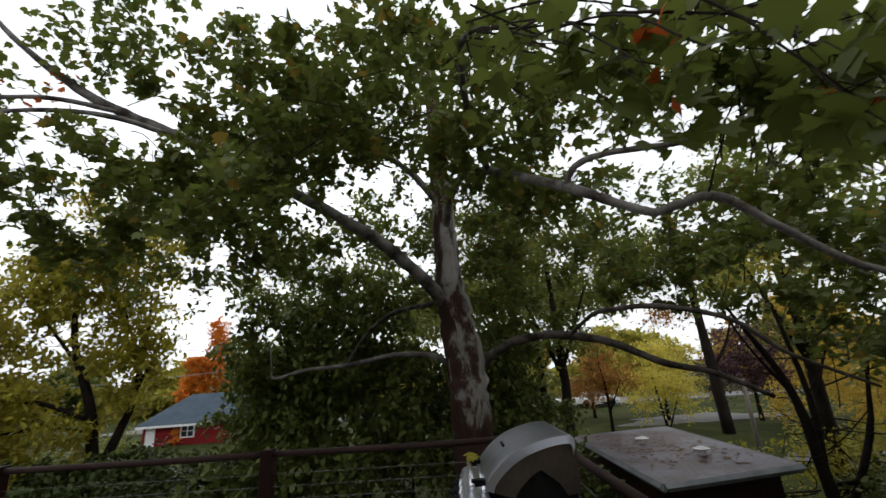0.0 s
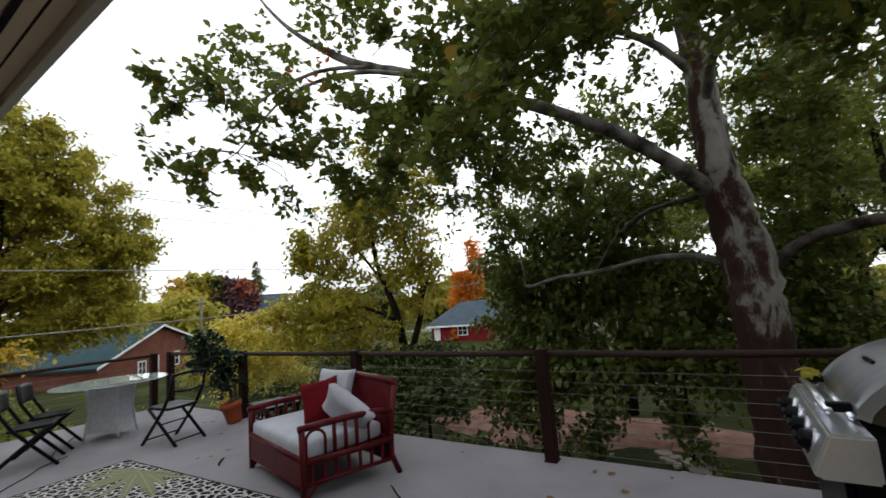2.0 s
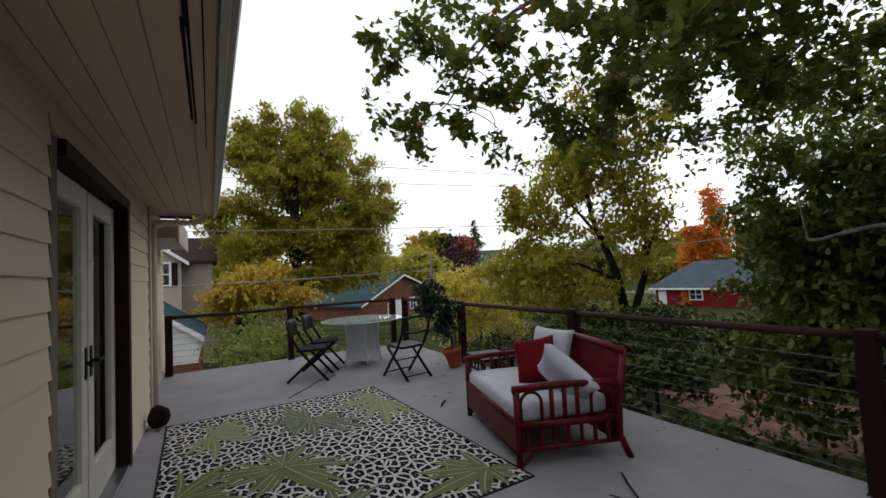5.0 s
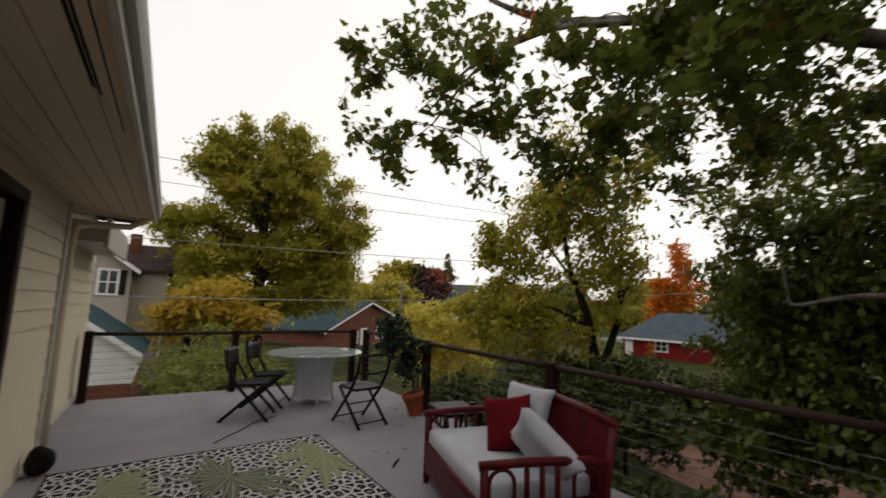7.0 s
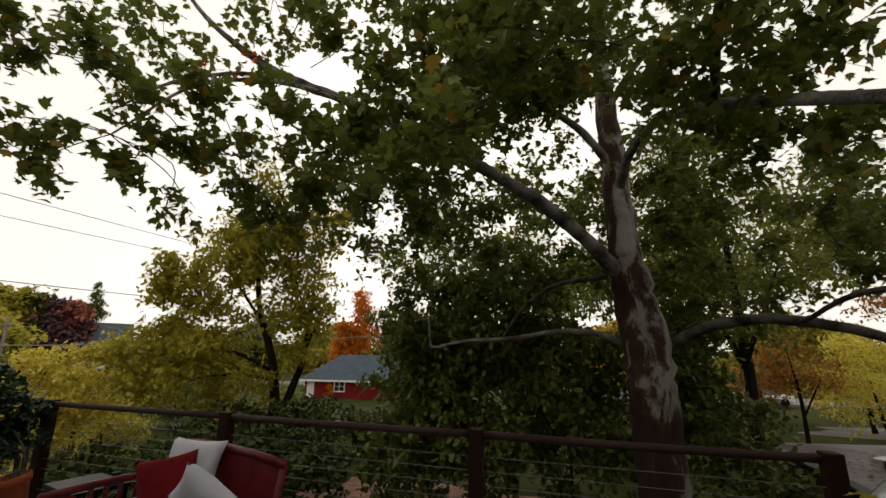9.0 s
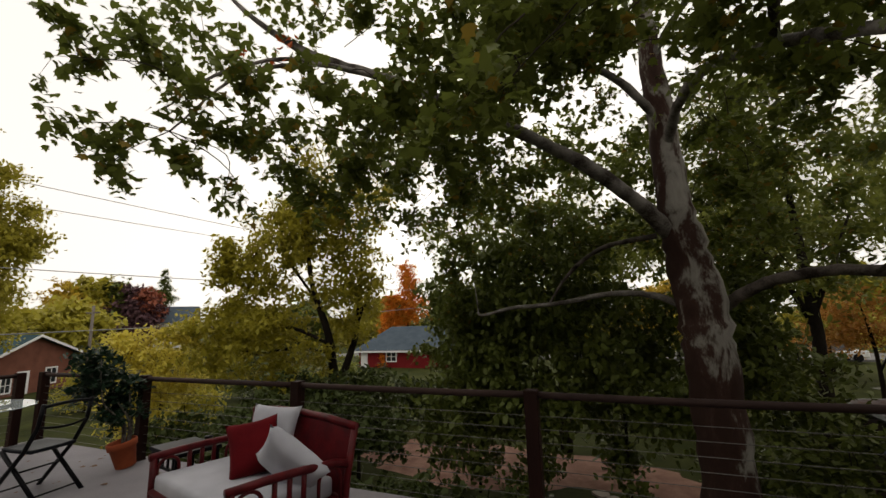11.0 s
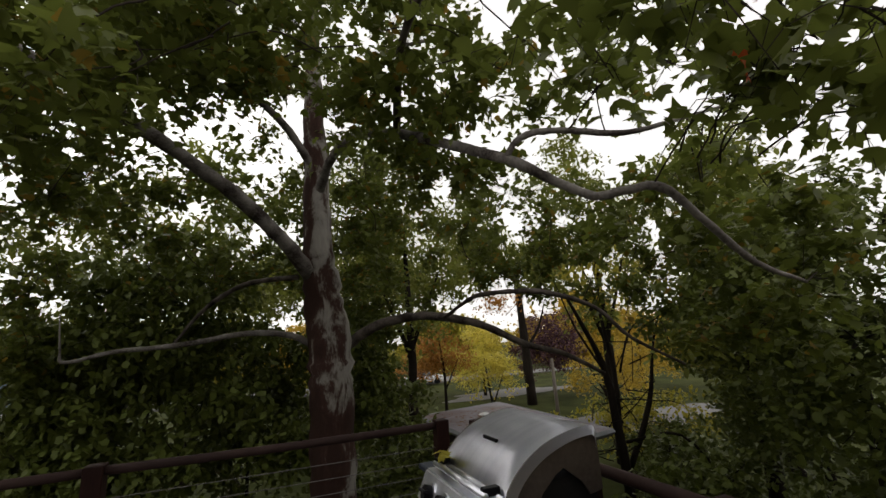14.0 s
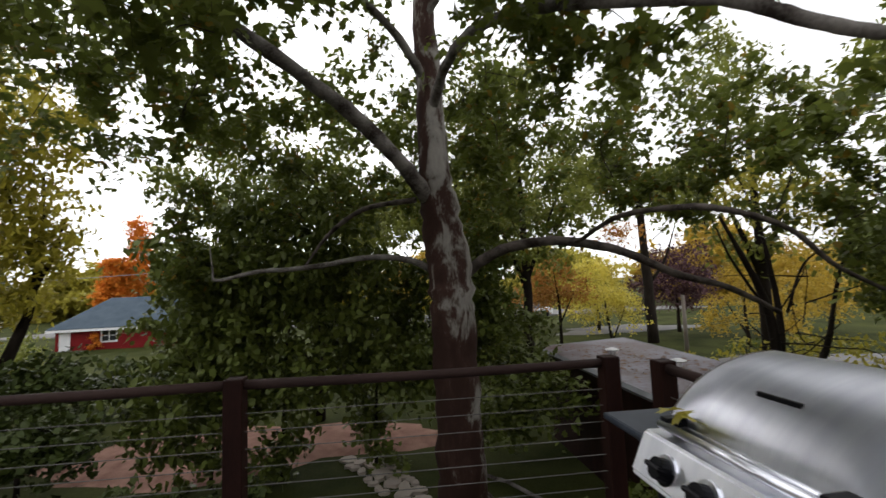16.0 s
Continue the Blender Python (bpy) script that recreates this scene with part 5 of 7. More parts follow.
LEAVES_MID_HIGH = [(0.5, 5.9, 4.9, 0.50), (-1.0, 4.0, 5.0, 0.25), (0.2, 5.1, 5.1, 0.55), (0.6, 6.4, 5.2, 0.40), (0.0, 4.0, 5.2, 0.35), (0.7, 9.0, 5.6, 0.45)]
LEAVES_FILL = [(-0.8, 4.5, 5.7, 0.5), (-0.2, 5.0, 5.5, 0.5), (0.6, 4.9, 6.0, 0.5), (1.1, 5.5, 5.4, 0.5), (-0.1, 5.5, 5.0, 0.5), (-0.8, 5.1, 5.1, 0.5), (1.6, 5.0, 5.9, 0.5), (2.2, 5.3, 5.6, 0.5), (2.7, 5.0, 5.9, 0.5), (0.6, 5.9, 4.6, 0.5), (-1.7, 5.2, 4.0, 0.5), (-3.3, 7.0, 4.6, 0.5), (-3.0, 7.5, 4.3, 0.5), (-3.5, 7.3, 3.6, 0.5), (-2.4, 7.6, 4.8, 0.5), (-2.9, 7.8, 3.6, 0.5), (-2.0, 8.0, 4.3, 0.5), (-0.8, 8.0, 5.2, 0.5), (-0.3, 8.4, 4.6, 0.5)]
LEAVES_ARCH = [(3.0, 8.9, 2.8, 0.45), (3.8, 8.7, 2.4, 0.45), (4.6, 8.3, 2.8, 0.45), (5.2, 8.0, 2.9, 0.45), (5.8, 7.6, 2.9, 0.45), (6.4, 7.2, 2.4, 0.45), (6.8, 6.8, 2.5, 0.45), (7.1, 6.6, 1.8, 0.45), (5.5, 7.9, 2.4, 0.45)]
LEAVES_BACK = [(2.9, 11.0, 3.3, 0.6), (3.3, 11.2, 2.6, 0.6), (2.8, 11.0, 4.4, 0.6), (3.7, 11.2, 3.4, 0.6), (2.3, 7.5, 4.1, 0.5), (2.5, 7.8, 3.3, 0.5), (2.9, 8.3, 3.9, 0.5), (0.2, 11.0, 3.15, 0.6), (1.2, 11.0, 3.3, 0.6), (-0.5, 11.0, 3.95, 0.6), (-1.5, 11.0, 3.5, 0.6), (-1.0, 11.0, 4.2, 0.6), (-1.4, 11.0, 3.0, 0.6), (-3.3, 10.5, 2.8, 0.5), (-3.1, 10.7, 1.9, 0.5), (-3.0, 10.5, 3.6, 0.5), (-3.4, 10.6, 3.2, 0.55), (-3.2, 10.7, 2.6, 0.55), (-3.0, 10.7, 3.5, 0.55), (-3.4, 10.7, 1.8, 0.55), (-4.1, 9.0, 4.8, 0.6), (-3.2, 9.3, 5.2, 0.6), (-3.5, 9.6, 4.1, 0.55), (-2.5, 9.8, 4.6, 0.6), (-4.7, 8.4, 5.2, 0.6), (-4.0, 8.7, 5.5, 0.6), (0.6, 11.7, 4.0, 0.6), (1.7, 11.8, 3.6, 0.6), (2.8, 11.8, 2.8, 0.6), (3.6, 11.4, 3.8, 0.6), (3.6, 11.6, 2.2, 0.6), (4.5, 11.4, 2.8, 0.6), (0.0, 11.4, 4.7, 0.6), (2.5, 11.5, 4.5, 0.6)]
LEAVES_NEAR = [(2.9, 1.4, 2.2, 0.32), (2.6, 1.5, 2.5, 0.32), (2.5, 1.7, 2.6, 0.32), (3.1, 2.2, 2.7, 0.35), (2.3, 1.9, 2.9, 0.32), (4.2, 3.1, 3.0, 0.40), (2.8, 2.6, 3.0, 0.33), (3.2, 2.5, 3.1, 0.45), (2.3, 2.7, 3.2, 0.38), (2.0, 2.9, 3.9, 0.40),
               (2.9, 1.5, 2.5, 0.3), (3.05, 1.5, 2.4, 0.3), (3.1, 1.8, 2.7, 0.32), (3.2, 1.65, 2.3, 0.3), (3.0, 2.0, 2.7, 0.32), (3.25, 1.9, 2.7, 0.3), (3.7, 2.1, 2.7, 0.34), (3.1, 2.7, 3.3, 0.34), (3.4, 2.4, 3.0, 0.34),
               (2.25, 2.1, 3.25, 0.34), (2.6, 2.0, 3.05, 0.34), (2.95, 1.9, 2.95, 0.34), (3.2, 1.8, 2.8, 0.34), (3.45, 1.75, 2.7, 0.32), (2.5, 2.3, 3.0, 0.32), (2.9, 2.2, 2.9, 0.32), (3.3, 2.1, 2.75, 0.32), (3.6, 2.1, 2.65, 0.32), (2.1, 2.6, 3.5, 0.36), (2.7, 2.6, 3.4, 0.36)]
LEAVES_FILL += [(-0.6, 6.0, 6.5, 0.5), (0.1, 6.1, 7.0, 0.5), (0.9, 6.0, 6.0, 0.5), (1.4, 6.0, 6.9, 0.5), (-0.2, 5.9, 5.3, 0.5), (1.0, 6.1, 5.1, 0.5), (-1.6, 6.0, 7.2, 0.45), (0.3, 6.4, 5.8, 0.5),
                (1.0, 10.5, 4.9, 0.6), (2.5, 10.5, 5.3, 0.6), (2.7, 10.5, 4.2, 0.6), (2.1, 10.5, 3.8, 0.6), (2.6, 10.5, 3.0, 0.6), (3.3, 10.6, 4.6, 0.6), (3.2, 10.6, 3.6, 0.6), (1.6, 10.6, 4.4, 0.6), (1.4, 10.5, 5.6, 0.6), (3.0, 10.5, 5.9, 0.6)]
LEAVES_RIGHT = [(5.7, 4.0, 1.5, 0.70), (5.5, 3.4, 1.9, 0.70), (6.5, 5.5, 2.0, 0.55), (5.1, 3.9, 2.5, 0.50), (5.9, 4.5, 2.5, 0.60), (5.4, 3.3, 2.6, 0.60), (4.6, 3.5, 2.7, 0.45), (5.5, 6.0, 2.8, 0.55), (6.0, 5.8, 3.0, 0.60), (4.6, 4.0, 3.1, 0.50), (5.4, 8.3, 3.1, 0.55), (5.6, 7.4, 3.3, 0.60), (3.1, 5.0, 3.5, 0.50), (3.9, 7.0, 3.5, 0.60), (6.1, 10.6, 3.6, 0.70), (5.0, 6.4, 3.6, 0.35), (3.5, 3.3, 3.8, 0.45), (4.7, 11.1, 3.8, 0.70), (2.6, 4.4, 3.9, 0.50), (3.0, 6.0, 3.9, 0.60), (2.2, 5.7, 4.0, 0.55), (2.0, 4.0, 4.1, 0.45), (2.0, 4.6, 4.1, 0.45), (4.3, 7.8, 4.1, 0.45)]
LEAVES_RIGHT += [(7.4, 6.9, 3.9, 0.60), (8.3, 5.9, 3.6, 0.60), (7.8, 6.8, 2.9, 0.55), (6.8, 7.4, 4.4, 0.60), (6.2, 8.0, 3.6, 0.60), (8.0, 6.4, 4.6, 0.60)]
LEAVES_RIGHT_HIGH = [(2.4, 5.0, 4.1, 0.55), (4.3, 9.6, 4.2, 0.60), (2.9, 4.1, 4.2, 0.40), (3.1, 8.1, 4.3, 0.60), (2.8, 10.4, 4.3, 0.60), (3.4, 8.6, 4.5, 0.45), (4.2, 5.1, 4.6, 0.35), (1.8, 5.9, 4.8, 0.50), (3.1, 10.2, 4.9, 0.60)]
CROWN_TOP = [(-5.2, 5.0, 6.2, 1.0, 0.9, 0.8), (-3.4, 5.2, 6.9, 1.1, 1.0, 0.7), (-0.9, 5.8, 5.9, 1.2, 1.0, 0.7), (1.0, 6.6, 6.2, 1.2, 1.1, 0.7), (0.2, 9.6, 4.9, 1.4, 1.0, 0.9), (2.3, 9.8, 5.4, 1.5, 1.2, 1.0),
             (0.2, 8.6, 7.2, 1.7, 1.4, 0.9), (2.8, 7.6, 7.2, 1.7, 1.4, 0.9), (1.6, 4.4, 5.6, 1.1, 0.9, 0.5), (4.6, 5.2, 5.2, 1.2, 1.0, 0.7), (5.9, 9.2, 5.0, 1.4, 1.3, 1.0), (-2.4, 7.6, 5.6, 1.3, 1.0, 0.8)]
rng = np.random.default_rng(7)
nodes = [np.array(q[:3]) for pts in BOUGHS.values() for q in smooth_path(pts, 4)]
nodes = np.array(nodes)


def leafy_branchlets(parent, clumps, rng, density=400, leaf=0.13):
    """For each clump a bent branchlet from the nearest bough, side twigs, and leaves gathered round the twigs."""
    places = []
    for x, y, z, r in clumps:
        c = np.array((x, y, z))
        d = np.linalg.norm(nodes - c - np.array((0, 0, 0.35)), axis=1)
        root = nodes[np.argmin(d)]
        gap = np.linalg.norm(c - root)
        if gap > 0.9:
            root = c + (root - c) * 0.8 / gap + np.array((*rng.normal(0, 0.15, 2), 0.1))
        mid = (root + c) / 2 + np.array((*rng.normal(0, 0.14, 2), 0.10)) * min(gap, 1.0)
        bm = limb([(*root, 0.007), (*mid, 0.006), (*c, 0.004)], 5, 4, 0.6, seed=len(places))
        n = max(5, int(16 * r))
        for k in range(n):
            v = rng.normal(0, 1, 3) * (1, 1, 0.75)
            v = v / np.linalg.norm(v) * r * rng.uniform(0.45, 1.1)
            tip = c + v - np.array((0, 0, 0.18 * r))
            b0 = c + (mid - c) * rng.uniform(0, 0.35)
            m2 = (tip + b0) / 2 + np.array((*rng.normal(0, 0.05, 2), 0.07))
            tube([b0, m2, tip], [0.0035, 0.003, 0.0015], 3, bm, cap=False)
            cnt = max(3, int(density * r * r / n * rng.uniform(0.6, 1.4)))
            f = rng.uniform(0.35, 1.12, (cnt, 1))
            places.append(b0 + (tip - b0) * f + np.array((0, 0, 0.05)) * (1 - (2 * f - 1) ** 2) + rng.normal(0, 0.050 + 0.035 * r, (cnt, 3)))
        part("branchlet", bm, M_twig, parent)
    places = np.concatenate(places)
    return places


fuller = [(x + rng.normal(0, 0.45), y + rng.uniform(0.0, 0.9), z + rng.uniform(0.0, 0.6), r) for x, y, z, r in (LEAVES_MID + LEAVES_MID_HIGH + LEAVES_RIGHT + LEAVES_RIGHT_HIGH)[::2]]
lp = leafy_branchlets(syc, fuller + LEAVES_MID + LEAVES_MID_HIGH + LEAVES_RIGHT + LEAVES_RIGHT_HIGH + LEAVES_FILL + LEAVES_ARCH + LEAVES_BACK, rng, 760)
lp = np.concatenate([lp, leafy_branchlets(syc, LEAVES_LEFT + LEAVES_LEFT_HIGH, rng, 880)])
turned = rng.random(len(lp)) < 0.06
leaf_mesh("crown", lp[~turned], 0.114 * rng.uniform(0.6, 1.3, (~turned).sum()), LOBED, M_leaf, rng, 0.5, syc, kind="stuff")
leaf_mesh("turning_crown", lp[turned], 0.112 * rng.uniform(0.6, 1.25, turned.sum()), LOBED, M_leafturn, rng, 0.5, syc, "leaves turning yellow and brown", "stuff")
lp = leafy_branchlets(syc, LEAVES_NEAR, rng, 260)
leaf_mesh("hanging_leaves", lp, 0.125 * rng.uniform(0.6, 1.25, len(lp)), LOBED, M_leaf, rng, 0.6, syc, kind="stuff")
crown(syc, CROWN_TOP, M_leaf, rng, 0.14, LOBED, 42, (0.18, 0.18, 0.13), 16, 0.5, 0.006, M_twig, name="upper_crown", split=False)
lp = np.array([(-4.05, 5.7, 6.5), (-4.2, 5.6, 6.35), (-4.5, 5.2, 5.9), (-4.1, 5.3, 5.6), (-3.6, 5.0, 5.5), (-3.2, 4.8, 5.4), (2.66, 1.79, 2.78), (2.68, 1.88, 2.65), (3.19, 1.64, 2.38)])
lp = np.repeat(lp, 4, 0) + rng.normal(0, 0.06, (36, 3))
leaf_mesh("turned_leaves", lp, 0.11 * rng.uniform(0.7, 1.2, len(lp)), LOBED, M_leafred, rng, 0.5, syc, "sprays of orange-red turned leaves", "stuff")


def yard_tree(name, label, trunks, clumps, leaf_m, bark_m, seed, leaf=0.16, per_metre=30, per_spray=14, spread=(0.22, 0.22, 0.16), outline=OVAL, droop=0.5, twig=0.012):
    t = tree(name, 0, 0, label)
    for i, pts in enumerate(trunks):
        part("trunk" if i == 0 else "limb", limb(pts, 8, 4, 0.1, seed=seed + i), bark_m, t, smooth=True)
    crown(t, clumps, leaf_m, np.random.default_rng(seed), leaf, outline, per_metre * 0.9, spread, per_spray, droop, twig, bark_m, split=True)
    return t


# two-stemmed yellow-green tree beyond the lawn
yard_tree("yellow_green_tree", "two-stemmed tree with thin yellow-green autumn leaves", [
    [(-9.3, 13.7, -2.7, 0.22), (-9.2, 13.6, -0.6, 0.17), (-9.3, 13.4, 1.2, 0.14), (-9.8, 13.0, 3.2, 0.09), (-9.9, 12.8, 5.6, 0.03)],
    [(-9.2, 13.7, -1.0, 0.14), (-8.6, 14.0, 1.0, 0.11), (-8.4, 14.1, 3.0, 0.07), (-8.4, 14.1, 4.9, 0.02)],
    [(-9.3, 13.4, 0.9, 0.07), (-10.3, 12.6, 1.5, 0.06), (-11.6, 11.8, 1.6, 0.03)],
    [(-8.5, 14.0, 1.6, 0.07), (-8.1, 14.1, 2.6, 0.05), (-7.9, 14.2, 3.6, 0.02)], [(-9.3, 13.4, 0.6, 0.06), (-10.6, 13.0, 0.75, 0.045), (-12.2, 12.4, 0.55, 0.02)], [(-9.6, 13.2, 2.4, 0.06), (-10.6, 12.6, 4.0, 0.04), (-11.0, 12.2, 5.6, 0.015)],
    [(-8.4, 14.1, 2.4, 0.05), (-9.0, 13.8, 4.2, 0.035), (-9.1, 13.5, 6.2, 0.012)]],
    [(-10.9, 12.0, 2.2, 1.6, 1.4, 1.0), (-12.0, 11.4, 0.7, 1.5, 1.4, 1.2), (-9.6, 12.9, 4.6, 1.4, 1.3, 1.2), (-8.5, 14.0, 4.7, 1.4, 1.3, 1.2), (-8.9, 13.6, 2.9, 1.6, 1.4, 0.9), (-12.6, 11.2, 1.9, 1.2, 1.1, 0.9),
     (-9.9, 12.8, 0.4, 1.3, 1.2, 0.8), (-9.2, 13.3, 6.0, 1.5, 1.4, 1.0), (-10.6, 12.4, 3.7, 1.6, 1.4, 1.1), (-8.6, 13.9, 3.3, 1.3, 1.3, 1.1), (-10.9, 12.3, 5.5, 1.3, 1.3, 1.0),
     (-9.2, 13.6, 1.3, 1.3, 1.2, 0.9), (-10.9, 12.4, 1.0, 1.4, 1.2, 0.9), (-11.8, 11.7, 3.2, 1.3, 1.2, 1.0),
     (-9.4, 13.4, 7.4, 1.3, 1.2, 0.9), (-7.9, 13.6, 6.2, 1.3, 1.2, 0.9), (-12.9, 12.6, 4.2, 1.1, 1.0, 0.9), (-13.6, 11.6, 1.2, 1.2, 1.1, 0.9),
     (-12.35, 11.45, 4.55, 0.12, 0.12, 0.22), (-12.4, 11.5, 4.2, 0.18, 0.18, 0.25), (-12.45, 11.5, 3.8, 0.22, 0.22, 0.28), (-12.5, 11.5, 3.4, 0.35, 0.3, 0.3)], M_leafol, M_darkbark, 21, 0.20, 46, 17)
# big yellow tree by the garage
yard_tree("yellow_tree", "tall full tree with yellowing green leaves", [
    [(-24.6, 5.0, -2.7, 0.45), (-24.4, 5.0, 1.0, 0.36), (-24.0, 4.9, 4.0, 0.28), (-23.4, 4.9, 7.5, 0.18), (-23.3, 5.1, 10.4, 0.05)],
    [(-23.9, 4.9, 4.4, 0.13), (-22.9, 5.9, 6.6, 0.09), (-22.9, 6.3, 9.2, 0.03)], [(-23.8, 4.9, 5.0, 0.12), (-23.0, 3.9, 7.2, 0.08), (-23.2, 3.6, 9.2, 0.03)],
    [(-24.2, 5.0, 2.5, 0.18), (-23.6, 6.6, 4.6, 0.12), (-23.2, 8.2, 6.0, 0.05)],
    [(-24.2, 5.0, 2.5, 0.18), (-24.4, 3.2, 4.8, 0.12), (-24.6, 1.8, 6.2, 0.05)]],
    [(-23.3, 5.2, 9.8, 0.75, 0.65, 1.2), (-23.4, 3.6, 9.4, 0.65, 0.55, 1.2), (-23.2, 6.4, 9.7, 0.65, 0.55, 1.1), (-23.6, 2.3, 8.6, 1.14, 1.03, 1.32), (-23.4, 4.8, 8.3, 1.60, 1.48, 1.45), (-23.3, 7.3, 8.7, 1.03, 0.91, 1.19),
     (-24.0, 3.0, 7.2, 1.82, 1.60, 1.32), (-23.4, 6.5, 7.4, 1.71, 1.60, 1.32), (-23.3, 8.4, 7.2, 1.25, 1.14, 1.19), (-23.5, 9.4, 5.4, 1.25, 1.14, 1.06), (-23.5, 8.0, 5.2, 1.60, 1.60, 1.32), (-24.2, 1.6, 5.6, 1.71, 1.60, 1.32), (-25.2, 4.9, 5.8, 1.82, 1.82, 1.58),
     (-23.6, 6.7, 3.6, 1.82, 1.71, 1.32), (-25.0, 3.6, 3.6, 1.94, 1.82, 1.32), (-23.9, 9.0, 3.5, 1.48, 1.37, 1.06), (-23.6, 2.4, 3.4, 1.48, 1.37, 1.19), (-25.0, 6.6, 1.7, 1.60, 1.37, 1.32), (-24.8, 4.4, 1.5, 1.60, 1.48, 1.32), (-24.0, 8.6, 1.8, 1.48, 1.25, 1.06), (-24.6, 5.6, 7.0, 1.2, 1.1, 1.0), (-24.8, 7.0, 5.0, 1.3, 1.2, 1.1), (-24.6, 3.0, 5.0, 1.3, 1.2, 1.1), (-25.5, 6.2, 2.9, 1.4, 1.2, 1.0), (-23.3, 5.2, 11.1, 0.4, 0.35, 0.5), (-23.3, 3.6, 10.7, 0.35, 0.3, 0.5), (-23.3, 6.3, 11.0, 0.35, 0.3, 0.45),
     (-23.3, 7.7, 9.7, 0.4, 0.3, 0.4), (-23.3, 9.1, 8.4, 0.4, 0.35, 0.4), (-23.3, 10.3, 5.7, 0.4, 0.35, 0.4), (-23.3, 2.4, 9.8, 0.4, 0.3, 0.4), (-23.3, 10.0, 7.0, 0.4, 0.3, 0.35)], M_leafyg, M_darkbark, 31, 0.21, 62, 34, (0.30, 0.30, 0.24))
yard_tree("golden_tree", "low spreading tree with golden yellow leaves", [
    [(-19.6, 1.6, -2.7, 0.2), (-19.5, 1.7, -0.6, 0.15), (-19.3, 1.8, 1.2, 0.06)], [(-19.5, 1.7, -0.6, 0.1), (-19.0, 3.4, 0.8, 0.04)]],
    [(-19.3, 1.5, 1.5, 1.3, 1.1, 0.9), (-19.2, 2.4, 1.3, 1.4, 1.2, 0.9), (-19.0, 3.8, 0.9, 1.3, 1.2, 0.9), (-19.6, 1.2, 0.5, 1.1, 1.0, 0.8)], M_leafye, M_darkbark, 41, 0.22, 80, 16, (0.25, 0.25, 0.18))
yard_tree("hedge_bush", "dense yellow-green shrubs below the deck end", [[(-11.0, 3.0, -2.7, 0.08), (-11.0, 3.0, -1.0, 0.04)]],
          [(-10.6, 2.0, -0.9, 1.4, 1.1, 1.0), (-11.2, 3.2, -0.8, 1.4, 1.2, 1.0), (-12.0, 5.0, -1.2, 1.4, 1.2, 0.9), (-11.0, 1.3, -1.4, 1.1, 0.8, 0.9), (-13.5, 2.2, -0.4, 1.5, 1.5, 1.1)], M_leaflt, M_darkbark, 51, 0.15, 80, 16, (0.18, 0.18, 0.14))
yard_tree("yellow_shrub", "bright yellow-green shrub at the lawn edge", [[(-14.6, 11.0, -2.7, 0.08), (-14.6, 11.0, -0.5, 0.04)]],
          [(-14.4, 10.4, 0.4, 1.2, 1.1, 1.1), (-15.2, 11.2, -0.4, 1.3, 1.2, 1.2), (-14.2, 9.6, -0.8, 1.1, 1.0, 0.9), (-14.4, 10.7, 1.5, 0.7, 0.7, 0.5), (-13.9, 11.3, 1.4, 0.6, 0.6, 0.5), (-15.0, 10.2, 1.0, 0.6, 0.6, 0.6)], M_leafbr, M_darkbark, 61, 0.17, 75, 16)
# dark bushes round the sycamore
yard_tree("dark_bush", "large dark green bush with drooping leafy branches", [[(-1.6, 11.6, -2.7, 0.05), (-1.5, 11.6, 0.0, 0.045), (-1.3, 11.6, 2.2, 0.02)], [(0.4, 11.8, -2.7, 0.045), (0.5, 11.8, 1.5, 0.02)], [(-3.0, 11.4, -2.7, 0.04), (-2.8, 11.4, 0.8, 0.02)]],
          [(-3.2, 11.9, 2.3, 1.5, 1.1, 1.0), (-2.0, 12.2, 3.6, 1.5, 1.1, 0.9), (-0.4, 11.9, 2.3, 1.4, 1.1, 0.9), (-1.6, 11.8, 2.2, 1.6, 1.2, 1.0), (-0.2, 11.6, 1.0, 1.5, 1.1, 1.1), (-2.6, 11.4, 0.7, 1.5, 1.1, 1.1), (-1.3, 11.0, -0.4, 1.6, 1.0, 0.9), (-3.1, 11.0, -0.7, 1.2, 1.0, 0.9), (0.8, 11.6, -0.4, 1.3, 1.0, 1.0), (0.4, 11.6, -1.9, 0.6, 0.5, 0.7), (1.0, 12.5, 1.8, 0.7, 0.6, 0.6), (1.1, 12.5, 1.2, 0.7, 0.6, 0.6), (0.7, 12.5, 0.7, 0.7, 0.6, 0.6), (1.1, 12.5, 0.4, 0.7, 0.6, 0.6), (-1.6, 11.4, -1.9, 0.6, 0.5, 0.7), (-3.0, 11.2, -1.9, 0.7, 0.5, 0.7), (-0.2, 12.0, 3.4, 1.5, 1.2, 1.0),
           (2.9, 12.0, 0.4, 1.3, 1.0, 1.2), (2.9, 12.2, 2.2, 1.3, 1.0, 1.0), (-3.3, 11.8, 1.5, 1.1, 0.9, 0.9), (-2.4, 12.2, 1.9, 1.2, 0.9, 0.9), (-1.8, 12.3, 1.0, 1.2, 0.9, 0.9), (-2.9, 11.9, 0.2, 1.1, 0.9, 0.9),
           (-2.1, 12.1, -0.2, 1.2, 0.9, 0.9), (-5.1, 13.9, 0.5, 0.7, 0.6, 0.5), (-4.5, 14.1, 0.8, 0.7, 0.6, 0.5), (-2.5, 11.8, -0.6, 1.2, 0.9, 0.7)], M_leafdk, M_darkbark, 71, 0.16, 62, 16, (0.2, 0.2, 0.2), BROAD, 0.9)
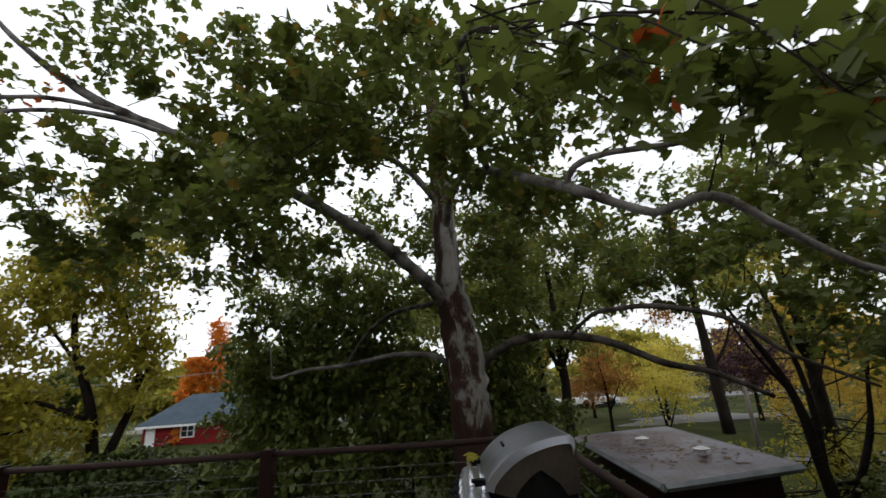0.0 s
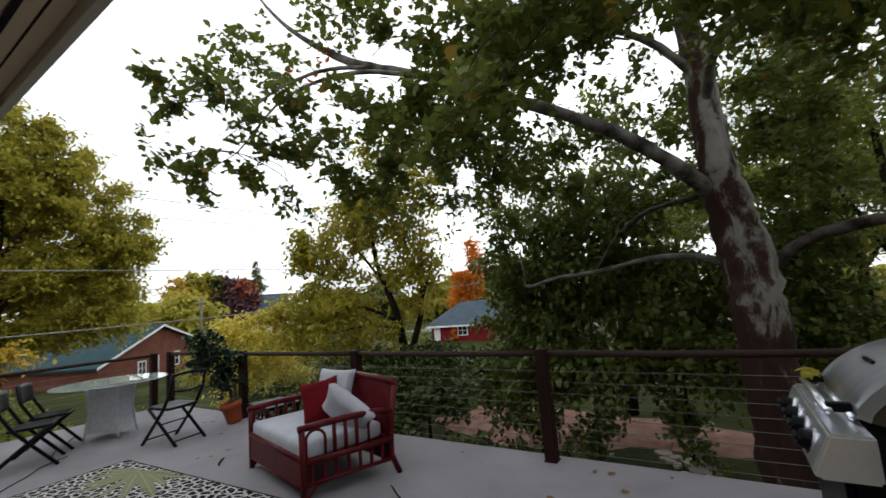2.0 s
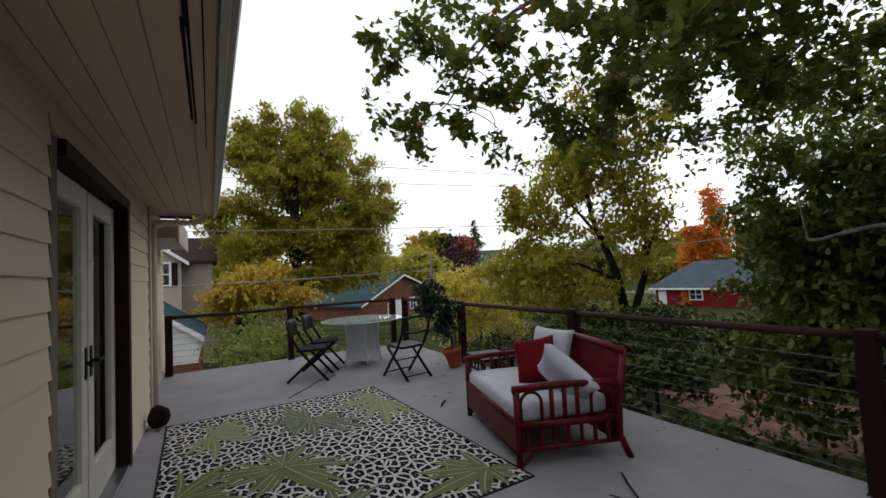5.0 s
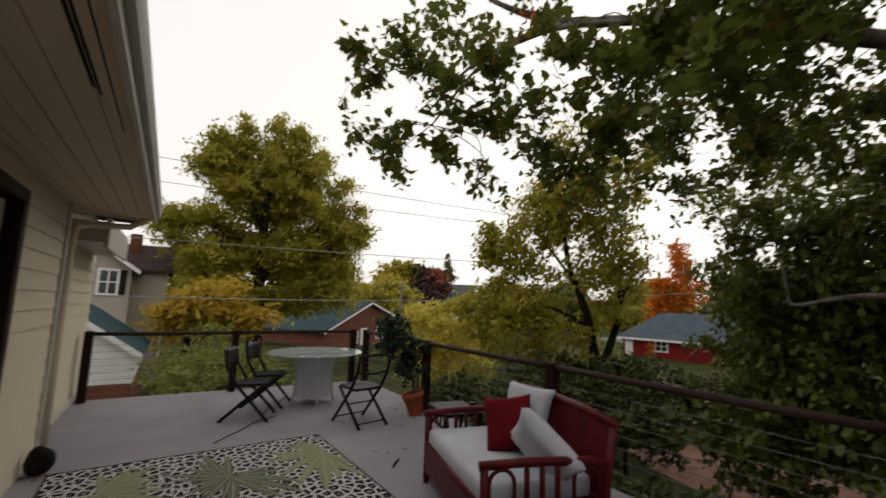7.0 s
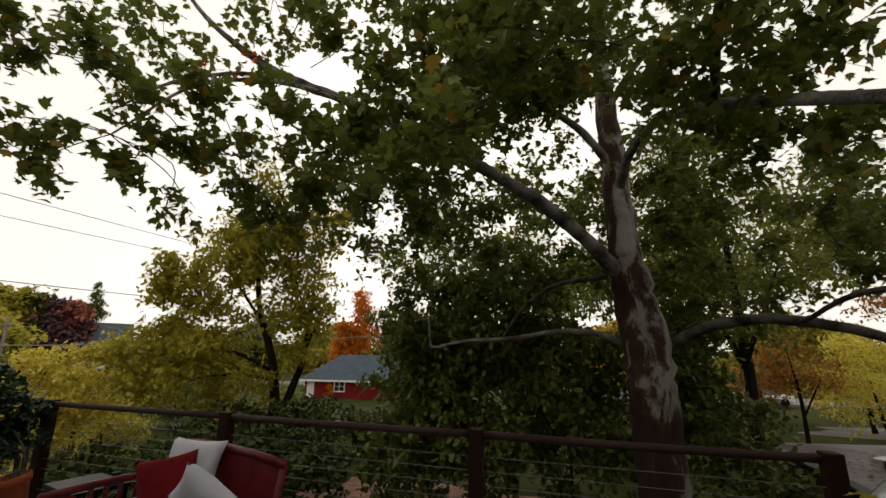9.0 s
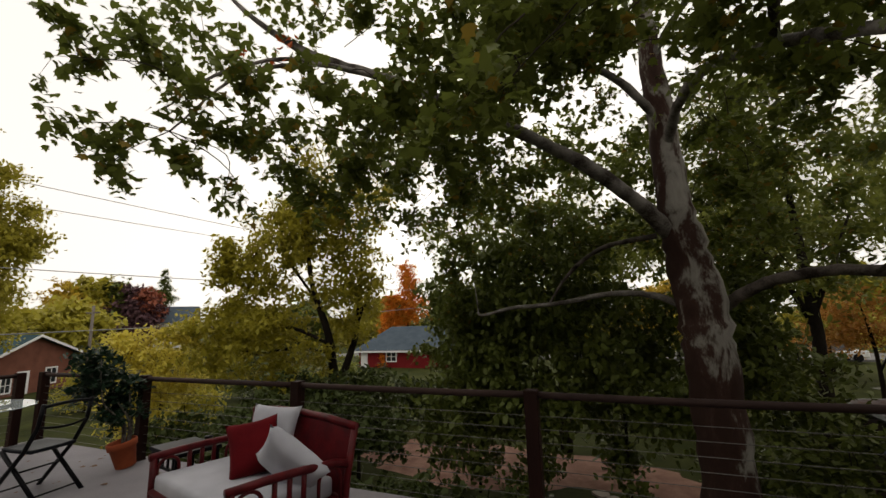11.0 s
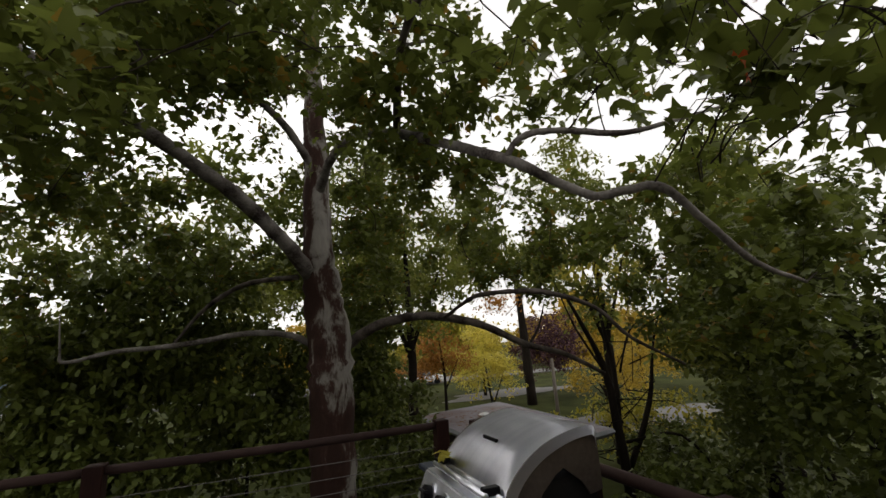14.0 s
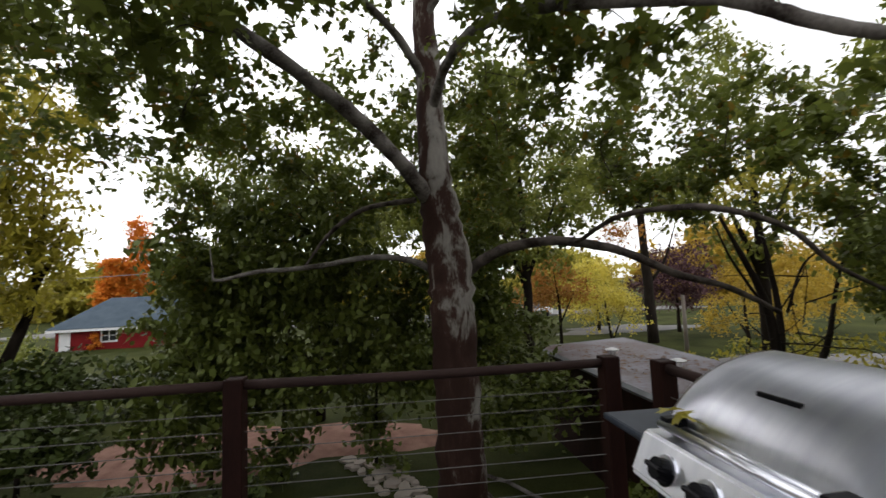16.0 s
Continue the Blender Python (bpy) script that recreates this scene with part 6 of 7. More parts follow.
yard_tree("low_bush", "low leafy bushes in front of the deck", [[(-3.2, 7.4, -2.7, 0.05), (-3.2, 7.4, -1.4, 0.02)]],
          [(-3.6, 7.6, -1.6, 1.2, 0.8, 0.7), (-2.0, 8.2, -2.0, 1.2, 0.7, 0.5), (-5.2, 7.4, -1.5, 1.3, 0.9, 0.8), (-6.8, 8.0, -1.4, 1.4, 1.0, 0.9), (-4.8, 9.2, -1.2, 1.4, 0.8, 0.7), (-7.6, 9.6, -0.9, 1.3, 0.9, 0.8), (-0.6, 7.4, -2.2, 1.0, 0.6, 0.4)],
          M_leafshade, M_darkbark, 81, 0.14, 110, 16, (0.18, 0.18, 0.14), BROAD, 0.5)
yard_tree("fern_bush", "dark green bushes along the yard below the railing", [[(-6.0, 10.6, -2.7, 0.06), (-6.0, 10.6, -1.2, 0.03)]],
          [(-7.4, 11.4, -1.4, 1.5, 1.0, 0.9), (-8.8, 10.2, -1.3, 1.4, 1.0, 0.9), (-6.6, 6.6, -1.9, 1.2, 0.9, 0.6), (-8.2, 7.2, -1.6, 1.3, 1.0, 0.8), (-1.6, 9.6, -2.2, 1.0, 0.7, 0.45), (-10.4, 8.6, -1.5, 1.4, 1.1, 0.9)],
          M_leafshade, M_darkbark, 86, 0.15, 85, 16, (0.2, 0.2, 0.16), BROAD, 0.6)
yard_tree("verge_bush", "low dark green bushes along the far edge of the lawn", [[(-11.6, 15.8, -2.7, 0.05), (-11.6, 15.8, -0.9, 0.02)]],
          [(-13.2, 14.4, -1.2, 1.5, 1.1, 0.8), (-11.6, 15.8, -1.5, 1.5, 1.1, 0.8), (-10.2, 16.9, -1.6, 1.5, 1.1, 0.8), (-8.9, 17.7, -1.6, 1.5, 1.1, 0.8), (-7.9, 18.3, -1.5, 1.5, 1.1, 0.8), (-9.6, 11.6, -0.5, 1.1, 0.8, 0.7), (-8.6, 12.4, -0.4, 1.0, 0.8, 0.7), (-7.5, 13.2, -0.4, 1.0, 0.8, 0.7)], M_leafshade, M_darkbark, 89, 0.17, 60, 14, (0.22, 0.22, 0.18), BROAD, 0.5)
# right side
yard_tree("dark_stem_tree", "multi-stemmed dark bare-looking tree with few yellow leaves", [
    [(8.9, 9.8, -2.7, 0.136), (8.7, 9.7, -0.6, 0.105), (8.4, 9.6, 0.9, 0.074), (7.4, 9.4, 2.6, 0.031)], [(8.8, 9.8, -1.2, 0.074), (9.0, 9.9, 0.6, 0.062), (8.8, 10.0, 2.6, 0.031), (8.4, 10.2, 4.0, 0.012)],
    [(9.0, 9.8, -1.6, 0.074), (9.8, 9.7, -0.2, 0.062), (10.2, 9.6, 1.4, 0.031), (10.8, 9.4, 2.8, 0.012)], [(8.9, 9.7, -1.0, 0.043), (9.7, 8.8, -0.8, 0.031), (10.3, 8.2, -2.0, 0.012)],
    [(8.5, 9.6, 0.6, 0.037), (7.9, 9.8, 1.8, 0.025), (7.5, 9.9, 3.0, 0.012)], [(9.1, 9.8, 0.6, 0.031), (9.7, 9.9, 1.6, 0.022), (10.4, 9.9, 2.0, 0.009)]],
    [(8.6, 10.0, 3.6, 1.4, 1.0, 0.8), (10.2, 9.6, 2.8, 1.2, 1.0, 0.9)], M_leafyg, M_darkbark, 91, 0.15, 40, 12)
stem_tree = bpy.data.objects["dark_stem_tree"]
trng = np.random.default_rng(92)
bm = bmesh.new()
for k in range(26):
    p0 = np.array((8.7, 9.7, 0.0)) + trng.normal(0, 1, 3) * (0.5, 0.3, 0.9)
    d0 = trng.normal(0, 1, 3) * (1, 0.6, 0.5) + (0, -0.2, 0.35)
    d0 /= np.linalg.norm(d0)
    ln = trng.uniform(0.6, 1.7)
    bend = trng.normal(0, 0.22, 3) * ln
    limb([(*p0, 0.016), (*(p0 + d0 * ln * 0.5 + bend), 0.011), (*(p0 + d0 * ln), 0.004)], 4, 3, 0.8, bm, k)
part("bare_twig", bm, M_darkbark, stem_tree, "tangle of thin bare twigs")["kind"] = "stuff"
yard_tree("green_thicket", "tall dense dark green thicket beside the deck", [[(9.4, 5.0, -2.7, 0.14), (9.3, 5.0, 0.5, 0.1), (9.2, 5.0, 3.0, 0.04)], [(11.5, 7.0, -2.7, 0.14), (11.5, 7.0, 2.5, 0.05)]],
          [(8.6, 4.2, 0.6, 1.6, 1.6, 1.3), (8.9, 5.6, 2.4, 1.6, 1.6, 1.3), (10.4, 6.8, 0.2, 1.7, 1.7, 1.4), (8.2, 3.0, -1.0, 1.5, 1.4, 1.1), (9.4, 3.4, 2.2, 1.6, 1.6, 1.2), (11.4, 7.6, 2.6, 1.8, 1.7, 1.4), (10.0, 5.8, 3.4, 1.6, 1.4, 1.0), (9.6, 5.0, -1.4, 1.7, 1.6, 1.0), (12.6, 9.0, 0.8, 1.8, 1.7, 1.6)],
          M_leafdk, M_darkbark, 101, 0.135, 66, 18, (0.19, 0.19, 0.15), BROAD, 0.6)
yard_tree("undergrowth", "dark low undergrowth between shed and thicket", [[(6.8, 5.6, -2.7, 0.04), (6.8, 5.6, -1.6, 0.02)]],
          [(5.4, 5.8, -2.1, 1.3, 0.9, 0.6), (7.0, 5.6, -1.7, 1.3, 1.0, 0.9), (8.4, 7.0, -1.5, 1.2, 1.0, 1.0), (9.6, 8.6, -1.6, 1.2, 1.0, 0.9), (6.4, 4.2, -1.7, 1.2, 1.0, 0.9), (11.0, 10.6, -1.4, 1.3, 1.1, 1.0), (4.6, 6.6, -2.2, 0.9, 0.7, 0.5), (3.6, 10.1, -1.0, 0.8, 0.7, 0.8), (3.2, 11.6, -1.2, 1.1, 0.9, 1.0), (4.2, 7.6, -1.9, 0.8, 0.6, 0.6), (3.9, 11.8, 0.2, 1.0, 0.9, 0.9)],
          M_leafdk, M_darkbark, 105, 0.14, 80, 15, (0.2, 0.2, 0.15), BROAD, 0.5)
yard_tree("rust_tree", "small rust-orange autumn tree behind the shed", [[(7.9, 19.2, -2.7, 0.09), (7.9, 19.2, 0.2, 0.06), (7.7, 19.2, 1.9, 0.02)], [(7.9, 19.2, -0.4, 0.04), (8.5, 19.0, 0.9, 0.015)]],
          [(7.5, 19.2, 1.8, 0.9, 0.8, 0.7), (8.3, 19.0, 1.0, 0.9, 0.8, 0.7), (7.3, 19.3, 0.7, 0.8, 0.7, 0.6), (11.9, 21.0, 3.6, 1.0, 0.9, 0.7)], M_leafru, M_darkbark, 112, 0.15, 60, 14, (0.2, 0.2, 0.16))
yard_tree("pale_yellow_tree", "small round pale yellow-green tree behind the shed", [[(10.3, 19.0, -2.7, 0.08), (10.0, 19.0, -0.8, 0.06), (9.8, 19.0, 0.9, 0.02)], [(10.1, 19.0, -1.2, 0.04), (10.7, 18.9, 0.2, 0.015)]],
          [(9.9, 19.0, 0.8, 0.9, 0.8, 0.6), (10.6, 18.9, 0.1, 0.9, 0.8, 0.7), (9.6, 19.1, -0.1, 0.8, 0.7, 0.6)], M_leafbr, M_darkbark, 113, 0.14, 62, 14, (0.2, 0.2, 0.16))
yard_tree("golden_tree", "spreading golden autumn tree beyond the shed", [[(16.4, 18.9, -2.7, 0.1), (16.3, 18.9, 0.2, 0.05), (16.6, 18.8, 1.6, 0.02)], [(16.4, 18.9, -1.4, 0.06), (15.5, 19.0, 0.2, 0.02)]],
          [(15.3, 19.0, -0.3, 0.9, 0.9, 0.8), (16.4, 18.8, 0.4, 1.1, 1.0, 0.8), (17.4, 18.3, -0.5, 1.1, 1.0, 0.8), (16.0, 18.9, 1.6, 1.1, 1.0, 0.7), (18.4, 17.6, 0.9, 1.2, 1.0, 0.9), (18.0, 18.0, 2.4, 1.2, 1.0, 0.8)], M_leafye, M_darkbark, 115, 0.16, 50, 14, (0.22, 0.22, 0.17))
yard_tree("verge_bush", "low dark green bush under the golden tree", [[(15.8, 18.0, -2.7, 0.04), (15.8, 18.0, -1.8, 0.02)]], [(15.6, 18.0, -1.8, 0.9, 0.8, 0.5), (16.6, 17.4, -1.9, 0.9, 0.8, 0.5)], M_leafdk, M_darkbark, 116, 0.14, 60, 14, (0.2, 0.2, 0.15), BROAD)
yard_tree("roadside_shrub", "yellow-green shrubs behind the flat-roofed shed", [[(9.0, 15.0, -2.7, 0.05), (9.0, 15.0, -1.0, 0.02)]],
          [(11.8, 12.9, -1.2, 1.3, 1.0, 0.75), (12.1, 12.4, -1.8, 1.3, 1.0, 0.75), (10.7, 12.5, -1.1, 1.4, 1.1, 0.8), (11.4, 11.9, -0.9, 1.4, 1.1, 0.8), (12.2, 11.1, -1.0, 1.4, 1.1, 0.8)], M_leafol, M_darkbark, 114, 0.15, 32, 13, (0.2, 0.2, 0.16))
yard_tree("far_trunk_tree", "tall dark-trunked tree far behind the shed", [[(16.6, 26.3, -2.7, 0.34), (16.5, 26.3, 2.0, 0.28), (16.3, 26.3, 7.0, 0.18)], [(16.5, 26.3, 0.8, 0.12), (17.6, 26.1, 2.4, 0.08), (18.4, 26.0, 4.6, 0.03)]],
          [(12.5, 27.0, 7.5, 4.0, 2.5, 2.4), (7.0, 27.5, 6.5, 3.2, 2.5, 2.2), (17.0, 26.6, 7.0, 3.5, 2.5, 2.2), (3.5, 28.0, 6.5, 3.4, 2.4, 2.4), (-1.0, 28.0, 5.5, 3.2, 2.4, 2.2)], M_leaflt, M_darkbark, 111, 0.30, 34, 16, (0.4, 0.4, 0.3))
# Fourth bush gets purple leaves, putting the hazy hill behind into its colour.
for i, (x, y, r, h) in enumerate(((7.5, 38.0, 2.6, 3.4), (12.5, 37.0, 2.4, 3.0), (16.5, 33.0, 3.0, 3.6), (21.0, 30.0, 3.4, 4.0), (4.0, 40.0, 2.4, 3.2), (26.0, 26.0, 3.4, 4.2))):
    yard_tree("roadside_bush", "rounded autumn bush by the road", [[(x, y, -2.6, 0.15), (x, y, 0.5, 0.05)]],
              [(x - r * 0.4, y, -0.9 + h * 0.25, r * 0.7, r * 0.6, h * 0.42), (x + r * 0.4, y, -0.7 + h * 0.3, r * 0.7, r * 0.6, h * 0.42), (x, y, h * 0.5, r * 0.7, r * 0.6, h * 0.4)],
              (M_leafyg, M_leafru, M_leafbr, M_leafpu, M_leafol, M_leafye)[i], M_darkbark, 120 + i, 0.24, 26, 14, (0.3, 0.3, 0.22))
# lighter trees behind the sycamore
for i, (x, y, z, k) in enumerate(((-1.5, 15.5, 3.6, 1.0), (3.2, 16.5, 4.4, 1.1), (5.2, 15.4, 4.2, 1.0), (5.4, 20.5, 3.0, 0.9), (11.6, 13.0, 4.4, 1.1), (14.5, 9.5, 4.0, 1.1), (-5.0, 17.5, 3.2, 0.9), (11.6, 8.2, 2.2, 0.8))):
    yard_tree("light_green_tree", "leafy tree with light yellow-green leaves behind the sycamore", [[(x, y, -2.7, 0.2), (x + 0.1, y, 1.0, 0.16), (x, y, z + 1.5, 0.06)], [(x, y, 1.2, 0.09), (x + 1.2, y - 0.2, z, 0.03)], [(x, y, 1.4, 0.09), (x - 1.2, y + 0.2, z + 0.4, 0.03)]],
              [(x - 1.5 * k, y, z - 0.6, 1.5, 1.1, 1.0), (x + 1.5 * k, y, z - 0.4, 1.5, 1.1, 1.0), (x, y - 0.4, z + 1.0, 1.6, 1.2, 1.0), (x - 1.2 * k, y, z + 2.4, 1.5, 1.2, 1.0), (x + 1.3 * k, y, z + 2.2, 1.5, 1.2, 1.0), (x, y, z + 3.8, 1.4, 1.2, 0.9), (x, y, z - 1.9, 1.3, 1.0, 0.7)],
              M_leaflt, M_darkbark, 130 + i, 0.21, 30, 15, (0.24, 0.24, 0.18))
for i, (x, y, r) in enumerate(((-17.5, 14.0, 1.5), (-13.2, 16.0, 1.4), (-20.5, 20.0, 1.8), (-26.0, 14.5, 1.6), (-15.0, 21.5, 1.5), (-7.0, 21.0, 1.4), (-28.0, 24.0, 2.2), (5.2, 20.5, 1.5), (1.5, 20.0, 1.5))):
    yard_tree("shrub", "rounded yellow-green shrub at the edge of the lawn", [[(x, y, -2.7, 0.06), (x, y, -1.2, 0.03)]],
              [(x - r * 0.5, y, -1.6, r * 0.7, r * 0.6, 0.9), (x + r * 0.5, y, -1.4, r * 0.7, r * 0.6, 1.0), (x, y, -0.9, r * 0.6, r * 0.6, 0.8)], (M_leafol, M_leaflt, M_leafdk)[i % 3], M_darkbark, 200 + i, 0.17, 60, 14)
# distance
yard_tree("orange_shrub", "slender orange shrub against the red house wall", [[(-21.2, 36.3, -3.4, 0.03), (-21.2, 36.3, -1.6, 0.01)]],
          [(-21.2, 36.3, -1.5, 0.30, 0.2, 0.4), (-21.2, 36.3, -2.3, 0.35, 0.2, 0.45)], M_leafor, M_darkbark, 140, 0.16, 60, 12, (0.1, 0.1, 0.1))
yard_tree("orange_tree", "slender bright orange autumn tree behind the red house", [[(-24.0, 46.5, -2.4, 0.2), (-24.0, 46.5, 5.0, 0.06)]],
          [(-24.0, 46.4, 6.8, 1.1, 1.2, 2.2), (-24.9, 46.0, 4.0, 1.7, 1.4, 1.8), (-23.2, 46.6, 4.2, 1.3, 1.2, 2.0), (-25.8, 45.6, 2.0, 1.6, 1.4, 1.4)], M_leafor, M_darkbark, 141, 0.34, 60, 16, (0.3, 0.3, 0.25))
for i, (x, y, z, r, h, m) in enumerate(((-78.2, 43.2, 4.5, 3.6, 6.6, M_leafdk), (-77.6, 45.4, 3.2, 5.5, 5.4, M_leafpu), (-74.8, 46.7, 4.6, 3.0, 4.2, M_leafbk), (-79.5, 41.0, 4.6, 4.4, 6.4, M_leafol), (-80.5, 38.4, 4.0, 4.2, 5.4, M_leafye), (-74.0, 44.8, 2.0, 4.0, 4.4, M_leafpu), (-70, 33, 1, 7, 5, M_leafyg), (-66, 62, 1, 8, 5, M_leafyg), (-72, 22, 2, 9, 7, M_leafyg), (-60, 70, 1, 9, 6, M_leafdk), (-45, 72, 1, 9, 7, M_leafyg),
                                         (-30, 75, 1, 9, 7, M_leafdk), (-10, 78, 1, 10, 8, M_leafyg), (10, 80, 1, 10, 8, M_leafye), (30, 75, 1, 10, 8, M_leafyg), (50, 62, 1, 10, 8, M_leafye), (60, 45, 1, 10, 8, M_leafdk), (-70, 5, 2, 9, 7, M_leafyg), (-60, -12, 2, 9, 8, M_leafdk))):
    yard_tree("distant_tree", "hazy distant autumn tree on the horizon", [[(x, y, -2, 0.4), (x, y, z + 2, 0.1)]], [(x - r * 0.3, y, z, r * 0.7, r * 0.6, h * 0.6), (x + r * 0.3, y, z + h * 0.2, r * 0.6, r * 0.6, h * 0.6), (x, y, z + h * 0.5, r * 0.5, r * 0.5, h * 0.5)],
              m, M_darkbark, 160 + i, 1.0, 9, 14, (0.8, 0.8, 0.6), DIAMOND, 0.4, 0)
yard_tree("distant_conifer", "dark pointed conifer on the horizon", [[(-85.8, 56.8, -2, 0.3), (-85.8, 56.8, 13.6, 0.05)]],
          [(-85.8, 56.8, 12.6, 0.5, 0.5, 1.2), (-85.8, 56.8, 11.0, 1.0, 1.0, 0.9), (-85.8, 56.8, 9.4, 1.6, 1.6, 1.0), (-85.8, 56.8, 7.4, 2.1, 2.1, 1.2)], M_leafdk, M_darkbark, 190, 0.5, 30, 12, (0.3, 0.3, 0.3), DIAMOND, 0.4, 0)


# ---- buildings round the yard ----
def gable_house(name, m, w, d, h, rise, over, wall_m, roof_m, label, openings=(), trim_m=None, roof_label="", shape=None, hip=0.0):
    """Walls with a gable at each end of the y axis (or a hip), thick roof slopes, and windows or doors set on the walls.
    shape: (left half width, left eave, right half width, right eave) of an uneven gable."""
    wl, hl, wr, hr = shape or (w / 2, h, w / 2, h)
    top = h + rise
    t = thing(name, m, label, "house")
    bm = bmesh.new()
    a = [(-wl, 0), (wr, 0), (wr, hr), (0, h if hip else top), (-wl, hl)]
    f0 = [bm.verts.new((x, -d / 2, z)) for x, z in a]
    f1 = [bm.verts.new((x, d / 2, z)) for x, z in a]
    bm.faces.new(f0[::-1])
    bm.faces.new(f1)
    for k in range(5):
        bm.faces.new((f0[k], f0[(k + 1) % 5], f1[(k + 1) % 5], f1[k]))
    part("wall", bm, wall_m, t)
    for s, half, eave in ((-1, wl, hl), (1, wr, hr)):
        bm = bmesh.new()
        x1 = s * (half + over)
        z1 = eave - (top - eave) / half * over
        ends = [(yy, (yy - math.copysign(hip, yy)) if hip else yy) for yy in (-d / 2 - over, d / 2 + over)]
        v = [bm.verts.new(q) for ye, yr in ends for q in ((0, yr, top + 0.01), (x1, ye, z1 + 0.01), (x1, ye, z1 + 0.14), (0, yr, top + 0.14))]
        for f in ((0, 1, 2, 3), (4, 7, 6, 5), (0, 4, 5, 1), (1, 5, 6, 2), (2, 6, 7, 3), (3, 7, 4, 0)):
            bm.faces.new([v[i] for i in f])
        part("roof", bm, roof_m, t, roof_label)
        if hip and trim_m:
            part("fascia", box(x1 - 0.03, x1 + 0.03, -d / 2 - over, d / 2 + over, z1 - 0.10, z1 + 0.08), trim_m, t, "white eave board")
        elif trim_m:
            for yy in (-d / 2 - over - 0.04, d / 2 + over + 0.01):
                bm = bmesh.new()
                v = [bm.verts.new((x, y2, z)) for y2 in (yy, yy + 0.03) for (x, z) in ((0, top - 0.03), (x1, z1 - 0.03), (x1, z1 + 0.15), (0, top + 0.15))]
                for f in ((0, 1, 2, 3), (4, 7, 6, 5), (0, 4, 5, 1), (1, 5, 6, 2), (2, 6, 7, 3), (3, 7, 4, 0)):
                    bm.faces.new([v[i] for i in f])
                part("verge_board", bm, trim_m, t)
    if hip:
        for sy in (-1, 1):
            ye = sy * (d / 2 + over)
            z1 = h - rise / (w / 2) * over
            bm = bmesh.new()
            v = [bm.verts.new((x, y2, z + dz)) for dz in (0.0, 0.12) for x, y2, z in ((-w / 2 - over, ye, z1), (w / 2 + over, ye, z1), (0, ye - sy * hip, top))]
            for f in ((0, 1, 2), (5, 4, 3), (0, 3, 4, 1), (1, 4, 5, 2), (2, 5, 3, 0)):
                bm.faces.new([v[i] for i in f])
            part("roof", bm, roof_m, t, roof_label)
    for face, u, z, ww, hh, kind in openings:
        o = {"S": pose(u, -d / 2, z), "N": pose(u, d / 2, z, 0, 0, 180), "E": pose(w / 2, u, z, 0, 0, 90), "W": pose(-w / 2, u, z, 0, 0, -90)}[face]
        if kind == "window":
            bm = bmesh.new()
            b = 0.10
            box(-ww / 2 - b, -ww / 2, -0.05, 0.02, -hh / 2 - b, hh / 2 + b, bm=bm)
            box(ww / 2, ww / 2 + b, -0.05, 0.02, -hh / 2 - b, hh / 2 + b, bm=bm)
            box(-ww / 2, ww / 2, -0.05, 0.02, hh / 2, hh / 2 + b, bm=bm)
            box(-ww / 2, ww / 2, -0.05, 0.02, -hh / 2 - b, -hh / 2, bm=bm)
            box(-0.03, 0.03, -0.035, 0.015, -hh / 2, hh / 2, bm=bm)
            box(-ww / 2, -0.03, -0.035, 0.015, -0.025, 0.025, bm=bm)
            box(0.03, ww / 2, -0.035, 0.015, -0.025, 0.025, bm=bm)
            wob = part("window", bm, M_white, t, "white window frame with a cross of glazing bars")
            wob.matrix_local = o
            part("pane", box(-ww / 2, ww / 2, -0.02, -0.01, -hh / 2, hh / 2), M_darkglass, wob)
        else:
            bm = box(-ww / 2, ww / 2, -0.05, 0.01, -hh / 2, hh / 2, 0.01)
            for k in (-1, 1):
                box(-ww * 0.36, ww * 0.36, -0.062, -0.05, k * hh * 0.23 - hh * 0.17, k * hh * 0.23 + hh * 0.17, 0.005, bm)
            dob = part("door", bm, M_white if kind == "door" else M_darkbark, t)
            dob.matrix_local = o
    return t


# brick garage with teal roof
gable_house("garage", pose(-42.55, 14.85, -3.2, 0, 0, 115), 8.8, 10.5, 2.1, 2.45, 0.4, M_brick, M_roofteal, "brown brick garage with a dark teal shingle roof and white verge", [
    ("S", 1.55, 1.75, 0.8, 1.0, "window"), ("S", -0.6, 1.2, 0.9, 2.1, "door"), ("S", -1.75, 1.45, 0.6, 0.9, "window")], M_white, shape=(5.4, 2.1, 3.3, 3.35))
# red house with blue-grey roof
gable_house("red_house", pose(-18.8, 39.9, -3.25, 0, 0, 98), 6.0, 11.0, 2.5, 1.9, 0.4, M_redwall, M_roofblue, "red sided house with a hipped blue-grey roof and white window", [
    ("W", 2.1, 1.75, 0.9, 0.8, "window"), ("W", 4.9, 1.1, 0.7, 2.0, "door")], M_white, hip=2.6)
# pale house on the far slope
gable_house("distant_house", pose(-74.7, 50.7, -2.6, 0, 0, -32), 7.0, 9.0, 5.6, 2.6, 0.4, M_white, M_roofblue, "pale house with a blue-grey roof on the far slope", [
    ("E", 2.6, 4.4, 1.0, 1.2, "window"), ("E", -2.6, 4.4, 1.0, 1.2, "window")], M_white)
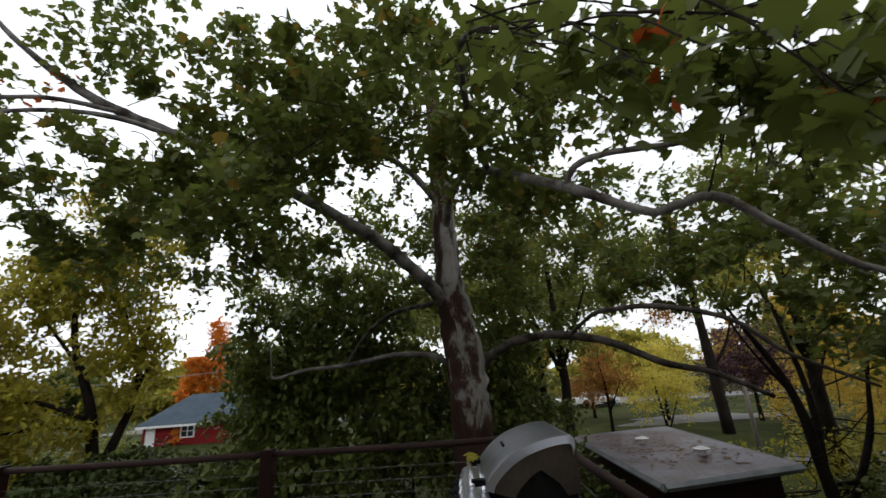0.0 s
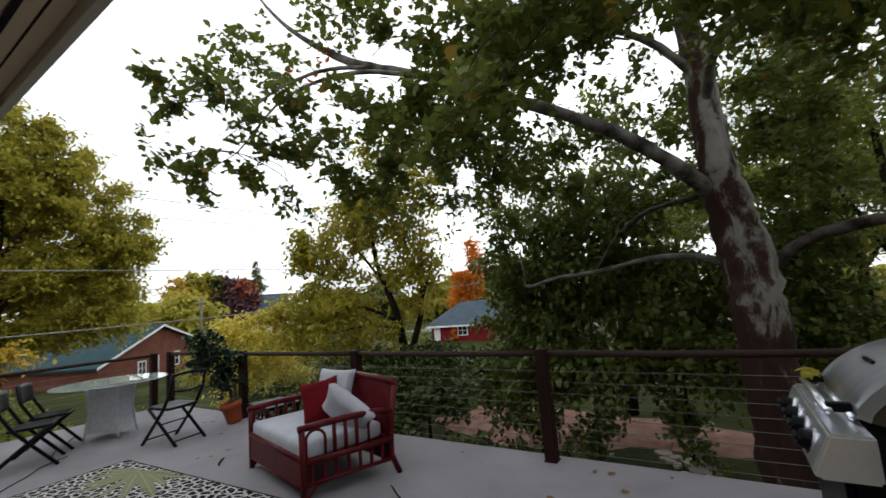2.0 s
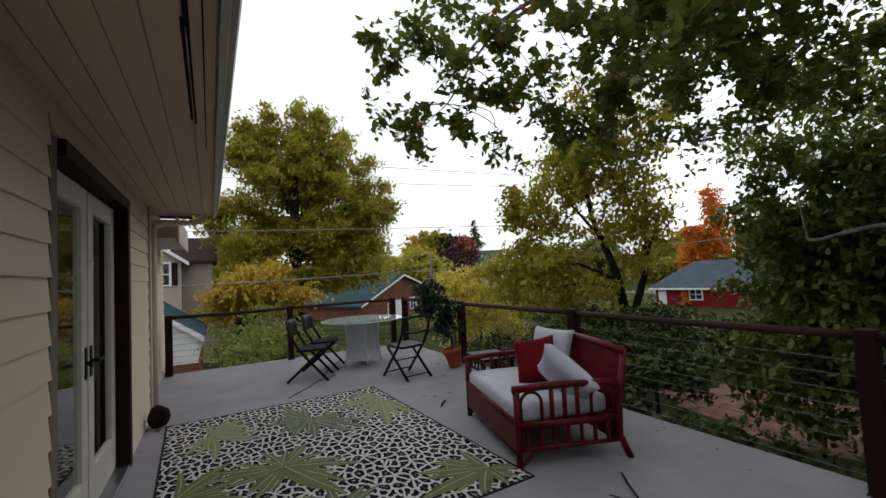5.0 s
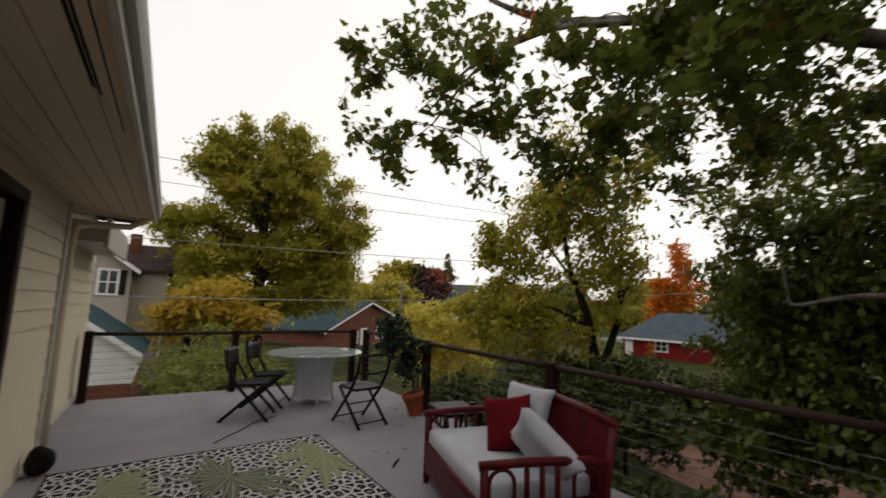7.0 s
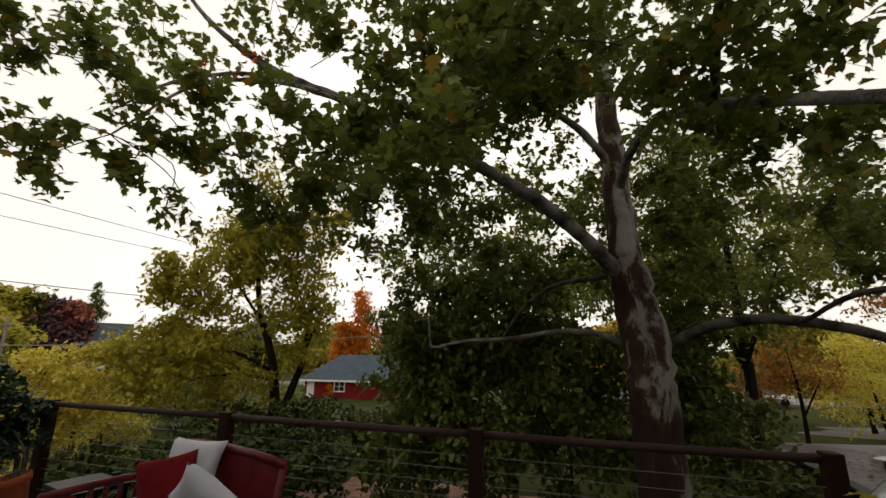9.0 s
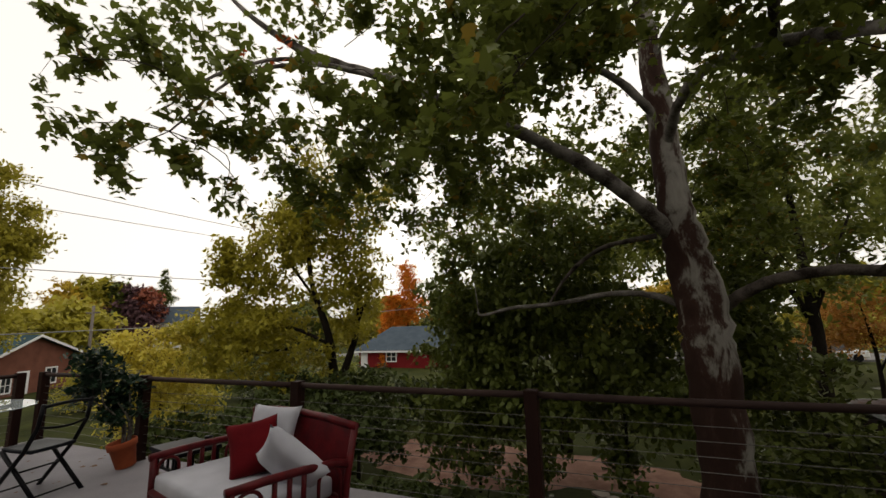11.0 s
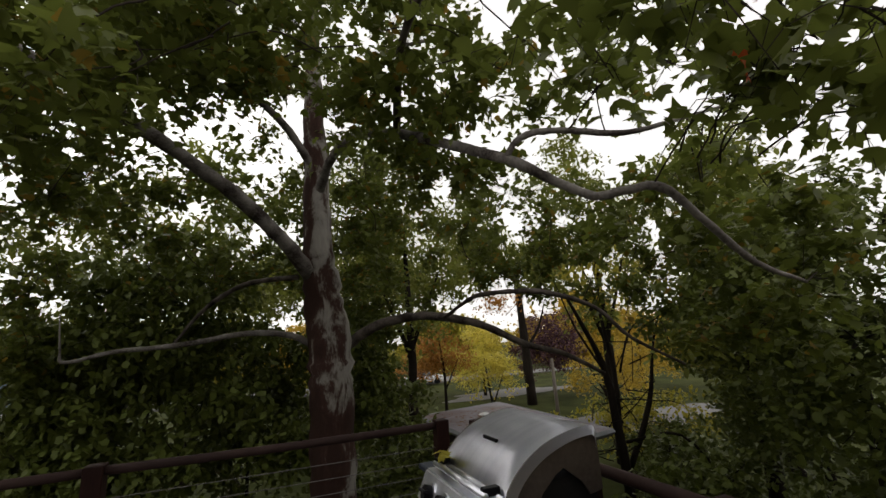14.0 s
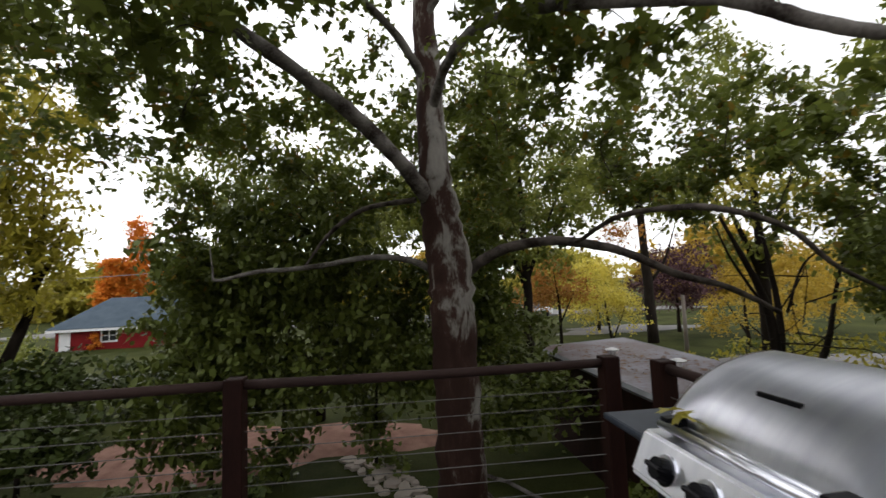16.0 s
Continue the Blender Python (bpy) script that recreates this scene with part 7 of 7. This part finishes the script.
# neighbour's pale house
nb = gable_house("neighbour_house", pose(-27.0, -3.4, -2.6, 0, 0, 90), 5.6, 8.0, 5.3, 2.0, 0.35, M_palewall, M_roofbrown, "two-storey pale beige house with dark roof and brick chimney", [
    ("S", 2.0, 4.65, 0.6, 1.0, "window"), ("S", 2.52, 4.65, 0.26, 1.1, "dark"), ("S", 0.2, 4.65, 0.6, 1.0, "window"), ("S", 1.2, 1.6, 0.8, 1.2, "window")], M_white)
back = nb.matrix_world.inverted()
wing = part("wing_wall", box(-28.0, -24.3, -0.7, 0.70, -2.6, 2.7), M_palewall, nb)
wing.matrix_local = back
bm = bmesh.new()
v = [bm.verts.new(q) for q in ((-23.9, -1.2, 2.62), (-23.9, 0.95, 2.62), (-26.3, 0.95, 4.0), (-26.3, -1.2, 4.0), (-23.9, -1.2, 2.74), (-23.9, 0.95, 2.74), (-26.3, 0.95, 4.12), (-26.3, -1.2, 4.12),
                               (-28.7, -1.2, 2.62), (-28.7, 0.95, 2.62), (-28.7, -1.2, 2.74), (-28.7, 0.95, 2.74))]
for f in ((0, 3, 2, 1), (4, 5, 6, 7), (0, 1, 5, 4), (1, 2, 6, 5), (0, 4, 7, 3), (3, 8, 9, 2), (7, 6, 11, 10), (9, 8, 10, 11), (2, 9, 11, 6), (3, 7, 10, 8)):
    bm.faces.new([v[i] for i in f])
part("wing_roof", bm, M_roofbrown, nb, "dark brown shingled wing roof").matrix_local = back
part("chimney", box(-25.8, -25.3, -1.0, -0.5, 3.3, 4.55, 0.02), M_brick, nb, "brick chimney").matrix_local = back
shed = gable_house("white_shed", pose(-17.3, -1.4, -2.6, 0, 0, 90), 3.4, 4.6, 2.4, 1.2, 0.2, M_white, M_roofteal, "small white sided shed with a teal shingle roof", [], M_white)
part("foundation", box(-1.74, 1.74, -2.34, 2.34, 0, 1.55), M_brick, shed, "brown brick foundation")
for k in range(4):
    part("siding_board", box(-1.72, 1.72, -2.325, -2.30, 1.56 + k * 0.21, 1.755 + k * 0.21, 0.004), M_white, shed)


# flat-roofed shed in front of the deck, strewn with leaves
def flat_shed():
    t = thing("flat_roof_shed", pose(0, 0, 0), "low dark shed with a leaf-strewn flat roof and metal edge", "shed")
    poly = [(4.75, 12.9), (7.6, 13.7), (7.4, 8.4), (4.75, 7.7)]
    part("wall", prism([(4.95, 12.7), (7.4, 13.4), (7.2, 8.7), (4.95, 8.0)], -2.7, -0.46), M_brown, t)
    part("roof", prism(poly, -0.45, -0.32), M_roofsheen, t, "brown flat roof strewn with fallen leaves")
    n = 4
    for i in range(n):
        (x0, y0), (x1, y1) = poly[i], poly[(i + 1) % n]
        d = Vector((x1 - x0, y1 - y0, 0)).normalized()
        o = Vector((d.y, -d.x, 0)) * -0.02
        part("roof_edge", tube([(x0 + o.x, y0 + o.y, -0.37), (x1 + o.x, y1 + o.y, -0.37)], 0.06, 4), M_roofedge, t, "grey metal roof edge")
    for x, y in ((5.9, 11.2), (6.4, 9.6)):
        bm = tube([(x, y, -0.32), (x, y, -0.22)], 0.07, 10)
        tube([(x, y, -0.22), (x, y, -0.20), (x, y, -0.16)], [0.14, 0.16, 0.05], 12, bm)
        part("roof_vent", bm, M_white, t, "white mushroom roof vent")
    w = part("window", box(5.2, 5.8, -0.03, 0.03, -1.3, -0.8, 0.01), M_white, t, "white framed shed window")
    w.location = (0, 8.05, 0)
    return t


flat_shed()
rng = np.random.default_rng(44)
pts = np.stack([rng.normal(6.1, 0.75, 420), rng.normal(10.4, 1.5, 420), np.full(420, -0.312)], 1)
pts = pts[(pts[:, 0] > 4.9) & (pts[:, 0] < 7.2) & (pts[:, 1] > 8.6) & (pts[:, 1] < 12.6)]
ob = leaf_mesh("leaf_litter", pts, rng.uniform(0.06, 0.13, len(pts)), LOBED, M_litter, rng, 0.0)
for v in ob.data.vertices:
    v.co.z = -0.314 + abs(v.co.z + 0.312) * 0.3
tagged(ob, "dry brown leaves lying on the flat shed roof", "leaf litter", kind="stuff")

# utility poles and power lines
def pole(x, y, h, r, arm=True):
    t = thing("utility_pole", pose(x, y, 0), "weathered wooden utility pole" if arm else "short weathered grey post by the road", "utility pole")
    part("shaft", tube([(0, 0, ground_height(x, y) - 0.2), (0, 0, h)], [r, r * 0.75], 10), M_pole, t, smooth=True)
    if arm:
        part("crossarm", box(-0.9, 0.9, -0.05, 0.05, h - 0.6, h - 0.48, 0.01), M_pole, t)
    return t


pole(-38.0, 20.5, 3.6, 0.13)
pole(13.45, 19.0, 0.6, 0.10, False)
for a, b, sag in (((-28.3, -7.3, 9.6), (-16.9, 30.9, 7.0), 0.3), ((-30.9, -10.5, 8.6), (-21.9, 26.7, 7.4), 0.2), ((-26.9, -15.3, 4.5), (-13.7, 30.0, 4.0), 0.3), ((-19.0, -11.0, 1.7), (-10.8, 25.4, 2.6), 0.6)):
    a, b = Vector(a), Vector(b)
    pts = [a + (b - a) * (i / 16) - Vector((0, 0, sag * 4 * (i / 16) * (1 - i / 16))) for i in range(17)]
    tagged(part("power_line", tube(pts, 0.018, 5), M_wire), "thin overhead power cable across the sky", "cable", "power lines")


# parked pale cars by the road
def parked_car(x, y, turn, material):
    t = thing("parked_car", pose(x, y, ground_height(x, y) + 0.15, 0, 0, turn), "pale parked car far off by the road", "car")
    bm = box(-2.1, 2.1, -0.85, 0.85, 0.28, 0.85, 0.12)
    part("body", bm, material, t)
    bm = bmesh.new()
    v = [bm.verts.new(p) for p in ((-1.3, -0.75, 0.84), (1.2, -0.75, 0.84), (1.2, 0.75, 0.84), (-1.3, 0.75, 0.84), (-0.9, -0.62, 1.4), (0.6, -0.62, 1.4), (0.6, 0.62, 1.4), (-0.9, 0.62, 1.4))]
    for f in ((0, 1, 5, 4), (1, 2, 6, 5), (2, 3, 7, 6), (3, 0, 4, 7), (4, 5, 6, 7), (3, 2, 1, 0)):
        bm.faces.new([v[i] for i in f])
    part("cabin", bm, M_darkglass, t, "dark glazed cabin")
    for wx in (-1.3, 1.3):
        for wy in (-0.82, 0.82):
            part("wheel", tube([(wx, wy - 0.1, 0.32), (wx, wy + 0.1, 0.32)], 0.32, 14), M_black, t)


parked_car(15.2, 45.2, 5, M_white)
parked_car(9.6, 45.4, 3, M_white)


# ---- wall boards last ----
siding(wall_south, DOOR_X1 + 0.115, 8.9, WALL, -0.02, SOFF - 0.003, 1)
siding(wall_south, -4.745, DOOR_X0 - 0.115, WALL, -0.02, SOFF - 0.003, 2)
siding(wall_south, DOOR_X0 - 0.11, DOOR_X1 + 0.11, WALL, DOOR_Z + 0.095, SOFF - 0.003, 3)
siding(wall_wing, -7.85, -5.66, WING, -0.02, SOFF - 0.31, 4)
siding(wall_wing, -5.04, -4.86, WING, -0.02, SOFF - 0.31, 5)
siding(wall_wing, -5.655, -5.045, WING, 2.005, SOFF - 0.31, 6)


# flagstones by the sycamore
def flagstones():
    t = thing("stone_path", pose(0, 0, 0), "pale irregular flagstones beside the tree", "stone path", kind="structure")
    rng = random.Random(14)
    placed = []
    for _ in range(900):
        u = rng.uniform(0, 1)
        x = 0.1 + 1.0 * u + rng.uniform(-0.38, 0.38)
        y = 11.9 - 1.7 * u + rng.uniform(-0.3, 0.3)
        r = rng.uniform(0.09, 0.24)
        if any((x - px) ** 2 + (y - py) ** 2 < (0.93 * (r + pr)) ** 2 for px, py, pr in placed) or (x - 1.9) ** 2 + (y - 9.2) ** 2 < 0.55:
            continue
        placed.append((x, y, r))
    for x, y, r in placed:
        n = rng.randint(5, 8)
        a0 = rng.uniform(0, 6)
        lng = rng.uniform(0.75, 1.25)
        poly = []
        for j in range(n):
            a = a0 + 2 * math.pi * (j + rng.uniform(-0.25, 0.25)) / n
            q = r * rng.uniform(0.88, 1.15)
            poly.append((q * lng * math.cos(a), q / lng * math.sin(a)))
        ob = part("flagstone", prism(poly, -0.04, 0.02 + rng.uniform(0, 0.02)), M_flag, t)
        ob.location = (x, y, ground_height(x, y) + 0.03)
        ob.rotation_euler = (rng.uniform(-0.07, 0.07), rng.uniform(-0.07, 0.07), 0)


flagstones()
